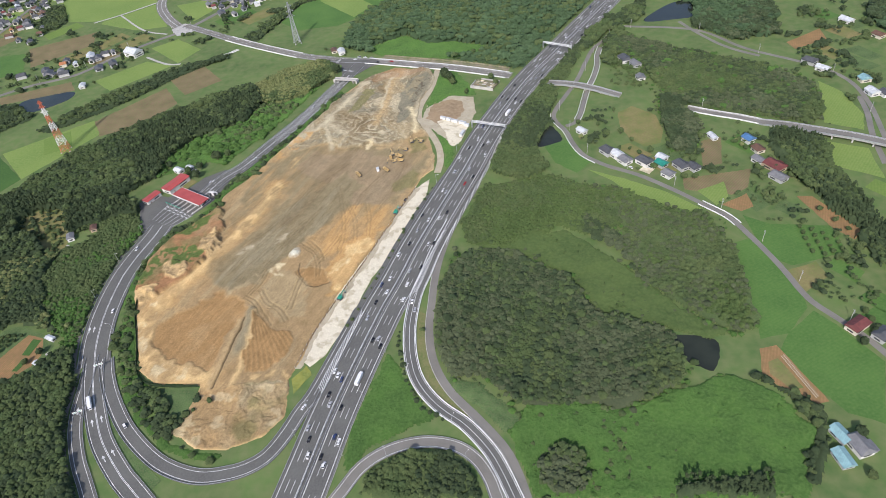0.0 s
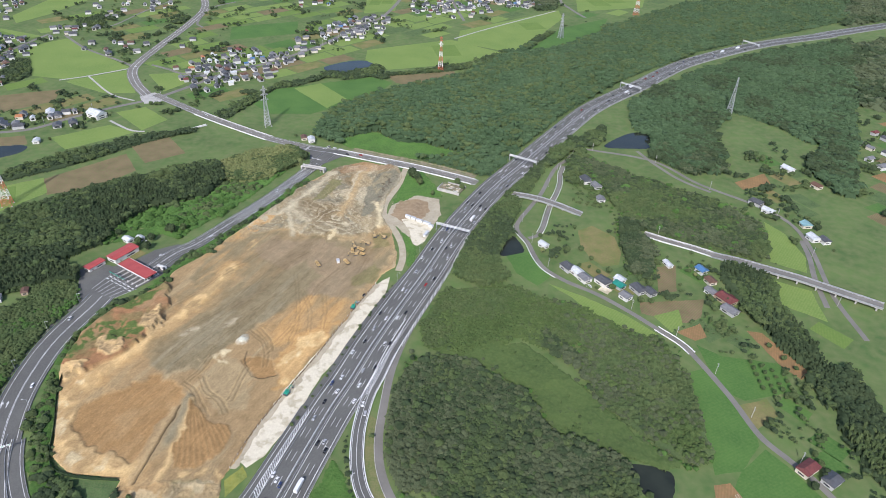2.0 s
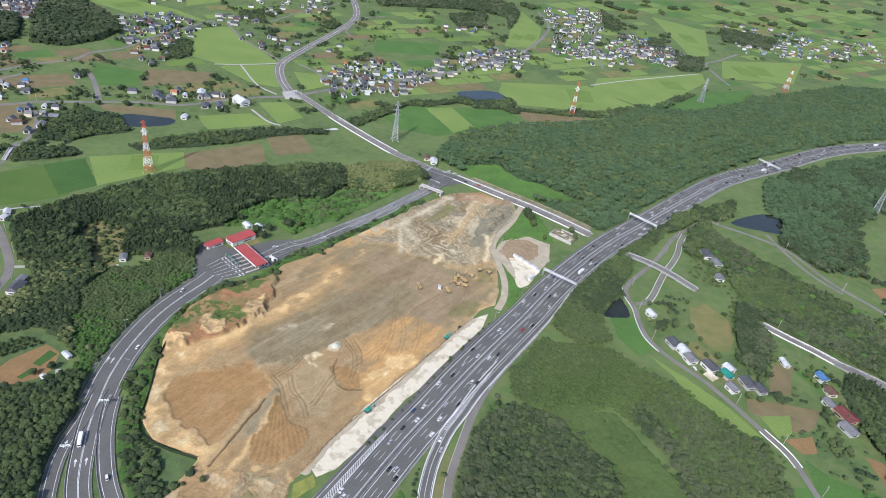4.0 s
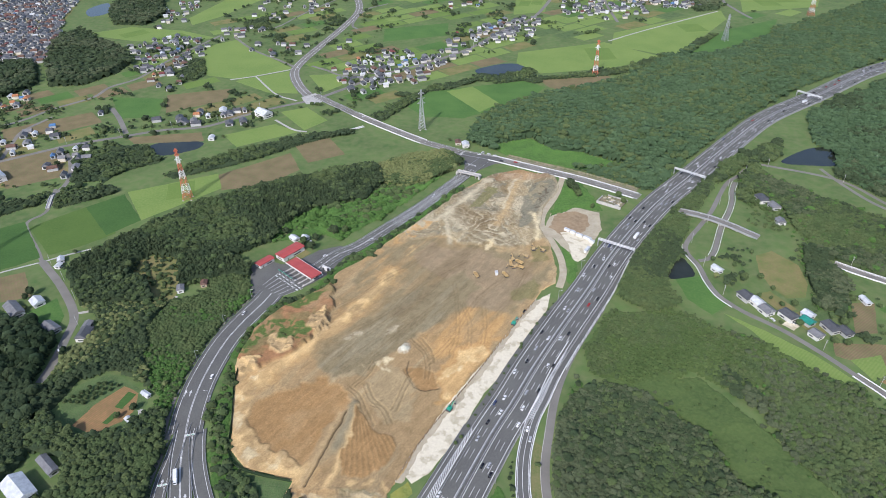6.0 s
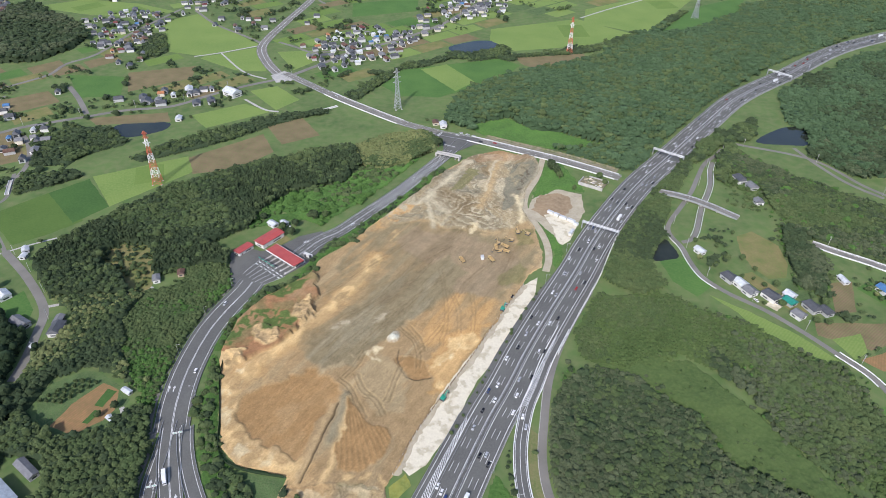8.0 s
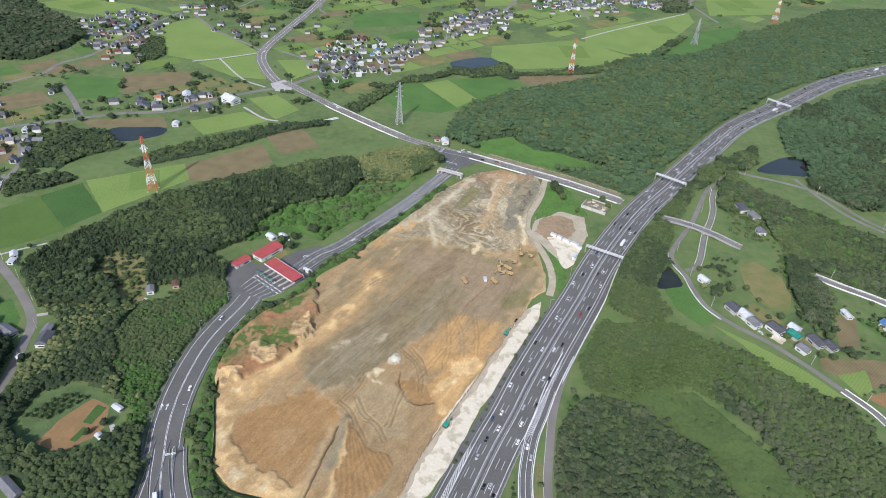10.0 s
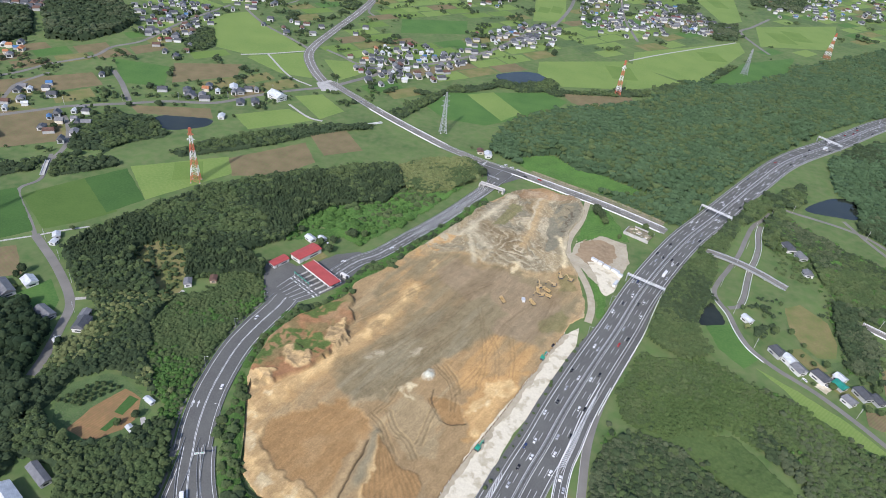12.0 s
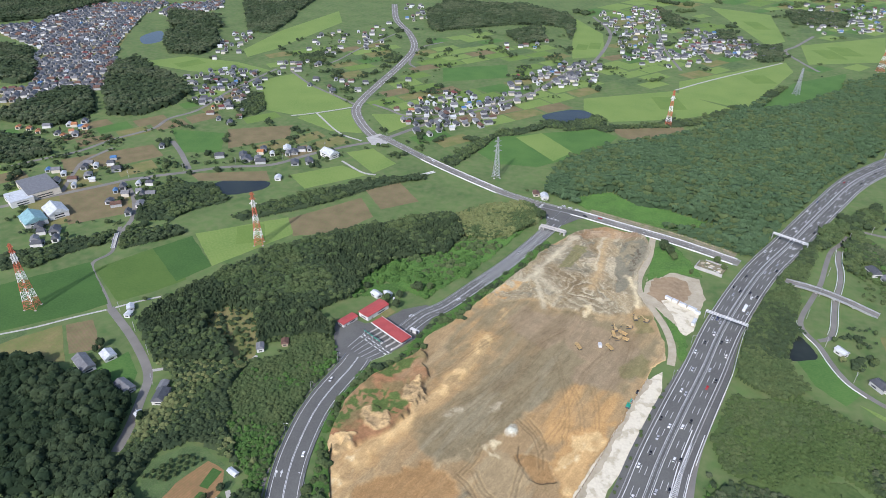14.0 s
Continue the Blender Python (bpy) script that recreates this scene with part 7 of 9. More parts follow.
for i, (poly, size, turn) in enumerate((([(-805.5, 1049.3), (-750.7, 1131), (-610.8, 1025.2), (-570.9, 996.2), (-633.1, 930.2), (-696.1, 937), (-750.6, 1020)], (34, 70), -25), ([(-631.9, 927.9), (-567.6, 988.5), (-514.1, 890.4), (-560.3, 884.9), (-633.3, 919.3)], (24, 60), -30), ([(-62.1, 1312.6), (147.1, 1522.3), (151.3, 1451.3), (42.9, 1183.7), (-63.3, 1231.9)], (48, 60), 20), ([(-219.5, 1156.7), (-76.4, 1247.5), (25.1, 1177.8), (-65.3, 1100), (-168.2, 1055.2), (-213.4, 1098.2)], (46, 80), 15), ([(-940.3, 1438.3), (-907, 1682.9), (-843.6, 1562), (-871.3, 1277), (-892.6, 1208.1), (-930.6, 1256.3)], (40, 90), -20), ([(-1070.6, 1106.8), (-1008.9, 1172.4), (-891.4, 1168.6), (-800.1, 1137.7), (-830.4, 1088.5), (-948.8, 1086.8)], (40, 60), -30),
                                        ([(201.2, 1687.4), (406, 1837.5), (344.9, 1590.5), (189.6, 1519.2)], (50, 80), 15), ([(30.8, 2081.9), (179.4, 2023.8), (174, 1715.9), (128.4, 1661.9)], (40, 90), 15), ([(-285.7, 1554.4), (-304.5, 1797.4), (-226.5, 1649.4), (-206.9, 1445.6), (-268.6, 1410.4)], (26, 60), 0), ([(-568.6, 561.4), (-518, 603.9), (-492.3, 624.6), (-469.5, 593), (-515.5, 511.2)], (30, 40), 30), ([(-322.8, 936.9), (-187.9, 1015.3), (-152.5, 993), (-170.4, 941.8), (-216.2, 885), (-247.2, 849.4), (-302.1, 843.1), (-335, 872.9)], (44, 90), 40), ([(-545, 726.7), (-493.3, 775.1), (-451, 757.2), (-508.7, 697)], (20, 60), -40))):
    patchwork(poly, size, turn, 0.8, "rice paddies parted by narrow banks", 60 + i, (PADDY, PADDY_B), (2, 1.2), inner=True)
patch("glade", GLADE, 0.1, DRY, "dry yellow glade in the wood", "glade", smooth=4, rough=3.0)
wood(GLADE, (LEAF_MID, LEAF_DARK), ("leafy", "leafy"), 5.2, 4.4, 1.0, "loose shrubs in a dry glade", 175, "shrubs", "shrubs", clear=False)
for pts, half in (([(-354, 283), (-345, 273), (-340.9, 266), (-333, 258)], 1.6), ([(-623.2, 365.3), (-603.6, 381.1), (-582.3, 402.7), (-560.7, 422.5)], 1.0), ([(-560.7, 422.5), (-546.1, 437.9), (-530, 452.2)], 1.0), ([(-478, 362), (-460, 372), (-443.9, 379.2), (-430, 384), (-421.4, 391.8), (-406.7, 393.5), (-404, 405)], 1.5)):
    road("road_path", pts, half, CONCRETE, 0.12, "pale concrete farm path along field edges")
thicket([(-366, 490), (-352, 482), (-346, 500), (-330, 508), (-318, 520), (-325, 540), (-350, 530)], KUDZU, "green bank behind the toll office", 1.2, 176)

CLEARINGS = []
thicket([(-194.6, 769.1), (-150.5, 802.6), (-116, 774.3), (-84.1, 774), (-35.6, 752.5), (-30.5, 738), (-72.2, 727.4), (-133.3, 735.2), (-179.1, 749.5)], KUDZU, "bright meadow strip above the crossroad", 0.9, 177)



# ---- houses ----
def gable_roof(w, l, z, rise, over=0.6, thick=0.25, hip=0.0):
    """Ridge along y; hip: how far the ridge ends stand in from the gables."""
    x, y = w / 2 + over, l / 2 + over
    r = y - hip
    v = [(-x, -y, z), (x, -y, z), (x, y, z), (-x, y, z), (0, -r, z + rise), (0, r, z + rise)]
    v += [(a, b, c - thick) for a, b, c in v[:4]]
    f = [(0, 4, 5, 3), (1, 2, 5, 4), (0, 1, 4), (2, 3, 5), (6, 7, 1, 0), (7, 8, 2, 1), (8, 9, 3, 2), (9, 6, 0, 3), (9, 8, 7, 6)]
    return v, f


def house(x, y, turn, w, l, h, roof_mat, wall_mat, label, category="house", rise=None, hip=0.0, wing=None, flat=False, windows=True):
    """A house on its plinth: walls, tiled roof, windows and door; wing: (x, y, w, l, h) of a lower part."""
    top = base("house", x, y, 0.02, turn, label, category)
    rise = rise or w * 0.28
    bm = boxed((0, 0, 0, w, l, h))
    if wing:
        box(bm, wing[0], wing[1], 0, wing[2], wing[3], wing[4])
    if not flat and hip == 0:
        for s in (-1, 1):
            a = [bm.verts.new(p) for p in ((-w / 2, s * l / 2, h), (w / 2, s * l / 2, h), (0, s * (l / 2), h + rise * 0.85))]
            bm.faces.new(a)
    part("wall", bm, wall_mat, top)
    if flat:
        part("roof", boxed((0, 0, h, w + 0.4, l + 0.4, 0.35), bevel=0.05), roof_mat, top)
    else:
        v, f = gable_roof(w, l, h, rise, hip=hip)
        link("roof", v, f, roof_mat, top)
    if wing:
        v, f = gable_roof(wing[2], wing[3], wing[4], wing[2] * 0.22, 0.5, 0.2)
        link("roof", [(a + wing[0], b + wing[1], c) for a, b, c in v], f, roof_mat, top)
    if windows:
        floors = 2 if h > 4.5 else 1
        for k in range(floors):
            for s in (-1, 1):
                part("window", boxed((0, s * (l / 2 + 0.03), 1.0 + 2.7 * k, w * 0.5, 0.08, 1.2)), GLASS, top)
                part("window", boxed((s * (w / 2 + 0.03), l * 0.15, 1.0 + 2.7 * k, 0.08, l * 0.35, 1.2)), GLASS, top)
        part("door", boxed((w / 2 + 0.04, -l * 0.3, 0, 0.1, 1.0, 2.05)), ROOFS["brown"], top)
    return top


W0, W1, W2, W3 = WALLS
NEAR_HOUSES = (
    (171, 220, 25, 7, 11, 3.0, "teal", W2, 0, "teal sheet-roofed farm shed beside the thicket"),
    (167, 205, 15, 7, 11, 3.0, "teal", W2, 0, "pale teal sheet-roofed barn beside a farmhouse"),
    (178, 213, 20, 9, 13, 4.0, "grey", W0, 2, "grey-tiled farmhouse with white walls"),
    (209, 300, 125, 8, 14, 5.0, "red", W1, 1.5, "dark red-roofed house beside the lane"),
    (221, 292, 125, 8, 11, 4.8, "slate", W2, 1.5, "grey-tiled house beside the lane"),
    (54, 549, 40, 6, 9, 4.0, "pale", W0, 0, "small white house with a dark roof by the bend"),
    (74, 513, 35, 9, 12, 5.2, "slate", W2, 2, "dark-tiled house with white gables"),
    (82, 506, 35, 8, 9, 5.6, "pale", W0, 0, "white house with a bright pale roof"),
    (88, 497, 35, 9, 10, 5.0, "grey", W0, 1, "white two-storey house with a grey roof"),
    (104, 494, 40, 9, 13, 5.4, "slate", W0, 2, "dark-tiled hipped farmhouse with a pale yard"),
    (120, 499, 40, 8, 8, 3.4, "pale", W0, 0, "white shed with a pale sheet roof"),
    (118, 490, 40, 8, 9, 3.4, "green", W2, 0, "barn with a green sheet roof"),
    (121, 474, 40, 8, 9, 4.8, "grey", W0, 1, "white house with a grey roof"),
    (134, 486, 30, 9, 13, 5.0, "slate", W2, 2, "long low farmhouse with grey tiles"),
    (144, 483, 30, 8, 10, 4.4, "slate", W2, 1, "grey-tiled outbuilding of a farm"),
    (170, 530, 20, 5, 10, 2.8, "pale", W0, 0, "white plastic-roofed shed on a brown field"),
    (199, 522, 30, 8, 9, 5.2, "blue", W0, 0, "house with a bright blue roof"),
    (203, 506, 20, 8, 9, 4.4, "brown", W1, 1, "cream house with a brown roof"),
    (199, 489, 30, 7, 10, 4.6, "grey", W0, 0, "white house with a grey roof"),
    (209, 480, 35, 11, 17, 5.0, "red", W3, 3, "large farmhouse with a dark red tiled roof"),
    (208, 464, 35, 9, 13, 4.4, "grey", W2, 1, "grey-roofed storehouse beside the red farmhouse"),
    (112, 694, 20, 10, 14, 5.0, "slate", W0, 2, "grey-tiled farmhouse among trees"),
    (122, 681, 20, 9, 11, 4.6, "grey", W2, 1, "grey-roofed outbuilding among trees"),
    (123, 650, 10, 8, 8, 3.4, "grey", W0, 0, "white storehouse with a grey roof beside a yard"),
    (296, 664, 40, 10, 13, 5.0, "slate", W2, 2, "dark-tiled farmhouse beside the fields"),
    (303, 646, 40, 8, 12, 4.0, "pale", W0, 0, "white and pale-blue roofed barn"),
    (333, 620, 10, 10, 8, 4.6, "teal", W1, 0, "green-roofed house on the hillside"),
    (330, 594, 15, 9, 11, 5.0, "pale", W0, 0, "white house with a black gable"),
    (340, 590, 15, 8, 9, 5.0, "slate", W0, 0, "white house with a dark roof"),
    (365, 757, 30, 9, 14, 4.6, "pale", W0, 0, "long white house on the far slope"),
    (382, 714, 30, 9, 11, 4.8, "brown", W1, 1, "brown-roofed house on the far slope"),
    (-342, 512, 60, 6, 9, 3.2, "pale", W0, 0, "white store shed behind the toll office"),
    (-332, 516, 60, 5, 6, 3.0, "pale", W0, 0, "small white shed behind the toll office"),
    (-522, 798, 62, 15, 22, 6.5, "pale", W0, 0, "white sheet-roofed warehouse beside a brown field"),
    (-586, 799, 30, 10, 14, 4.8, "pale", W0, 0, "white-roofed house beside the country road"),
    (-572, 792, 30, 9, 12, 4.6, "slate", W2, 1.5, "grey-tiled farmhouse beside the country road"),
    (-225, 760, 20, 8, 10, 5.4, "pale", W0, 0, "white two-storey house beside the crossroad"),
    (-236, 766, 20, 7, 9, 4.2, "brown", W1, 1, "brown-roofed house beside the crossroad"),
    (-621, 751, 25, 11, 15, 5.0, "slate", W2, 2, "dark-tiled farmhouse in a hedged yard"),
    (-607, 757, 25, 8, 10, 4.8, "grey", W0, 1, "white house with a grey roof"),
    (-552, 711, 20, 7, 9, 3.6, "pale", W0, 0, "small white shed beside the paddies"),
    (-527, 354, 62, 10, 21, 4.0, "grey", W0, 0, "long grey-roofed workshop at the wood's edge"),
    (-516, 368, 62, 9, 11, 4.4, "pale", W0, 0, "white workshop with a pale roof"),
    (-543, 428, 40, 5.5, 7, 3.2, "pale", W2, 0, "white-roofed farm shed by the crossing"),
    (-538, 419, 10, 5, 6, 3.0, "pale", W0, 0, "small white tool shed by the crossing"),
    (-446, 341, 15, 9, 14, 5.0, "slate", W0, 1.5, "dark-tiled house beside the lane"),
    (-452, 351, 15, 6, 9, 3.0, "grey", W2, 0, "grey shed beside the lane"),
    (-450, 321, 60, 5, 5, 2.6, "pale", W0, 0, "white shed beside the lane"),
    (-479, 342, 70, 8, 16, 3.6, "grey", W2, 0, "long grey shed under the trees"),
    (-405, 413, 30, 5.5, 8, 3.8, "grey", W0, 1, "small white house in a wood clearing"),
    (-389, 425, 25, 5, 7, 3.4, "brown", W3, 1, "brown-roofed hut in a wood clearing"),
    (-424, 379, 35, 4.5, 7, 2.8, "brown", W1, 0, "small brown and white hut among trees"),
    (-357.5, 295.5, 70, 3, 7, 2.6, "pale", W0, 0, "white container shed beside a brown field"),
    (-354, 271.5, 65, 3, 6, 2.6, "pale", W0, 0, "white container shed beside the path"),
    (-383, 205, 65, 13, 22, 6.0, "pale", W0, 0, "large white-roofed factory shed among trees"),
    (-381, 226, 65, 6, 18, 3.4, "grey", W2, 0, "long grey lean-to beside the factory shed"),
    (-808, 596, 60, 34, 52, 8.0, "grey", W1, 0, "large grey-roofed factory hall"),
    (-806, 566, 60, 24, 30, 7.0, "pale", W0, 0, "factory hall with a white roof"),
    (-750, 530, 60, 22, 26, 6.0, "teal", W0, 0, "workshop hall with a teal roof"),
    (-742, 553, 60, 20, 26, 6.5, "pale", W0, 0, "white workshop hall with a pale roof"),
)
YARDS = []
for hx, hy, ha, hw, hl, hh, rn, wm, hp, lb in NEAR_HOUSES:
    house(hx, hy, ha, hw, hl, hh * (0.82 if 4 < hh < 6 else 1.0), ROOFS[rn], wm, lb, "shed" if "shed" in lb or "barn" in lb else "house", hip=hp, flat=("factory hall" in lb), wing=(hw * 0.55, -hl * 0.2, hw * 0.5, hl * 0.5, 2.8) if hp >= 2 else None)
    YARDS.append((hx, hy))
# paved yards
patch("yard", [(98, 484), (106, 478), (116, 490), (110, 497)], 0.1, GRAVEL, "pale concrete farm yard", "yard", smooth=3)
patch("yard", [(-640, 600), (-770, 640), (-800, 700), (-830, 660), (-790, 560), (-740, 520), (-690, 560)], 0.05, DRY, "worn grassy factory grounds", "yard", smooth=8)

# far houses: a few kinds, many copies
kinds = []
for i, (rn, wm, hp, w, l, h) in enumerate((("slate", W0, 2, 9, 12, 4.2), ("slate", W2, 1.5, 10, 13, 4.2), ("grey", W1, 0, 9, 11, 4.4), ("brown", W2, 1, 9, 12, 4.2), ("pale", W0, 0, 7, 9, 4.0),
                                           ("slate", W2, 2, 10, 14, 4.0), ("grey", W0, 1.5, 9, 12, 4.4), ("blue", W2, 1, 8, 10, 4.2), ("orange", W1, 1, 8, 10, 4.2), ("red", W2, 1.5, 8, 10, 4.2))):
    names = {"slate": "dark-tiled", "grey": "grey-roofed", "brown": "brown-roofed", "pale": "pale-roofed", "blue": "blue-roofed", "orange": "orange-tiled", "red": "red-roofed"}
    walls = {"wall_white": "white", "wall_cream": "cream", "wall_grey": "grey", "wall_tan": "tan"}[wm.name]
    h_ob = base("house", 0, -3000 - 20 * i, 0, 0, "%s village house with %s walls and a garden" % (names[rn], walls), "house", "village houses")
    part("wall", boxed((0, 0, 0, w, l, h)), wm, h_ob)
    v, f = gable_roof(w, l, h, w * 0.28, hip=hp)
    link("roof", v, f, ROOFS[rn], h_ob)
    part("window", boxed((0, -l / 2 - 0.04, 0.9, w * 0.6, 0.08, 3.6)), GLASS, h_ob)
    kinds.append(h_ob)
R = np.random.RandomState(7)
HOUSE_AT = []


def village(poly, spacing, turn, weights, seed, drop=0.15):
    """Houses in rows, turned to the street, with gaps."""
    q = scattered(poly, spacing, seed, gap=0.95)
    r = np.random.RandomState(seed)
    p = np.cumsum(weights) / sum(weights)
    for x, y in q:
        if r.rand() < drop:
            continue
        k = int(np.searchsorted(p, r.rand()))
        s = r.uniform(0.62, 0.98)
        m = pose(x, y, 0.02, 0, 0, turn + r.choice([0, 90]) + r.uniform(-8, 8)) @ Matrix.Diagonal((s, s, r.uniform(0.8, 1.15), 1))
        HOUSE_AT.append((x, y, k, m))


MIXED, ESTATE, WARM = (5, 4, 4, 2, 2.5, 4, 4, 0.8, 0.3, 0.6), (7, 6, 3, 7, 0.9, 4, 2.4, 0.2, 0.1, 1.2), (2, 2, 2, 3, 3, 2, 2, 3, 8, 2)
VILLAGES = (
    ([(-926.8, 1055.6), (-890.1, 1127), (-800.7, 1117.8), (-765.5, 1055.8), (-741.1, 908), (-831.9, 935.6)], 17, 35, MIXED), ([(-451.7, 938.1), (-425.6, 999.3), (-382.7, 1086.3), (-314.4, 1157.2), (-332.2, 1073.1), (-346.5, 972.9), (-390.6, 940.9)], 15, 35, MIXED), ([(-292.8, 1353.3), (-236.3, 1394.5), (-205.9, 1361.9), (-211.4, 1243.7), (-255.8, 1193.8), (-289.2, 1217.3)], 16, 20, MIXED), ([(-173, 1990.6), (-105.8, 1974.7), (-83.9, 1705.9), (-73, 1450.8), (-138.6, 1428.2), (-189, 1433.3), (-189.5, 1529.9)], 20, 10, MIXED), ([(-31.2, 1786.9), (56.7, 1755.7), (134.8, 1592.8), (114.4, 1515.5), (7.7, 1548.6), (-73, 1450.8), (-66, 1599.2)], 22, 25, MIXED),
    ([(-1037.4, 756.7), (-967, 780.1), (-920.6, 808.2), (-894.6, 767.3), (-900.5, 730.9), (-954.5, 735.9)], 16, 30, WARM), ([(-848.3, 646.5), (-800.1, 681), (-789.4, 630), (-809, 623.6)], 17, 30, MIXED), ([(-729.1, 632.5), (-697.4, 659.7), (-645.7, 596.9), (-682.2, 585.2)], 20, 25, MIXED), ([(-772.8, 925.8), (-730.2, 940), (-697.7, 869.3), (-726.9, 847)], 20, 30, MIXED), ([(207.9, 2172.5), (517, 2286), (417.4, 1883.5), (329.3, 1852.3), (262.3, 1891.5), (241.7, 2101.3)], 34, 15, MIXED),
    ([(-470.9, 947.1), (-494.3, 1031.3), (-456.9, 1109.3), (-392.6, 1129.4), (-360.5, 1092.6), (-376.1, 969.1), (-420.7, 902.6)], 17, 35, MIXED), ([(-363.4, 1101.8), (-346.5, 1263.7), (-279.2, 1371.2), (-243.3, 1307.6), (-281.4, 1177.3), (-322.1, 1097.1)], 19, 25, MIXED), ([(243.7, 1943.6), (540.3, 2251.6), (848.7, 2395.4), (892.5, 2256.4), (466.1, 1888.7), (260.8, 1813.5)], 36, 15, MIXED), ([(-888.5, 1052.5), (-848.7, 1057.4), (-747.8, 924.1), (-762.1, 885.6), (-797.6, 911.4)], 22, 30, MIXED),
    ([(-828, 653.1), (-784.2, 709.7), (-757.1, 679.8), (-765, 607.8), (-806, 616)], 18, 30, MIXED), ([(-722.6, 610.2), (-711.5, 672.7), (-641.3, 591.1), (-677.2, 565.5)], 19, 30, MIXED), ([(-674.4, 766.1), (-611.2, 799.5), (-570.2, 740.6), (-640.2, 719.7)], 24, 25, MIXED), ([(-597.2, 797.7), (-553.8, 822.7), (-529.4, 755.7), (-569.4, 761.9)], 20, 25, MIXED), ([(-850.9, 1434.2), (-730.6, 1589.2), (-657.2, 1392.2), (-721.9, 1271.8), (-786.2, 1249.6)], 32, 30, MIXED), ([(-825.3, 1182.8), (-755.4, 1237.6), (-718.4, 1186), (-772.1, 1108.3)], 21, 30, MIXED), ([(-718.6, 1115.3), (-681.6, 1120.4), (-605, 1135.4), (-585.8, 1075.6), (-629.2, 1054.3), (-680.5, 1050.3)], 30, 20, MIXED), ([(-515.3, 1011.8), (-445.3, 1065.3), (-408.1, 952.5), (-449.4, 931.3), (-484.5, 979.7)], 22, 20, MIXED),
    ([(-967.1, 1177.8), (-1042, 1366.6), (-996.9, 1412.1), (-920.8, 1259.7), (-928.5, 1138.8)], 24, 30, MIXED), ([(-739.6, 518.6), (-721.5, 530.9), (-678.9, 493.3), (-706.1, 484.7)], 16, 30, MIXED), ([(-837.2, 786.3), (-772.6, 795.8), (-750.9, 753.8), (-804.3, 751.4)], 26, 30, MIXED), ([(-443.2, 1493.7), (-344.4, 1584.3), (-331, 1455.4), (-414.2, 1416.6)], 34, 15, MIXED), ([(-255.1, 1881.5), (-186.7, 1961.2), (-166.4, 1676.7), (-209.8, 1649.4)], 26, 10, MIXED), ([(-141, 1497), (-59.4, 1645), (18.2, 1742.1), (145.3, 1631.4), (124.3, 1510), (39.7, 1526.3), (-52.2, 1406.3), (-137.7, 1402.3)], 22, 20, MIXED), ([(-560.2, 1161.7), (-516.3, 1176.7), (-504.1, 1123.5), (-539.5, 1104.7)], 24, 20, MIXED), ([(-778.1, 1827.3), (-712.4, 1851.4), (-640.1, 1621.7), (-696.1, 1615)], 26, 20, MIXED), ([(485.3, 909.2), (562.3, 907.6), (639, 887.4), (547.2, 726.7), (480.3, 740.9), (451.4, 795)], 26, 30, MIXED))
for i, (poly, gap, turn, weights) in enumerate(VILLAGES):
    village(poly, gap, turn, weights, 300 + i)
STREETS = ([], [])


def housing(poly, turn, seed):
    """A planned estate: double rows of small houses with streets between."""
    r = np.random.RandomState(seed)
    p = np.array(poly)
    c, s = math.cos(radians(turn)), math.sin(radians(turn))
    mid, reach = p.mean(0), np.abs(p - p.mean(0)).max() * 1.5
    w = np.cumsum(ESTATE) / sum(ESTATE)
    for j in range(int(-reach / 33), int(reach / 33) + 1):
        u = np.arange(-reach, reach, 13.0)
        for v in (j * 33 - 6.5, j * 33 + 6.5):
            q = np.stack([u * c - v * s, u * s + v * c], 1) + mid
            for x, y in q[inside(poly, q)]:
                if r.rand() < 0.07:
                    continue
                k = r.uniform(0.78, 0.98)
                HOUSE_AT.append((x, y, int(np.searchsorted(w, r.rand())), pose(x, y, 0.05, 0, 0, turn + 90 * (r.rand() < 0.4) + r.uniform(-4, 4)) @ Matrix.Diagonal((k, k, r.uniform(0.9, 1.15), 1))))
        for a in u:
            q = np.array([(a + e, j * 33 + 16.5 + d) for e, d in ((0, -2.6), (13, -2.6), (13, 2.6), (0, 2.6))])
            q = np.stack([q[:, 0] * c - q[:, 1] * s, q[:, 0] * s + q[:, 1] * c], 1) + mid
            if inside(poly, q).all():
                n = len(STREETS[0])
                STREETS[0].extend((*e, 0.09) for e in q)
                STREETS[1].append((n, n + 1, n + 2, n + 3))
    patch("housing_ground", poly, 0.04, DRY, "worn gardens and yards of the housing estate", "ground", smooth=6)


for i, (poly, turn) in enumerate((([(-1562.7, 1253.3), (-1516.2, 1320.7), (-1575.7, 1454.5), (-1534.9, 1548.9), (-1407.5, 1638.1), (-1368.9, 1610), (-1335.8, 1453.5), (-1163.6, 1155.8), (-1011.4, 972.5), (-1020.8, 928.8), (-1061, 921.8), (-1149.1, 932.7), (-1250, 1023.9), (-1331.1, 1131.3), (-1499.2, 1193.3)], 28), ([(-1177.4, 889.1), (-1148.5, 926), (-1069.9, 918.7), (-1050.5, 832.9), (-1089.3, 805.8)], 34), ([(-1311.9, 1498.1), (-1355, 1615.1), (-1258, 1693.3), (-1210.6, 1619.2), (-1234.6, 1448.5)], 20))):
    housing(poly, turn, 350 + i)
tagged(link("road_streets", *STREETS, OLD_ASPHALT), "grey streets of the housing estate", "road", kind="structure")
free, cells = [], {}
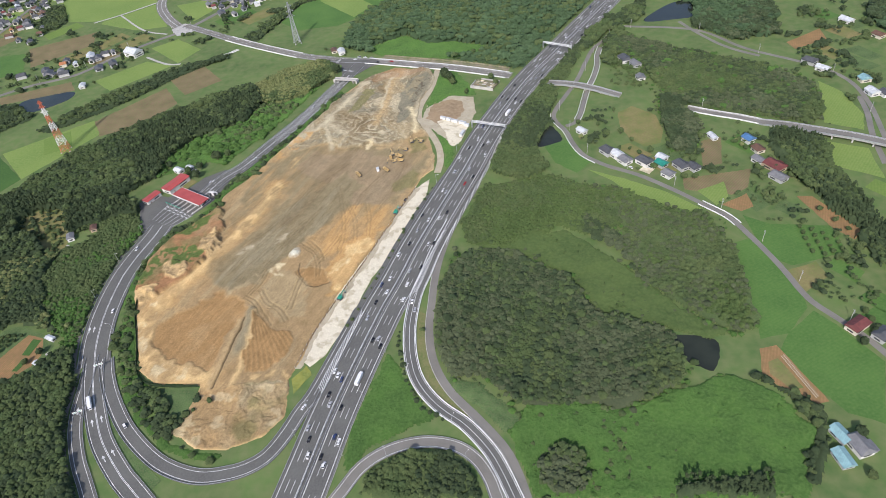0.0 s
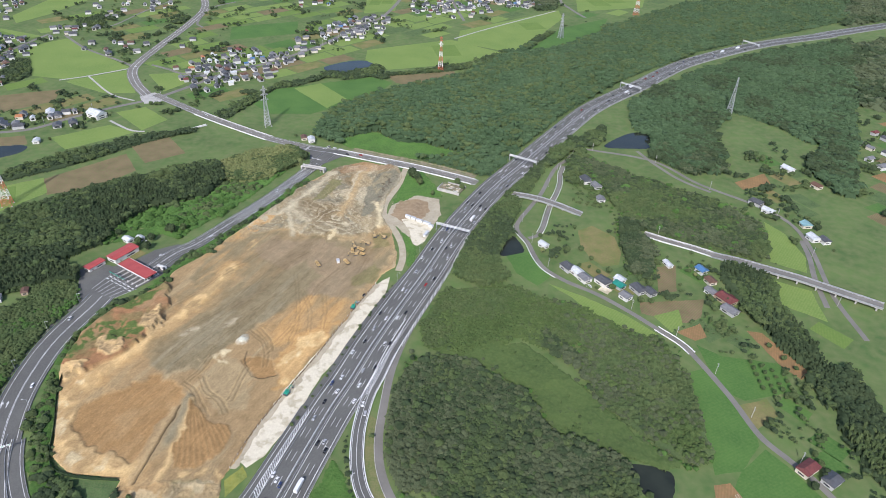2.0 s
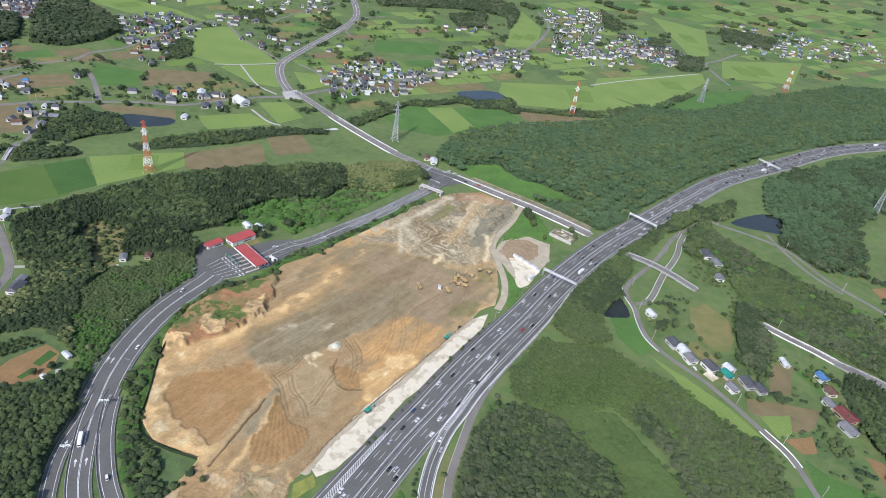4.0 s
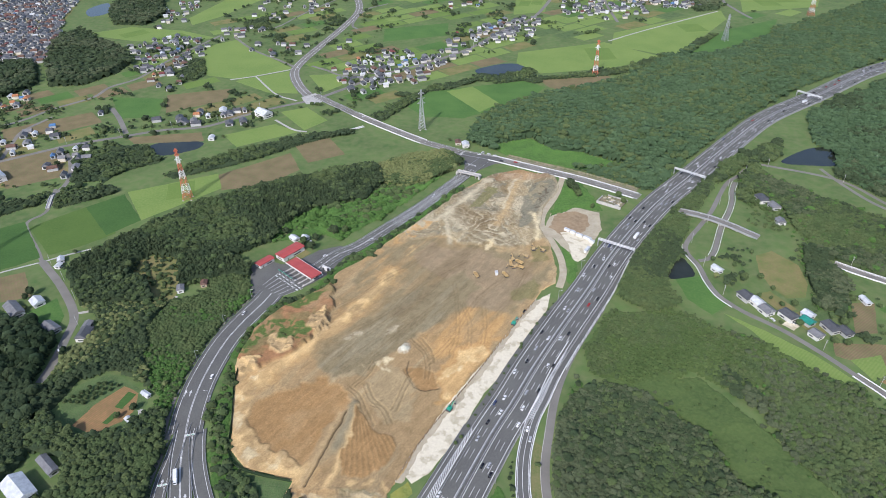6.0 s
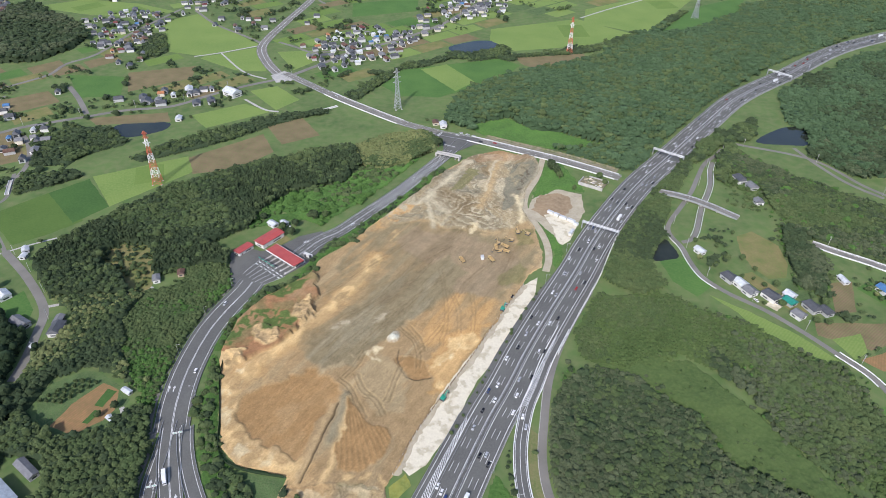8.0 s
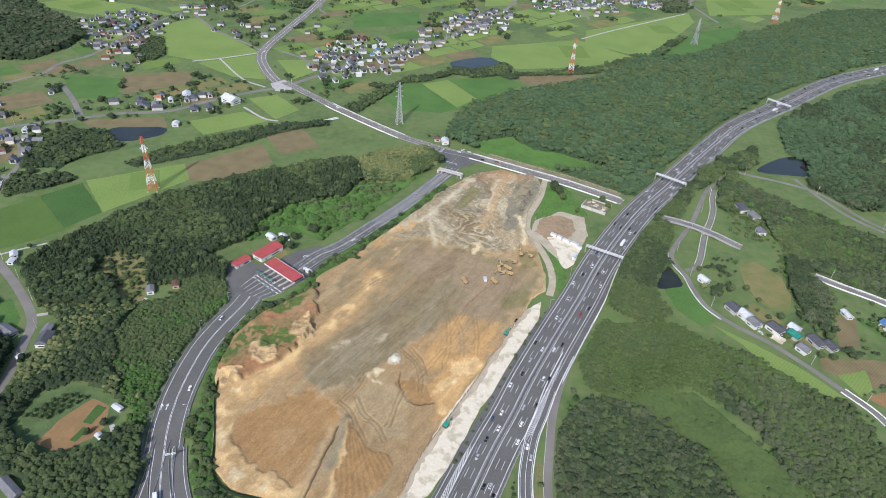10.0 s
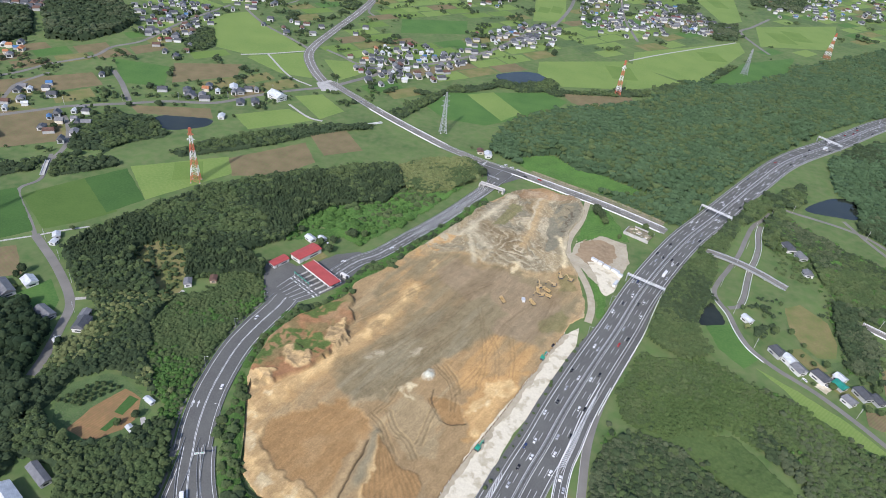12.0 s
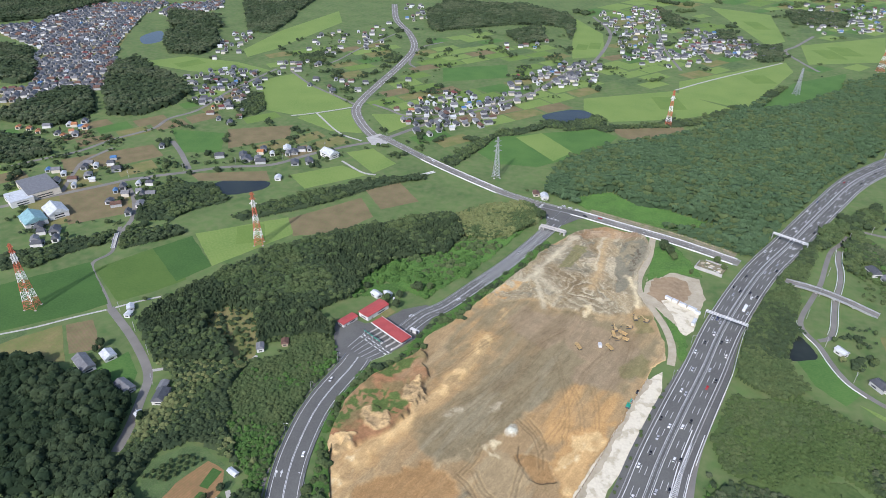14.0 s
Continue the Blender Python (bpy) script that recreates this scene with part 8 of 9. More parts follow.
for e in [(x, y, -1, None) for x, y in YARDS] + HOUSE_AT:
    i, j = int(e[0] // 9), int(e[1] // 9)
    if all(math.hypot(e[0] - o[0], e[1] - o[1]) > 8.6 for a in (-1, 0, 1) for b in (-1, 0, 1) for o in cells.get((i + a, j + b), ())):
        cells.setdefault((i, j), []).append(e)
        if e[3] is not None:
            free.append(e)
HOUSE_AT = free
gardens = base("garden_trees", label="small dark garden trees and hedges between village houses", category="trees", kind="stuff")
spots = np.array([(x + R.choice((-1, 1)) * R.uniform(5, 8), y + R.uniform(4, 8)) for x, y, _, _ in HOUSE_AT for _ in range(2) if R.rand() < 0.62])
foliage_mesh("crowns", LEAF_DARK, CROWNS["far"], spots[::2], 4.6, 1.4, 401, gardens)
foliage_mesh("crowns", LEAF_MID, CROWNS["far"], spots[1::2], 4.0, 1.2, 402, gardens)
HOUSE_AT.sort(key=lambda e: math.hypot(e[0] + 80, e[1]))
NEAREST = 300
for x, y, k, m in HOUSE_AT[:NEAREST]:
    copy_thing(kinds[k], m)
rest = {}
for x, y, k, m in HOUSE_AT[NEAREST:]:
    for o in kinds[k].children:
        v, f = rest.setdefault(o.data.materials[0].name, ([], []))
        n = len(v)
        v += [m @ c.co for c in o.data.vertices]
        f += [tuple(n + i for i in g.vertices) for g in o.data.polygons]
estate = base("far_houses", label="far housing estate of tightly packed tiled houses", category="houses", kind="stuff")
for name, (v, f) in rest.items():
    link("far_walls" if name.startswith("wall") else "far_windows" if name.startswith("window") else "far_roofs", v, f, bpy.data.materials[name], estate)
for k in kinds:
    for o in (*k.children_recursive, k):
        bpy.data.objects.remove(o)


# ---- single trees and shrubs ----
def tree(kind, seed, mat, label, h=8.0, w=7.0):
    top = base("tree", 0, -3000, 0, 0, label, "tree", "scattered trees")
    r = np.random.RandomState(seed)
    bm = bmesh.new()
    bmesh.ops.create_cone(bm, cap_ends=True, segments=7, radius1=0.32, radius2=0.14, depth=h * 0.6, matrix=Matrix.Translation((0, 0, h * 0.3)))
    for a in r.uniform(0, 6.28, 4):
        bar(bm, (0, 0, h * 0.38), (math.cos(a) * w * 0.25, math.sin(a) * w * 0.25, h * 0.62), 0.09)
    part("trunk", bm, BARK, top)
    v, f = crown_shape(seed, 150, 0.95 if kind == "round" else 1.6, 6, 2, kind == "tall")
    link("crown", v * (w, w, w) + (0, 0, h * 0.62), f.tolist(), mat, top)
    return top


TREES = [tree("round", 61, LEAF_DARK, "dark round broadleaf tree"), tree("round", 62, LEAF_MID, "mid-green round broadleaf tree", 7, 6), tree("tall", 63, LEAF_DARK, "slender dark pointed conifer tree", 9, 5),
         tree("round", 64, LEAF_MID, "small leafy garden tree", 5, 4.5), tree("round", 65, LEAF_LIGHT, "pale green leafy tree", 6, 5.5)]


def place_way(y, o):
    s = way_at(y)
    p, d = (np.array([np.interp(s + e, WAY_S, WAY[:, k]) for k in (0, 1)]) for e in (0.0, 3.0))
    d = (d - p) / np.linalg.norm(d - p)
    return float(p[0] + d[1] * o), float(p[1] - d[0] * o), 0.0


def plant(x, y, k, s):
    copy_thing(TREES[k], pose(x, y, 0, 0, 0, R.uniform(0, 360)) @ Matrix.Diagonal((s, s, s * R.uniform(0.85, 1.2), 1)))


for hx, hy in YARDS[:56]:
    for _ in range(2):
        a, d = R.uniform(0, 6.28), R.uniform(10, 17)
        q = np.array([[hx + d * math.cos(a), hy + d * math.sin(a)]])
        if not any(near_line(l, q, w * 0.85)[0] for l, w in ALL_ROADS) and min(math.hypot(q[0, 0] - a1, q[0, 1] - b1) for a1, b1 in YARDS) > 8:
            plant(q[0, 0], q[0, 1], R.choice([0, 1, 3, 3, 4]), R.uniform(0.6, 1.0))
for i in range(0, 210, 4):
    hx, hy = HOUSE_AT[i][:2]
    plant(hx + R.uniform(-9, 9) + 5, hy + R.uniform(7, 11), R.choice([0, 1, 2, 3]), R.uniform(0.7, 1.1))
for x, y, k, s in ((-88, 676, 0, 1.6), (-82, 668, 0, 1.3), (-78, 660, 1, 1.2), (-330, 508, 1, 1.0), (-318, 500, 0, 1.1), (-308, 530, 0, 1.3), (-298, 535, 1, 1.0), (-220, 706, 0, 1.5),
                   (-211, 240, 3, 0.8), (-36, 668, 1, 1.1), (-30, 655, 1, 1.0), (-62, 638, 3, 1.0), (90, 545, 1, 0.9), (76, 540, 1, 1.0), (70, 560, 3, 0.8), (98, 530, 3, 0.9), (88, 585, 3, 0.8),
                   (226, 420, 3, 0.9), (232, 406, 3, 0.9), (238, 396, 3, 0.8), (247, 385, 3, 0.9), (228, 390, 3, 0.8), (242, 414, 3, 0.9), (236, 372, 1, 0.9), (225, 360, 3, 0.8)):
    plant(x, y, k, s)
for y in np.r_[300:470:9.0]:                          # shrubs below the expressway's edge
    x0, y0, _ = place_way(y + R.uniform(-3, 3), -R.uniform(17.6, 19.4))
    plant(x0, y0, 3, R.uniform(0.3, 0.62))
for i in range(4):                                   # orchard rows beside the brown field
    for j in range(5):
        plant(-411 + 5 * i + 3.2 * j, 276 + 5.2 * j + 0.6 * i, 3, R.uniform(0.55, 0.75))
for i in range(4):
    for j in range(5):
        plant(205 + 7 * i, 372 + 7 * j - 4 * i, 3, R.uniform(0.5, 0.75))
for k in TREES:
    for o in (*k.children_recursive, k):
        bpy.data.objects.remove(o)


# ---- steel towers ----
def lattice_tower(x, y, turn, h, wide, bands, label, arms, r=0.24, category="transmission tower"):
    """Four tapering legs with cross bracing in bands of colour, and cross-arms."""
    top = base("transmission_tower", x, y, 0, turn, label, category)
    n = len(bands)

    def half(u):
        return wide / 2 * (1 - u) ** 1.25 + 0.7

    for i, mat in enumerate(bands):
        bm = bmesh.new()
        for j in range(2):
            u0, u1 = (i + j / 2) / n, (i + (j + 1) / 2) / n
            a, b, z0, z1 = half(u0), half(u1), u0 * h, u1 * h
            c0 = [(-a, -a, z0), (a, -a, z0), (a, a, z0), (-a, a, z0)]
            c1 = [(-b, -b, z1), (b, -b, z1), (b, b, z1), (-b, b, z1)]
            for k in range(4):
                bar(bm, c0[k], c1[k], r)
                bar(bm, c0[k], c1[(k + 1) % 4], r * 0.55)
                bar(bm, c0[(k + 1) % 4], c1[k], r * 0.55)
                bar(bm, c1[k], c1[(k + 1) % 4], r * 0.55)
        tagged(part("tower_section", bm, mat, top), kind="stuff")
    for u, reach in arms:
        bm = bmesh.new()
        a = half(u)
        for s in (-1, 1):
            for q in (-1, 1):
                bar(bm, (s * a, q * a, u * h), (s * reach, 0, u * h + 0.4), r * 0.6)
                bar(bm, (s * a, q * a, u * h + 2.2), (s * reach, 0, u * h + 0.4), r * 0.6)
        part("cross_arm", bm, bands[min(n - 1, int(u * n))], top)
    for a in (-1, 1):
        for b in (-1, 1):
            part("footing", boxed((a * half(0), b * half(0), -0.2, 1.6, 1.6, 0.8), bevel=0.1), CONCRETE, top)
    return top


RW = (RED_PAINT, WHITE, RED_PAINT, WHITE, RED_PAINT, WHITE, RED_PAINT)
RW_ARMS = ((0.78, 3.8), (0.87, 3.3), (0.95, 2.8))
lattice_tower(-493, 563, 20, 60, 7.5, RW, "red and white lattice pylon standing in a paddy", RW_ARMS)
lattice_tower(-627, 404, 15, 66, 8.5, RW, "tall red and white lattice pylon in a green paddy", RW_ARMS)
lattice_tower(-83, 1062, 10, 56, 7, RW, "red and white lattice pylon at the wood's edge", RW_ARMS)
lattice_tower(315, 1510, 10, 52, 10, RW, "distant red and white lattice pylon in paddies", RW_ARMS)
lattice_tower(767, 2020, 10, 52, 10, RW, "far red and white lattice pylon", RW_ARMS)
GREY_ARMS = ((0.66, 5.5), (0.78, 5.0), (0.9, 4.5))
lattice_tower(-293, 801, 30, 54, 6.5, (STEEL,) * 6, "grey steel lattice pylon beside the road bridge", GREY_ARMS)
lattice_tower(348, 940, 60, 54, 6.5, (STEEL,) * 6, "grey steel lattice pylon among trees", GREY_ARMS)
lattice_tower(133, 1300, 40, 46, 7, (STEEL,) * 6, "distant grey steel lattice pylon in paddies", GREY_ARMS)


# ---- expressway furniture ----
def place_on_way(y, o=0.0):
    s = way_at(y)
    p = np.array([np.interp(s, WAY_S, WAY[:, k]) for k in (0, 1)])
    d = np.array([np.interp(s + 3, WAY_S, WAY[:, k]) - np.interp(s - 3, WAY_S, WAY[:, k]) for k in (0, 1)])
    d /= np.linalg.norm(d)
    q = p + np.array([d[1], -d[0]]) * o
    return float(q[0]), float(q[1]), math.degrees(math.atan2(d[1], d[0])) - 90


def gantry(y, half=17.8, h=7.0):
    x0, y0, turn = place_on_way(y)
    top = base("sign_gantry", x0, y0, 0.4, turn, "pale steel truss gantry spanning the expressway", "gantry", "expressway gantries")
    for s in (-1, 1):
        bm = bmesh.new()
        for q in (-0.8, 0.8):
            bar(bm, (s * half, q, 0), (s * half, q, h + 1.4), 0.28, 6)
        bar(bm, (s * half, -0.8, h * 0.5), (s * half, 0.8, h * 0.5), 0.15)
        part("post", bm, STEEL, top)
    for q in (-0.8, 0.8):
        for z in (h, h + 1.4):
            part("chord", bar(bmesh.new(), (-half, q, z), (half, q, z), 0.22, 6), WHITE, top)
    bm = bmesh.new()
    n = 16
    for i in range(n):
        a, b = -half + 2 * half * i / n, -half + 2 * half * (i + 1) / n
        bar(bm, (a, -0.8, h), (b, -0.8, h + 1.4), 0.1)
        bar(bm, (a, -0.8, h + 1.4), (b, 0.8, h + 1.4), 0.1)
        bar(bm, (a, 0.8, h + 1.4), (b, 0.8, h), 0.1)
    tagged(part("truss_bracing", bm, STEEL, top), kind="stuff")
    part("walkway", boxed((0, 0, h + 0.05, 2 * half, 1.2, 0.08)), STEEL, top)
    return top


for y in (562, 730, 1019, 1304):
    gantry(y)


def noise_barrier():
    """Posts and rails along the outer edge of the entry lane."""
    top = base("roadside_fence", label="tall pale-posted steel fence on the expressway's edge", category="fence")
    line = way_piece(398, 560)
    o = np.interp(line[:, 1], [398, 500, 560], [21.4, 20.4, 17.0])
    p = offset(line, o)
    proto = boxed((0, 0, 0, 0.35, 0.35, 5.0), (0, 0, 5.0, 0.45, 0.45, 0.1))
    me = bpy.data.meshes.new("post")
    proto.to_mesh(me)
    proto.free()
    me.materials.append(WHITE)
    for q in p[::1]:
        ob = new("post", me)
        ob.parent = top
        ob.location = (q[0], q[1], 0)
    for z in (0.8, 2.4, 3.6, 4.9):
        strip("rail", p, -0.07, 0.07, z, STEEL, top, thick=0.14)


noise_barrier()


def street_lamp(x, y, turn, h=10.0):
    top = base("street_lamp", x, y, 0.3, turn, "slim grey street lamp with a single arm", "street lamp", "road lamps")
    part("pole", bar(bmesh.new(), (0, 0, 0), (0, 0, h), 0.12, 6), STEEL, top)
    part("arm", bar(bmesh.new(), (0, 0, h), (2.2, 0, h + 0.4), 0.08, 6), STEEL, top)
    part("lamp_head", boxed((2.4, 0, h + 0.3, 1.0, 0.4, 0.2), bevel=0.05), WHITE, top)
    return top


for y, o, a in ((205, 16.6, 180), (245, 16.6, 180), (285, 16.6, 180), (325, 16.6, 180), (212, -16.6, 0), (232, -17.2, 0), (470, -17.5, 0), (520, -17.0, 0)):
    x0, y0, turn = place_on_way(y, o)
    street_lamp(x0, y0, turn + a)
for line, i, o, a in ((TRUNK, 3, 12.2, 180), (TRUNK, 12, 12.2, 180), (TRUNK, 22, 12.2, 180), (TRUNK, 32, -12.2, 0), (RAMP_C, 24, 5, 180), (RAMP_C, 38, 5, 180), (RAMP_B, 40, 5.4, 180), (RAMP_B, 52, 5.4, 180)):
    p = offset(line, o)[min(i, len(line) - 1)]
    d = line[min(i + 1, len(line) - 1)] - line[max(i - 1, 0)]
    street_lamp(float(p[0]), float(p[1]), math.degrees(math.atan2(d[1], d[0])) - 90 + a)


def direction_sign(x, y, turn, label):
    """A sign board with plain bars on a post, at the nose of an island."""
    top = base("direction_sign", x, y, 0.3, turn, label, "road sign")
    part("post", boxed((0, 0, 0, 0.4, 0.4, 6.5)), STEEL, top)
    part("beam", boxed((0, 0, 6.2, 5.8, 0.25, 0.25)), STEEL, top)
    for s in (-1, 1):
        board = part("sign_board", boxed((s * 1.7, -0.25, 5.4, 2.6, 0.12, 1.7), bevel=0.03), WHITE, top, "white sign board")
        part("bar", boxed((s * 1.7, -0.33, 6.4, 1.9, 0.03, 0.25), (s * 1.7, -0.33, 5.9, 1.4, 0.03, 0.25)), GREEN_PAINT, board)


direction_sign(-302, 267, 28, "white twin road sign at the ramp fork")
direction_sign(-297, 228, 28, "white twin road sign on the ramp island")


# ---- bridges ----
def overbridge():
    """A short concrete bridge over the toll road."""
    top = base("road_bridge", -204, 682, 0, -13, "concrete road bridge with pale parapets over the toll road", "bridge")
    part("deck", boxed((0, 0, 3.4, 29, 5.4, 0.7), bevel=0.05), CONCRETE, top)
    for s in (-1, 1):
        part("parapet", boxed((0, s * 2.6, 4.1, 29, 0.25, 0.8)), CONCRETE, top)
        part("pier", boxed((s * 9.4, 0, 0, 0.9, 4.5, 3.4), bevel=0.1), CONCRETE, top)
        part("abutment", boxed((s * 14, 0, 0, 2.0, 5.6, 3.4)), CONCRETE, top)


overbridge()


def parapet_along(line, lo, hi, half, z, label, posts=True):
    """White parapets on both sides of a road bridge, with the deck's fascia and piers."""
    sel = line[(line[:, 0] > lo) & (line[:, 0] < hi)]
    top = base("bridge_railing", label=label, category="railing")
    for s in (-1, 1):
        strip("parapet", sel, s * half - 0.2, s * half + 0.2, z + 1.0, WHITE, top, thick=1.2)
    return sel


parapet_along(CROSS, -400, -280, 6.4, 0.3, "white concrete parapets of the river bridge")
parapet_along(CROSS, -190, -15, 6.6, 0.3, "long white railing beside the crossroad")
parapet_along(CROSS_E, 150, 230, 4.6, 0.3, "white railing beside the road past the grove")
parapet_along(HAMLET_B, 50, 90, 3.0, 0.2, "pale kerb walls along the lane below the overpass")
sel = HAMLET[(HAMLET[:, 1] > 405) & (HAMLET[:, 1] < 436)]
ob = base("roadside_railing", label="white railing along the lane above a paddy", category="railing")
for s in (-3.0, 3.0):
    strip("rail", sel, s - 0.3, s + 0.3, 0.9, WHITE, ob, thick=0.7)
sel = HAMLET[(HAMLET[:, 1] > 498) & (HAMLET[:, 1] < 590) & (HAMLET[:, 0] > 24) & (HAMLET[:, 0] < 66)]
ob = base("roadside_railing", label="pale kerb wall on the bend of the lane", category="railing")
strip("rail", sel, 2.9, 3.3, 0.8, WHITE, ob, thick=0.7)
for name, pts, lb in (("canal_bridge", [(-400, 760), (-372, 792)], "long white footbridge railing over the stream"), ("canal_bridge", [(-648, 537), (-631, 510)], "white farm bridge over the stream")):
    ob = base("footbridge", label=lb, category="bridge")
    ln = curve_through(pts, 4)
    strip("deck", ln, -1.8, 1.8, 0.5, CONCRETE, ob, thick=0.5)
    for s in (-1.8, 1.8):
        strip("parapet", ln, s - 0.2, s + 0.2, 1.2, WHITE, ob, thick=0.7)

# stone retaining wall beyond the crossroad
sel = CROSS[(CROSS[:, 0] > -175) & (CROSS[:, 0] < -20)]
ob = base("retaining_wall", label="weathered concrete retaining wall below the wood", category="wall")
strip("wall_face", sel, -17.2, -16.0, 1.5, BANK, ob, thick=1.5)
tagged(strip("bank", sel, -16.0, -7.2, np.full(len(sel), 0.3), BANK, thick=0.3), "dull grey-brown bank beside the crossroad", "bank", kind="structure")


# ---- site fence and utility poles ----
def site_fence():
    """Low panels on posts between the earthworks and the haul strip."""
    top = base("site_fence", label="low rusty panel fence along the haul strip", category="fence")
    line = curve_through([(-160, 268), (-154.5, 297), (-144, 331), (-129.5, 374), (-113.5, 426), (-99, 470)], 2.5)
    r = np.random.RandomState(5)
    out = [tuple(e) for e in line + np.c_[5.0 + 5.5 * fbm(line[:, 0], line[:, 1], 18, 12, 3) + r.uniform(-0.8, 0.8, len(line)) - 4.0, np.zeros(len(line))]]
    patch("soil_edge", [*(tuple(e) for e in line - (0.3, 0)), *out[::-1]], 0.3, TRACK, "trodden tan soil beside the panel fence", "soil", smooth=3)
    strip("panel", line, -0.08, 0.08, 1.6, LOTSOIL, top, thick=1.2)
    me = bpy.data.meshes.new("post")
    bm = boxed((0, 0, 0, 0.2, 0.2, 1.9))
    bm.to_mesh(me)
    bm.free()
    me.materials.append(WHITE)
    for p in line[::2]:
        o = new("post", me)
        o.parent = top
        o.location = (p[0] + 0.2, p[1], 0.15)


site_fence()


def boundary_fence():
    """Dark net panels on posts round the lower end of the works."""
    top = base("boundary_fence", label="dark green net fence round the lower earthworks", category="fence")
    line = curve_through([(-306, 336), (-299.7, 317.9), (-285.5, 289.9), (-273.8, 264.3), (-263.1, 254.7), (-244.8, 252.2), (-223.9, 252.6)], 3.0)
    strip("net_panel", line, -0.12, 0.12, 2.6, LEAF_DEEP, top, thick=2.4)
    me = bpy.data.meshes.new("post")
    bm = boxed((0, 0, 0, 0.16, 0.16, 2.9))
    bm.to_mesh(me)
    bm.free()
    me.materials.append(DARK_STEEL)
    for q in line[::2]:
        o = new("post", me)
        o.parent = top
        o.location = (q[0], q[1], 0.1)


boundary_fence()


def utility_pole(x, y, turn):
    top = base("utility_pole", x, y, 0, turn, "grey concrete utility pole with two cross-arms", "utility pole", "utility poles")
    part("pole", bar(bmesh.new(), (0, 0, 0), (0, 0, 11), 0.16, 6), CONCRETE, top)
    for z in (9.4, 10.4):
        part("cross_arm", boxed((0, 0, z, 1.9, 0.12, 0.12)), STEEL, top)
    part("transformer", boxed((0.35, 0, 7.6, 0.5, 0.5, 0.9), bevel=0.08), STEEL, top)


for line, step, o in ((HAMLET, 11, -3.8), (CROSS_E, 12, -6.0), (WEST, 16, 4.4), (VILLAGE, 14, 4.8), (LANE_B, 9, -4.6), (LANE_D, 20, 3.4)):
    side = offset(line, o)
    for i in range(3, min(len(line) - 2, 140), step):
        d = line[i + 1] - line[i]
        utility_pole(float(side[i][0]), float(side[i][1]), math.degrees(math.atan2(d[1], d[0])))


# ---- toll gate ----
def toll_gate():
    top = base("toll_gate", -309, 462, 0.3, -29, "toll gate with a long red sheet roof over the booths", "toll gate")
    part("canopy", boxed((0, 0, 5.4, 38, 12, 0.9), bevel=0.15), RED_ROOF, top, "red sheet-metal canopy roof")
    part("fascia", boxed((0, -6.1, 5.2, 38.2, 0.25, 1.2), (0, 6.1, 5.2, 38.2, 0.25, 1.2)), WALLS[0], top, "pale canopy edge")
    for i in range(6):
        u = -15 + 6 * i
        island = part("island", boxed((u, -2, 0, 1.8, 24, 0.25), bevel=0.1), CONCRETE, top)
        part("booth", boxed((u, 0, 0.25, 1.6, 3.2, 2.5), bevel=0.08), WALLS[0], island, "white toll booth")
        part("booth_window", boxed((u, 0, 1.2, 1.66, 2.6, 1.0)), GLASS, island)
        part("bollard", boxed((u, -12.5, 0.25, 0.6, 0.6, 1.1), (u, 9, 0.25, 0.6, 0.6, 1.1)), WHITE, island)
        for q in (-4.5, 4.5):
            part("column", bar(bmesh.new(), (u, q, 0.2), (u, q, 5.5), 0.18, 8), STEEL, top)
    sign = base("toll_sign_gantry", -321.5, 450.5, 0.3, -29, "dark green sign gantry in front of the toll gate", "gantry")
    part("sign_board", boxed((0, 0, 4.6, 22, 0.4, 1.3), bevel=0.05), DARK_STEEL, sign)
    for i in range(5):
        part("sign_panel", boxed((-8.8 + 4.4 * i, -0.26, 4.75, 3.4, 0.1, 1.0)), GREEN_PAINT, sign)
    for u in (-10.5, 0, 10.5):
        part("post", bar(bmesh.new(), (u, 0, 0), (u, 0, 4.7), 0.2, 8), STEEL, sign)
    stack = base("weather_kiosk", -291, 471, 0.3, -20, "white equipment kiosk beside the toll lanes", "kiosk")
    part("body", boxed((0, 0, 0, 9, 2.5, 3.4), bevel=0.1), WALLS[0], stack)
    part("frame", boxed((4, -2, 0, 1.5, 1.5, 4.5), (-2, -2.2, 0, 1.2, 1.2, 3.0)), DARK_STEEL, stack)


toll_gate()
m = pose(-309, 462, 0.318, 0, 0, -29)
for i in range(7):                                   # lane lines and stop bars before the booths
    u = -18 + 6 * i
    v = [m @ Vector(p) for p in ((u - 0.15, -15, 0), (u + 0.15, -15, 0), (u * 0.72 + 0.15, -36, 0), (u * 0.72 - 0.15, -36, 0))]
    tagged(link("lane_line", v, [(3, 2, 1, 0)], ROAD_WHITE), "white lane line on the toll plaza", "road marking", kind="structure")
    if i < 6:
        for k in range(2):
            v = [m @ Vector(p) for p in ((u + 1.6, -16 - 3.2 * k, 0), (u + 4.4, -16 - 3.2 * k, 0), (u + 4.2, -17.2 - 3.2 * k, 0), (u + 1.6, -17.2 - 3.2 * k, 0))]
            tagged(link("slowing_bar", v, [(3, 2, 1, 0)], ROAD_WHITE), "white slowing bar on the toll plaza", "road marking", kind="structure")
house(-335, 488, -25, 11.5, 25, 5.0, RED_ROOF, W0, "toll office with a bright red roof and white walls", "office", rise=1.0)
house(-351.5, 468, -25, 7.5, 16, 3.8, RED_ROOF, W0, "small store with a bright red roof and white walls", "store", rise=0.7)
patch("yard", [(-331, 477), (-322, 484), (-317, 494), (-326, 500)], 0.33, DRY, "dry lawn behind the toll gate", "lawn", smooth=3)


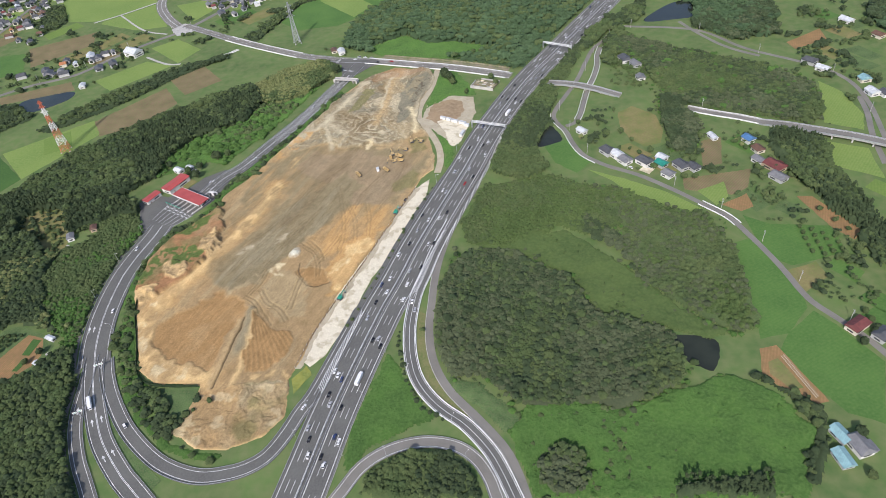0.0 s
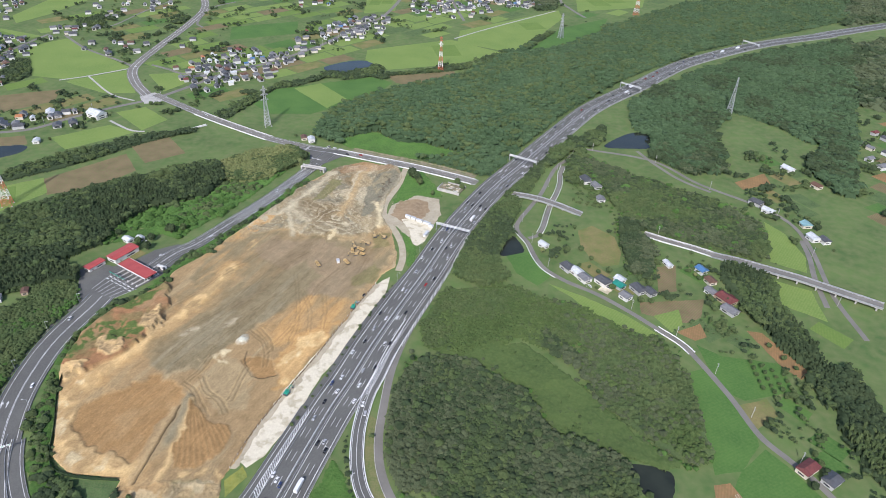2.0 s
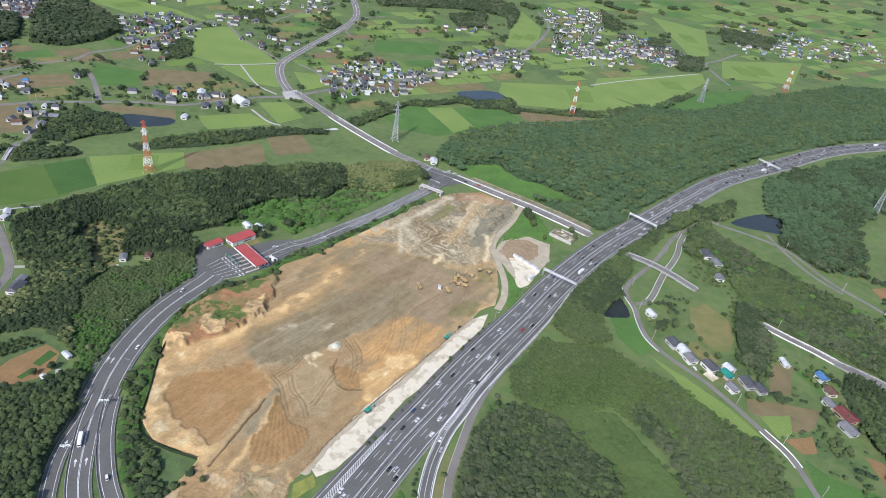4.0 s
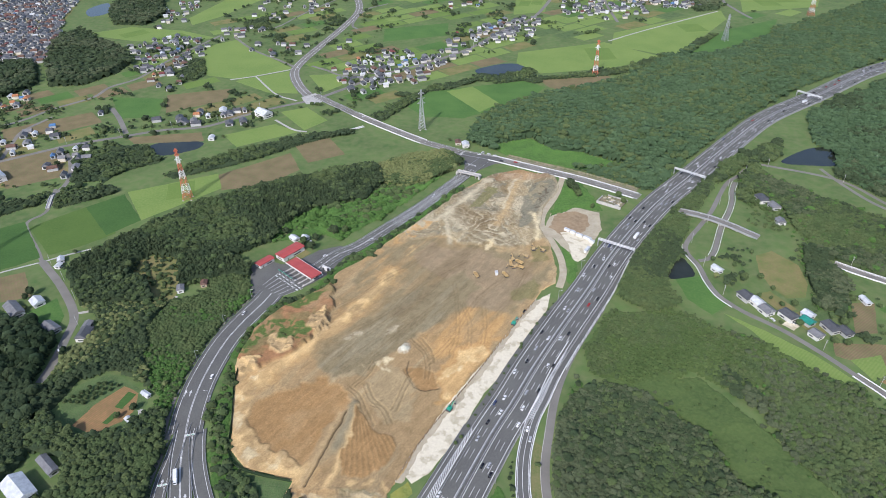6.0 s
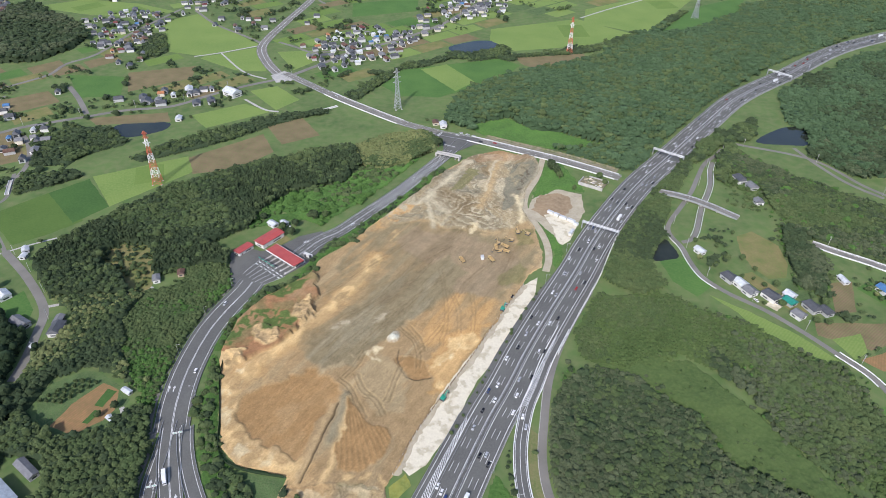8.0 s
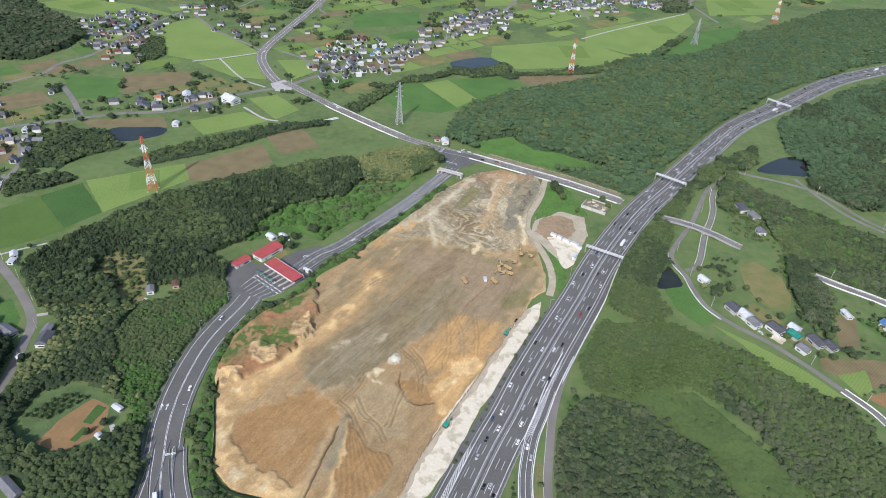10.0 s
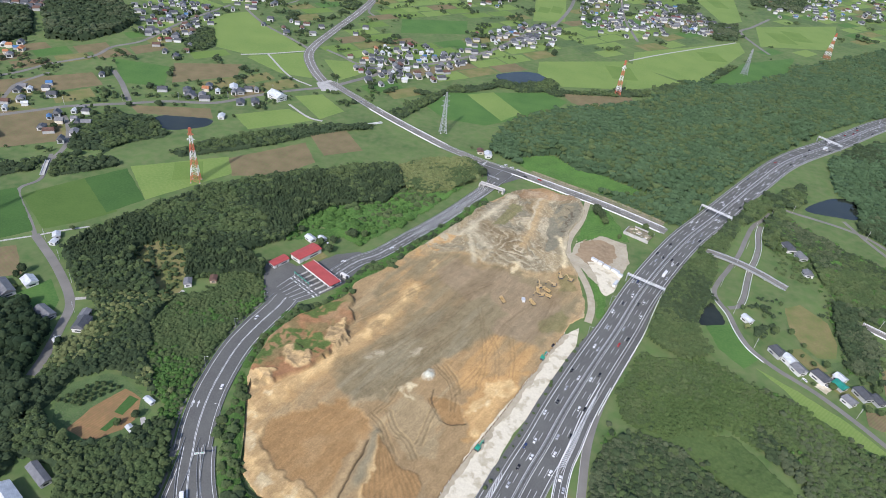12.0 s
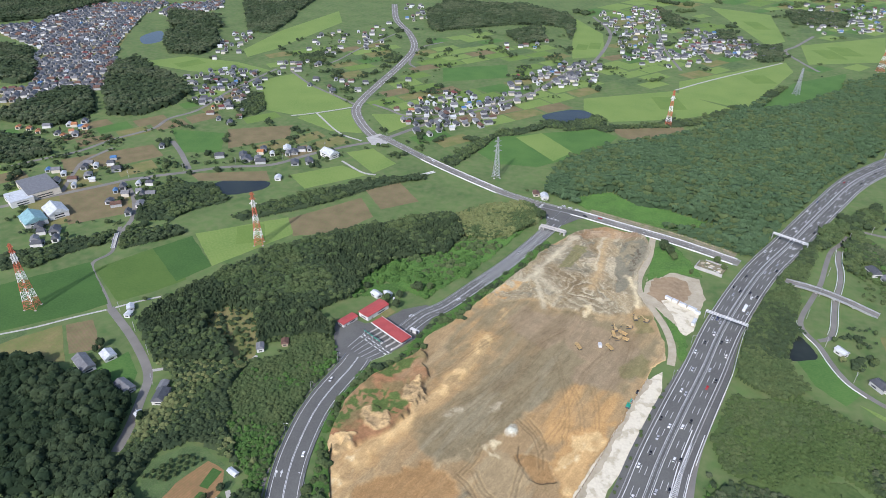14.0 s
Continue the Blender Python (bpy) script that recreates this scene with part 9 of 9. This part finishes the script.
# ---- vehicles ----
def vehicle(paint, kind, label):
    top = base("car" if kind != "truck" else "truck", 0, -3000, 0, 0, label, "car" if kind != "truck" else "truck", "traffic")
    if kind == "truck":
        part("cargo_box", boxed((0, -1.2, 0.9, 2.4, 8.2, 2.7), bevel=0.08), PAINTS["white"], top)
        cab = part("cab", boxed((0, 4.1, 0.6, 2.3, 2.0, 2.3), bevel=0.15), paint, top)
        part("windscreen", boxed((0, 5.12, 1.7, 2.0, 0.08, 0.9)), GLASS, cab)
        part("chassis", boxed((0, 0, 0.5, 1.4, 10, 0.4)), DARK_STEEL, top)
        ws, r = [(s * 1.05, q) for s in (-1, 1) for q in (3.8, -2.6, -4.0)], 0.5
    else:
        w, l, h = (1.75, 4.6, 1.45) if kind == "saloon" else (1.7, 4.4, 1.85)
        c0, c1 = (-1.5, 0.9) if kind == "saloon" else (-2.1, 1.3)
        bm = boxed((0, 0, 0.3, w, l, 0.62), bevel=0.12)
        zs, z1 = 0.9, h
        v = [(-w * 0.47, c0, zs), (w * 0.47, c0, zs), (w * 0.47, c1, zs), (-w * 0.47, c1, zs),
             (-w * 0.4, c0 + 0.35, z1), (w * 0.4, c0 + 0.35, z1), (w * 0.4, c1 - 0.6, z1), (-w * 0.4, c1 - 0.6, z1)]
        b = [bm.verts.new(p) for p in v]
        bm.faces.new((b[4], b[5], b[6], b[7]))
        part("body", bm, paint, top)
        k = [(*a[:2], a[2] - 0.02) for a in v]
        link("window_band", k, [(0, 1, 5, 4), (1, 2, 6, 5), (2, 3, 7, 6), (3, 0, 4, 7)], GLASS, top)
        for s in (-1, 1):
            part("headlight", boxed((s * w * 0.36, l / 2 - 0.02, 0.62, 0.35, 0.08, 0.16)), PAINTS["white"], top)
        ws, r = [(s * w * 0.46, q) for s in (-1, 1) for q in (l * 0.3, -l * 0.3)], 0.31
    for x, y in ws:
        bm = bmesh.new()
        bmesh.ops.create_cone(bm, cap_ends=True, segments=10, radius1=r, radius2=r, depth=0.25, matrix=Matrix.Translation((x, y, r)) @ pose(0, 0, 0, 0, 90, 0))
        part("wheel", bm, RUBBER, top)
    return top


CARS = [vehicle(PAINTS["white"], "saloon", "white saloon car driving on asphalt"), vehicle(PAINTS["black"], "saloon", "black saloon car driving on asphalt"), vehicle(PAINTS["silver"], "saloon", "silver saloon car on the road"),
        vehicle(PAINTS["white"], "van", "white minivan driving on asphalt"), vehicle(PAINTS["blue"], "van", "dark blue minivan on the road"), vehicle(PAINTS["red"], "saloon", "red car driving on the expressway"),
        vehicle(PAINTS["white"], "truck", "white box truck on the road")]
RC = np.random.RandomState(12)
for k in (-1, 1):
    for lane, gap in ((4.0, 46), (7.7, 34), (11.4, 50)):
        y = 195 + RC.uniform(0, 40)
        while y < 1290:
            x0, y0, turn = place_on_way(y, k * lane)
            c = RC.choice(7, p=[0.30, 0.22, 0.15, 0.19, 0.08, 0.02, 0.04])
            copy_thing(CARS[c], pose(x0, y0, EXP_Z + 0.01, 0, 0, turn + (180 if k < 0 else 0)))
            y += gap * RC.uniform(0.4, 1.9)
for line, i, o, c in ((RAMP_A, 22, -0.2, 0), (RAMP_A, 60, 0, 3), (TRUNK, 26, -6.2, 0), (TRUNK, 8, 5.2, 3), (MID, 10, 2.4, 6), (CROSS, 20, 2.2, 2), (CROSS, 80, -2.2, 0), (TOLL, 20, 2, 0), (TOLL, 46, -2, 3),
                      (NW, 40, 3, 0), (NW, 90, -3, 2), (CROSS, 88, 2.2, 1), (CROSS, 92, -2.4, 5), (CROSS, 30, -2.2, 0), (RAMP_B, 24, 1.6, 0), (RAMP_B, 26, -1.8, 2)):
    i = min(i, len(line) - 2)
    p, d = offset(line, o)[i], line[i + 1] - line[i]
    copy_thing(CARS[c], pose(float(p[0]), float(p[1]), 0.45, 0, 0, math.degrees(math.atan2(d[1], d[0])) - 90 + (180 if o < 0 else 0)))
for x, y, a, c in ((-325, 512, 20, 0), (-320, 508, 20, 0), (-337, 520, 50, 3), (-296, 462, 70, 0), (-301, 492, -60, 0), (92, 488, 30, 0), (108, 487, 60, 3), (-192, 744, 80, 0), (-200, 746, 80, 3), (-184, 742, 80, 2), (-110, 441, -15, 2), (-106, 452, -15, 1)):
    copy_thing(CARS[c], pose(x, y, 0.43 if (x, y) == (-110, 441) or (x, y) == (-106, 452) else 0.03 if (x < -315 and y > 505) or x > 0 or y > 700 else 0.34, 0, 0, a))
for k in CARS:
    for o in (*k.children_recursive, k):
        bpy.data.objects.remove(o)


# ---- the works' machines ----
def excavator(paint, label):
    top = base("excavator", 0, -3000, 0, 0, label, "excavator", "construction machines")
    for s in (-1, 1):
        part("track", boxed((s * 1.25, 0, 0, 0.7, 4.4, 1.0), bevel=0.25), DARK_STEEL, top)
    part("house", boxed((0, -0.5, 1.1, 2.9, 3.6, 1.5), bevel=0.15), paint, top)
    cab = part("cab", boxed((-0.9, 1.0, 1.1, 1.1, 1.8, 2.0), bevel=0.1), paint, top)
    part("cab_window", boxed((-0.9, 1.2, 2.0, 1.14, 1.5, 0.9)), GLASS, cab)
    part("counterweight", boxed((0, -2.5, 1.1, 2.8, 0.7, 1.3), bevel=0.2), DARK_STEEL, top)
    part("boom", bar(bar(bmesh.new(), (0.3, 1.2, 1.8), (0.3, 4.2, 4.6), 0.32), (0.3, 4.2, 4.6), (0.3, 6.0, 4.0), 0.28), paint, top)
    arm = part("arm", bar(bmesh.new(), (0.3, 5.9, 4.1), (0.3, 6.8, 1.2), 0.22), paint, top)
    part("bucket", boxed((0.3, 6.6, 0.2, 1.2, 1.1, 1.0), bevel=0.2), DARK_STEEL, arm)
    return top


def dump_truck(label):
    top = base("dump_truck", 0, -3000, 0, 0, label, "truck", "construction machines")
    part("chassis", boxed((0, 0, 0.7, 1.6, 8.0, 0.5)), DARK_STEEL, top)
    part("cab", boxed((0, 3.3, 0.8, 2.5, 1.8, 2.2), bevel=0.15), YELLOW, top)
    bm = bmesh.new()
    for s in ((0, -0.9, 1.3, 2.7, 5.6, 0.2), (-1.3, -0.9, 1.4, 0.15, 5.6, 1.1), (1.3, -0.9, 1.4, 0.15, 5.6, 1.1), (0, 1.85, 1.4, 2.7, 0.15, 1.4), (0, -3.6, 1.4, 2.7, 0.15, 0.9)):
        box(bm, *s)
    part("tipper_body", bm, YELLOW, top)
    for x, y in ((s * 1.15, q) for s in (-1, 1) for q in (2.8, -1.4, -2.9)):
        bm = bmesh.new()
        bmesh.ops.create_cone(bm, cap_ends=True, segments=10, radius1=0.6, radius2=0.6, depth=0.5, matrix=Matrix.Translation((x, y, 0.6)) @ pose(0, 0, 0, 0, 90, 0))
        part("wheel", bm, RUBBER, top)
    return top


def on_site(x, y):
    hit, place, _, _ = bpy.data.objects["earthworks"].ray_cast((x, y, 60), (0, 0, -1))
    return place[2] - 0.05 if hit else 0.3


DIGGERS = [excavator(YELLOW, "yellow tracked excavator parked on bare earth"), excavator(GREEN_PAINT, "green tracked excavator on the gravel strip"), dump_truck("yellow articulated dump truck parked on bare earth")]
for x, y, a, c in ((-127, 524, 30, 0), (-120.5, 521, 60, 2), (-124.5, 513, 110, 0), (-119, 514, 75, 2), (-130, 499, 40, 2), (-116, 531, 95, 0), (-111, 545, 20, 0), (-102, 545, 70, 0),
                   (-128, 517, 15, 2), (-155, 491, 35, 2)):
    copy_thing(DIGGERS[c], pose(x, y, on_site(x, y), 0, 0, a))
for x, y, a, c in ((-141, 333, -20, 1), (-112, 434, -15, 1)):
    copy_thing(DIGGERS[c], pose(x, y, 0.42, 0, 0, a))
for k in DIGGERS:
    for o in (*k.children_recursive, k):
        bpy.data.objects.remove(o)


def site_cabin(x, y, turn, l, label, z=0.25):
    top = base("site_cabin", x, y, z, turn, label, "cabin", "site cabins")
    part("body", boxed((0, 0, 0.2, 2.5, l, 2.6), bevel=0.05), WALLS[0], top)
    part("roof", boxed((0, 0, 2.8, 2.7, l + 0.2, 0.15)), ROOFS["pale"], top)
    part("window", boxed((1.27, l * 0.2, 1.2, 0.06, 1.4, 0.9), (1.27, -l * 0.2, 1.2, 0.06, 1.4, 0.9)), GLASS, top)


for x, y, a, l in ((-83, 587.5, 62, 6), (-77, 584.5, 62, 5), (-70.5, 580.5, 62, 7), (-62.5, 576.5, 62, 8), (-58, 571.5, 62, 5), (-61.5, 556, -20, 9)):
    site_cabin(x, y, a, l, "white prefabricated cabin on the gravel lot")
site_cabin(-138, 499, 20, 4, "white container on bare earth", on_site(-138, 499))
patch("gravel_pad", [(-89, 583), (-80, 588), (-56, 573), (-62, 545), (-68, 536), (-73, 538), (-79, 562)], 0.29, GRAVEL, "pale gravel storage pad", "gravel", smooth=3)


def cleared_plot():
    """The walled plot of a pulled-down house, heaped with debris."""
    top = base("cleared_house_plot", -42, 655, 0.02, -22, "walled plot of a demolished house heaped with debris", "plot")
    part("floor_slab", boxed((0, 0, 0, 25, 17, 2.2), bevel=0.2), BANK, top)
    part("yard_wall", boxed((0, -9.0, 0, 27, 0.6, 3.4)), CONCRETE, top)
    part("yard_wall", boxed((-13.2, -2, 0, 0.6, 14, 3.0)), CONCRETE, top)
    part("yard_wall", boxed((2, 10.5, 0, 22, 0.5, 2.6)), CONCRETE, top)
    r = np.random.RandomState(5)
    for i in range(16):
        v, f = crown_shape(200 + i, 0, 0.5, 3, 1)
        s = r.uniform(2.2, 5.5)
        link("debris", v * (s, s * 0.7, s * 0.8) + (r.uniform(-10, 10), r.uniform(-6, 7), 2.5), f.tolist(), (LOTSOIL, GRAVEL, CONCRETE, TRACK)[i % 4], top)
    for i in range(9):
        a, b = r.uniform(-9, 9), r.uniform(-6, 6)
        part("beam", bar(bmesh.new(), (a, b, 2.6), (a + r.uniform(-4, 4), b + r.uniform(-2, 2), 3.4), 0.18), (WHITE, ROOFS["brown"])[i % 2], top)


cleared_plot()


# ---- viaduct that carries the cross road over the paddies ----
def viaduct(points, half, label="two-lane concrete viaduct with grey parapets on piers"):
    """A deck on piers through points with heights."""
    p = np.array(points)
    line = curve_through([tuple(e) for e in p[:, :2]], 4.0)
    k = np.concatenate([[0], np.cumsum(np.linalg.norm(np.diff(p[:, :2], axis=0), axis=1))])
    d = np.concatenate([[0], np.cumsum(np.linalg.norm(np.diff(line, axis=0), axis=1))])
    z = np.interp(d / d[-1], k / k[-1], p[:, 2])
    top = base("viaduct", label=label, category="bridge", kind="structure")

    def beam(name, a, b, up, down, mat):
        l, r = offset(line, a), offset(line, b)
        vs = [(*q[i], max(0.1, z[i] + h)) for i in range(len(line)) for q, h in ((l, up), (r, up), (r, down), (l, down))]
        fs = [(4 * i + j, 4 * i + (j + 1) % 4, 4 * i + 4 + (j + 1) % 4, 4 * i + 4 + j) for i in range(len(line) - 1) for j in range(4)]
        return link(name, vs, fs, mat, top)

    beam("deck", -half, half, 0.0, -1.3, CONCRETE)
    beam("roadway", -half + 0.3, half - 0.3, 0.03, 0.01, OLD_ASPHALT)
    for o in (-half + 0.9, half - 0.9):
        beam("edge_line", o - 0.12, o + 0.12, 0.045, 0.035, ROAD_WHITE)
    for o in (-half, half):
        beam("parapet", o - 0.15, o + 0.15, 0.9, -0.6, STEEL)
    for i in range(3, len(line) - 1, 4):
        if z[i] > 2.4:
            t = line[i + 1] - line[i - 1]
            part("pier", boxed((0, 0, 0, 1.3, half * 1.5, z[i] - 1.2)), CONCRETE, top).matrix_local = pose(*line[i], 0.0, 0, 0, math.degrees(math.atan2(t[1], t[0])))


viaduct([(217.7, 553.1, 0.3), (241.0, 541.3, 2.5), (262.5, 526.5, 5.0), (284.0, 516.2, 5.0), (305.1, 503.6, 5.0), (343.8, 480.4, 5.0)], 4.8)
viaduct([(26.0, 653.5, 0.4), (42.0, 646.0, 2.6), (58.3, 638.2, 3.4), (76.3, 627.8, 3.2), (98.5, 616.4, 0.5)], 4.2, "short pale concrete overpass above the hamlet lanes")
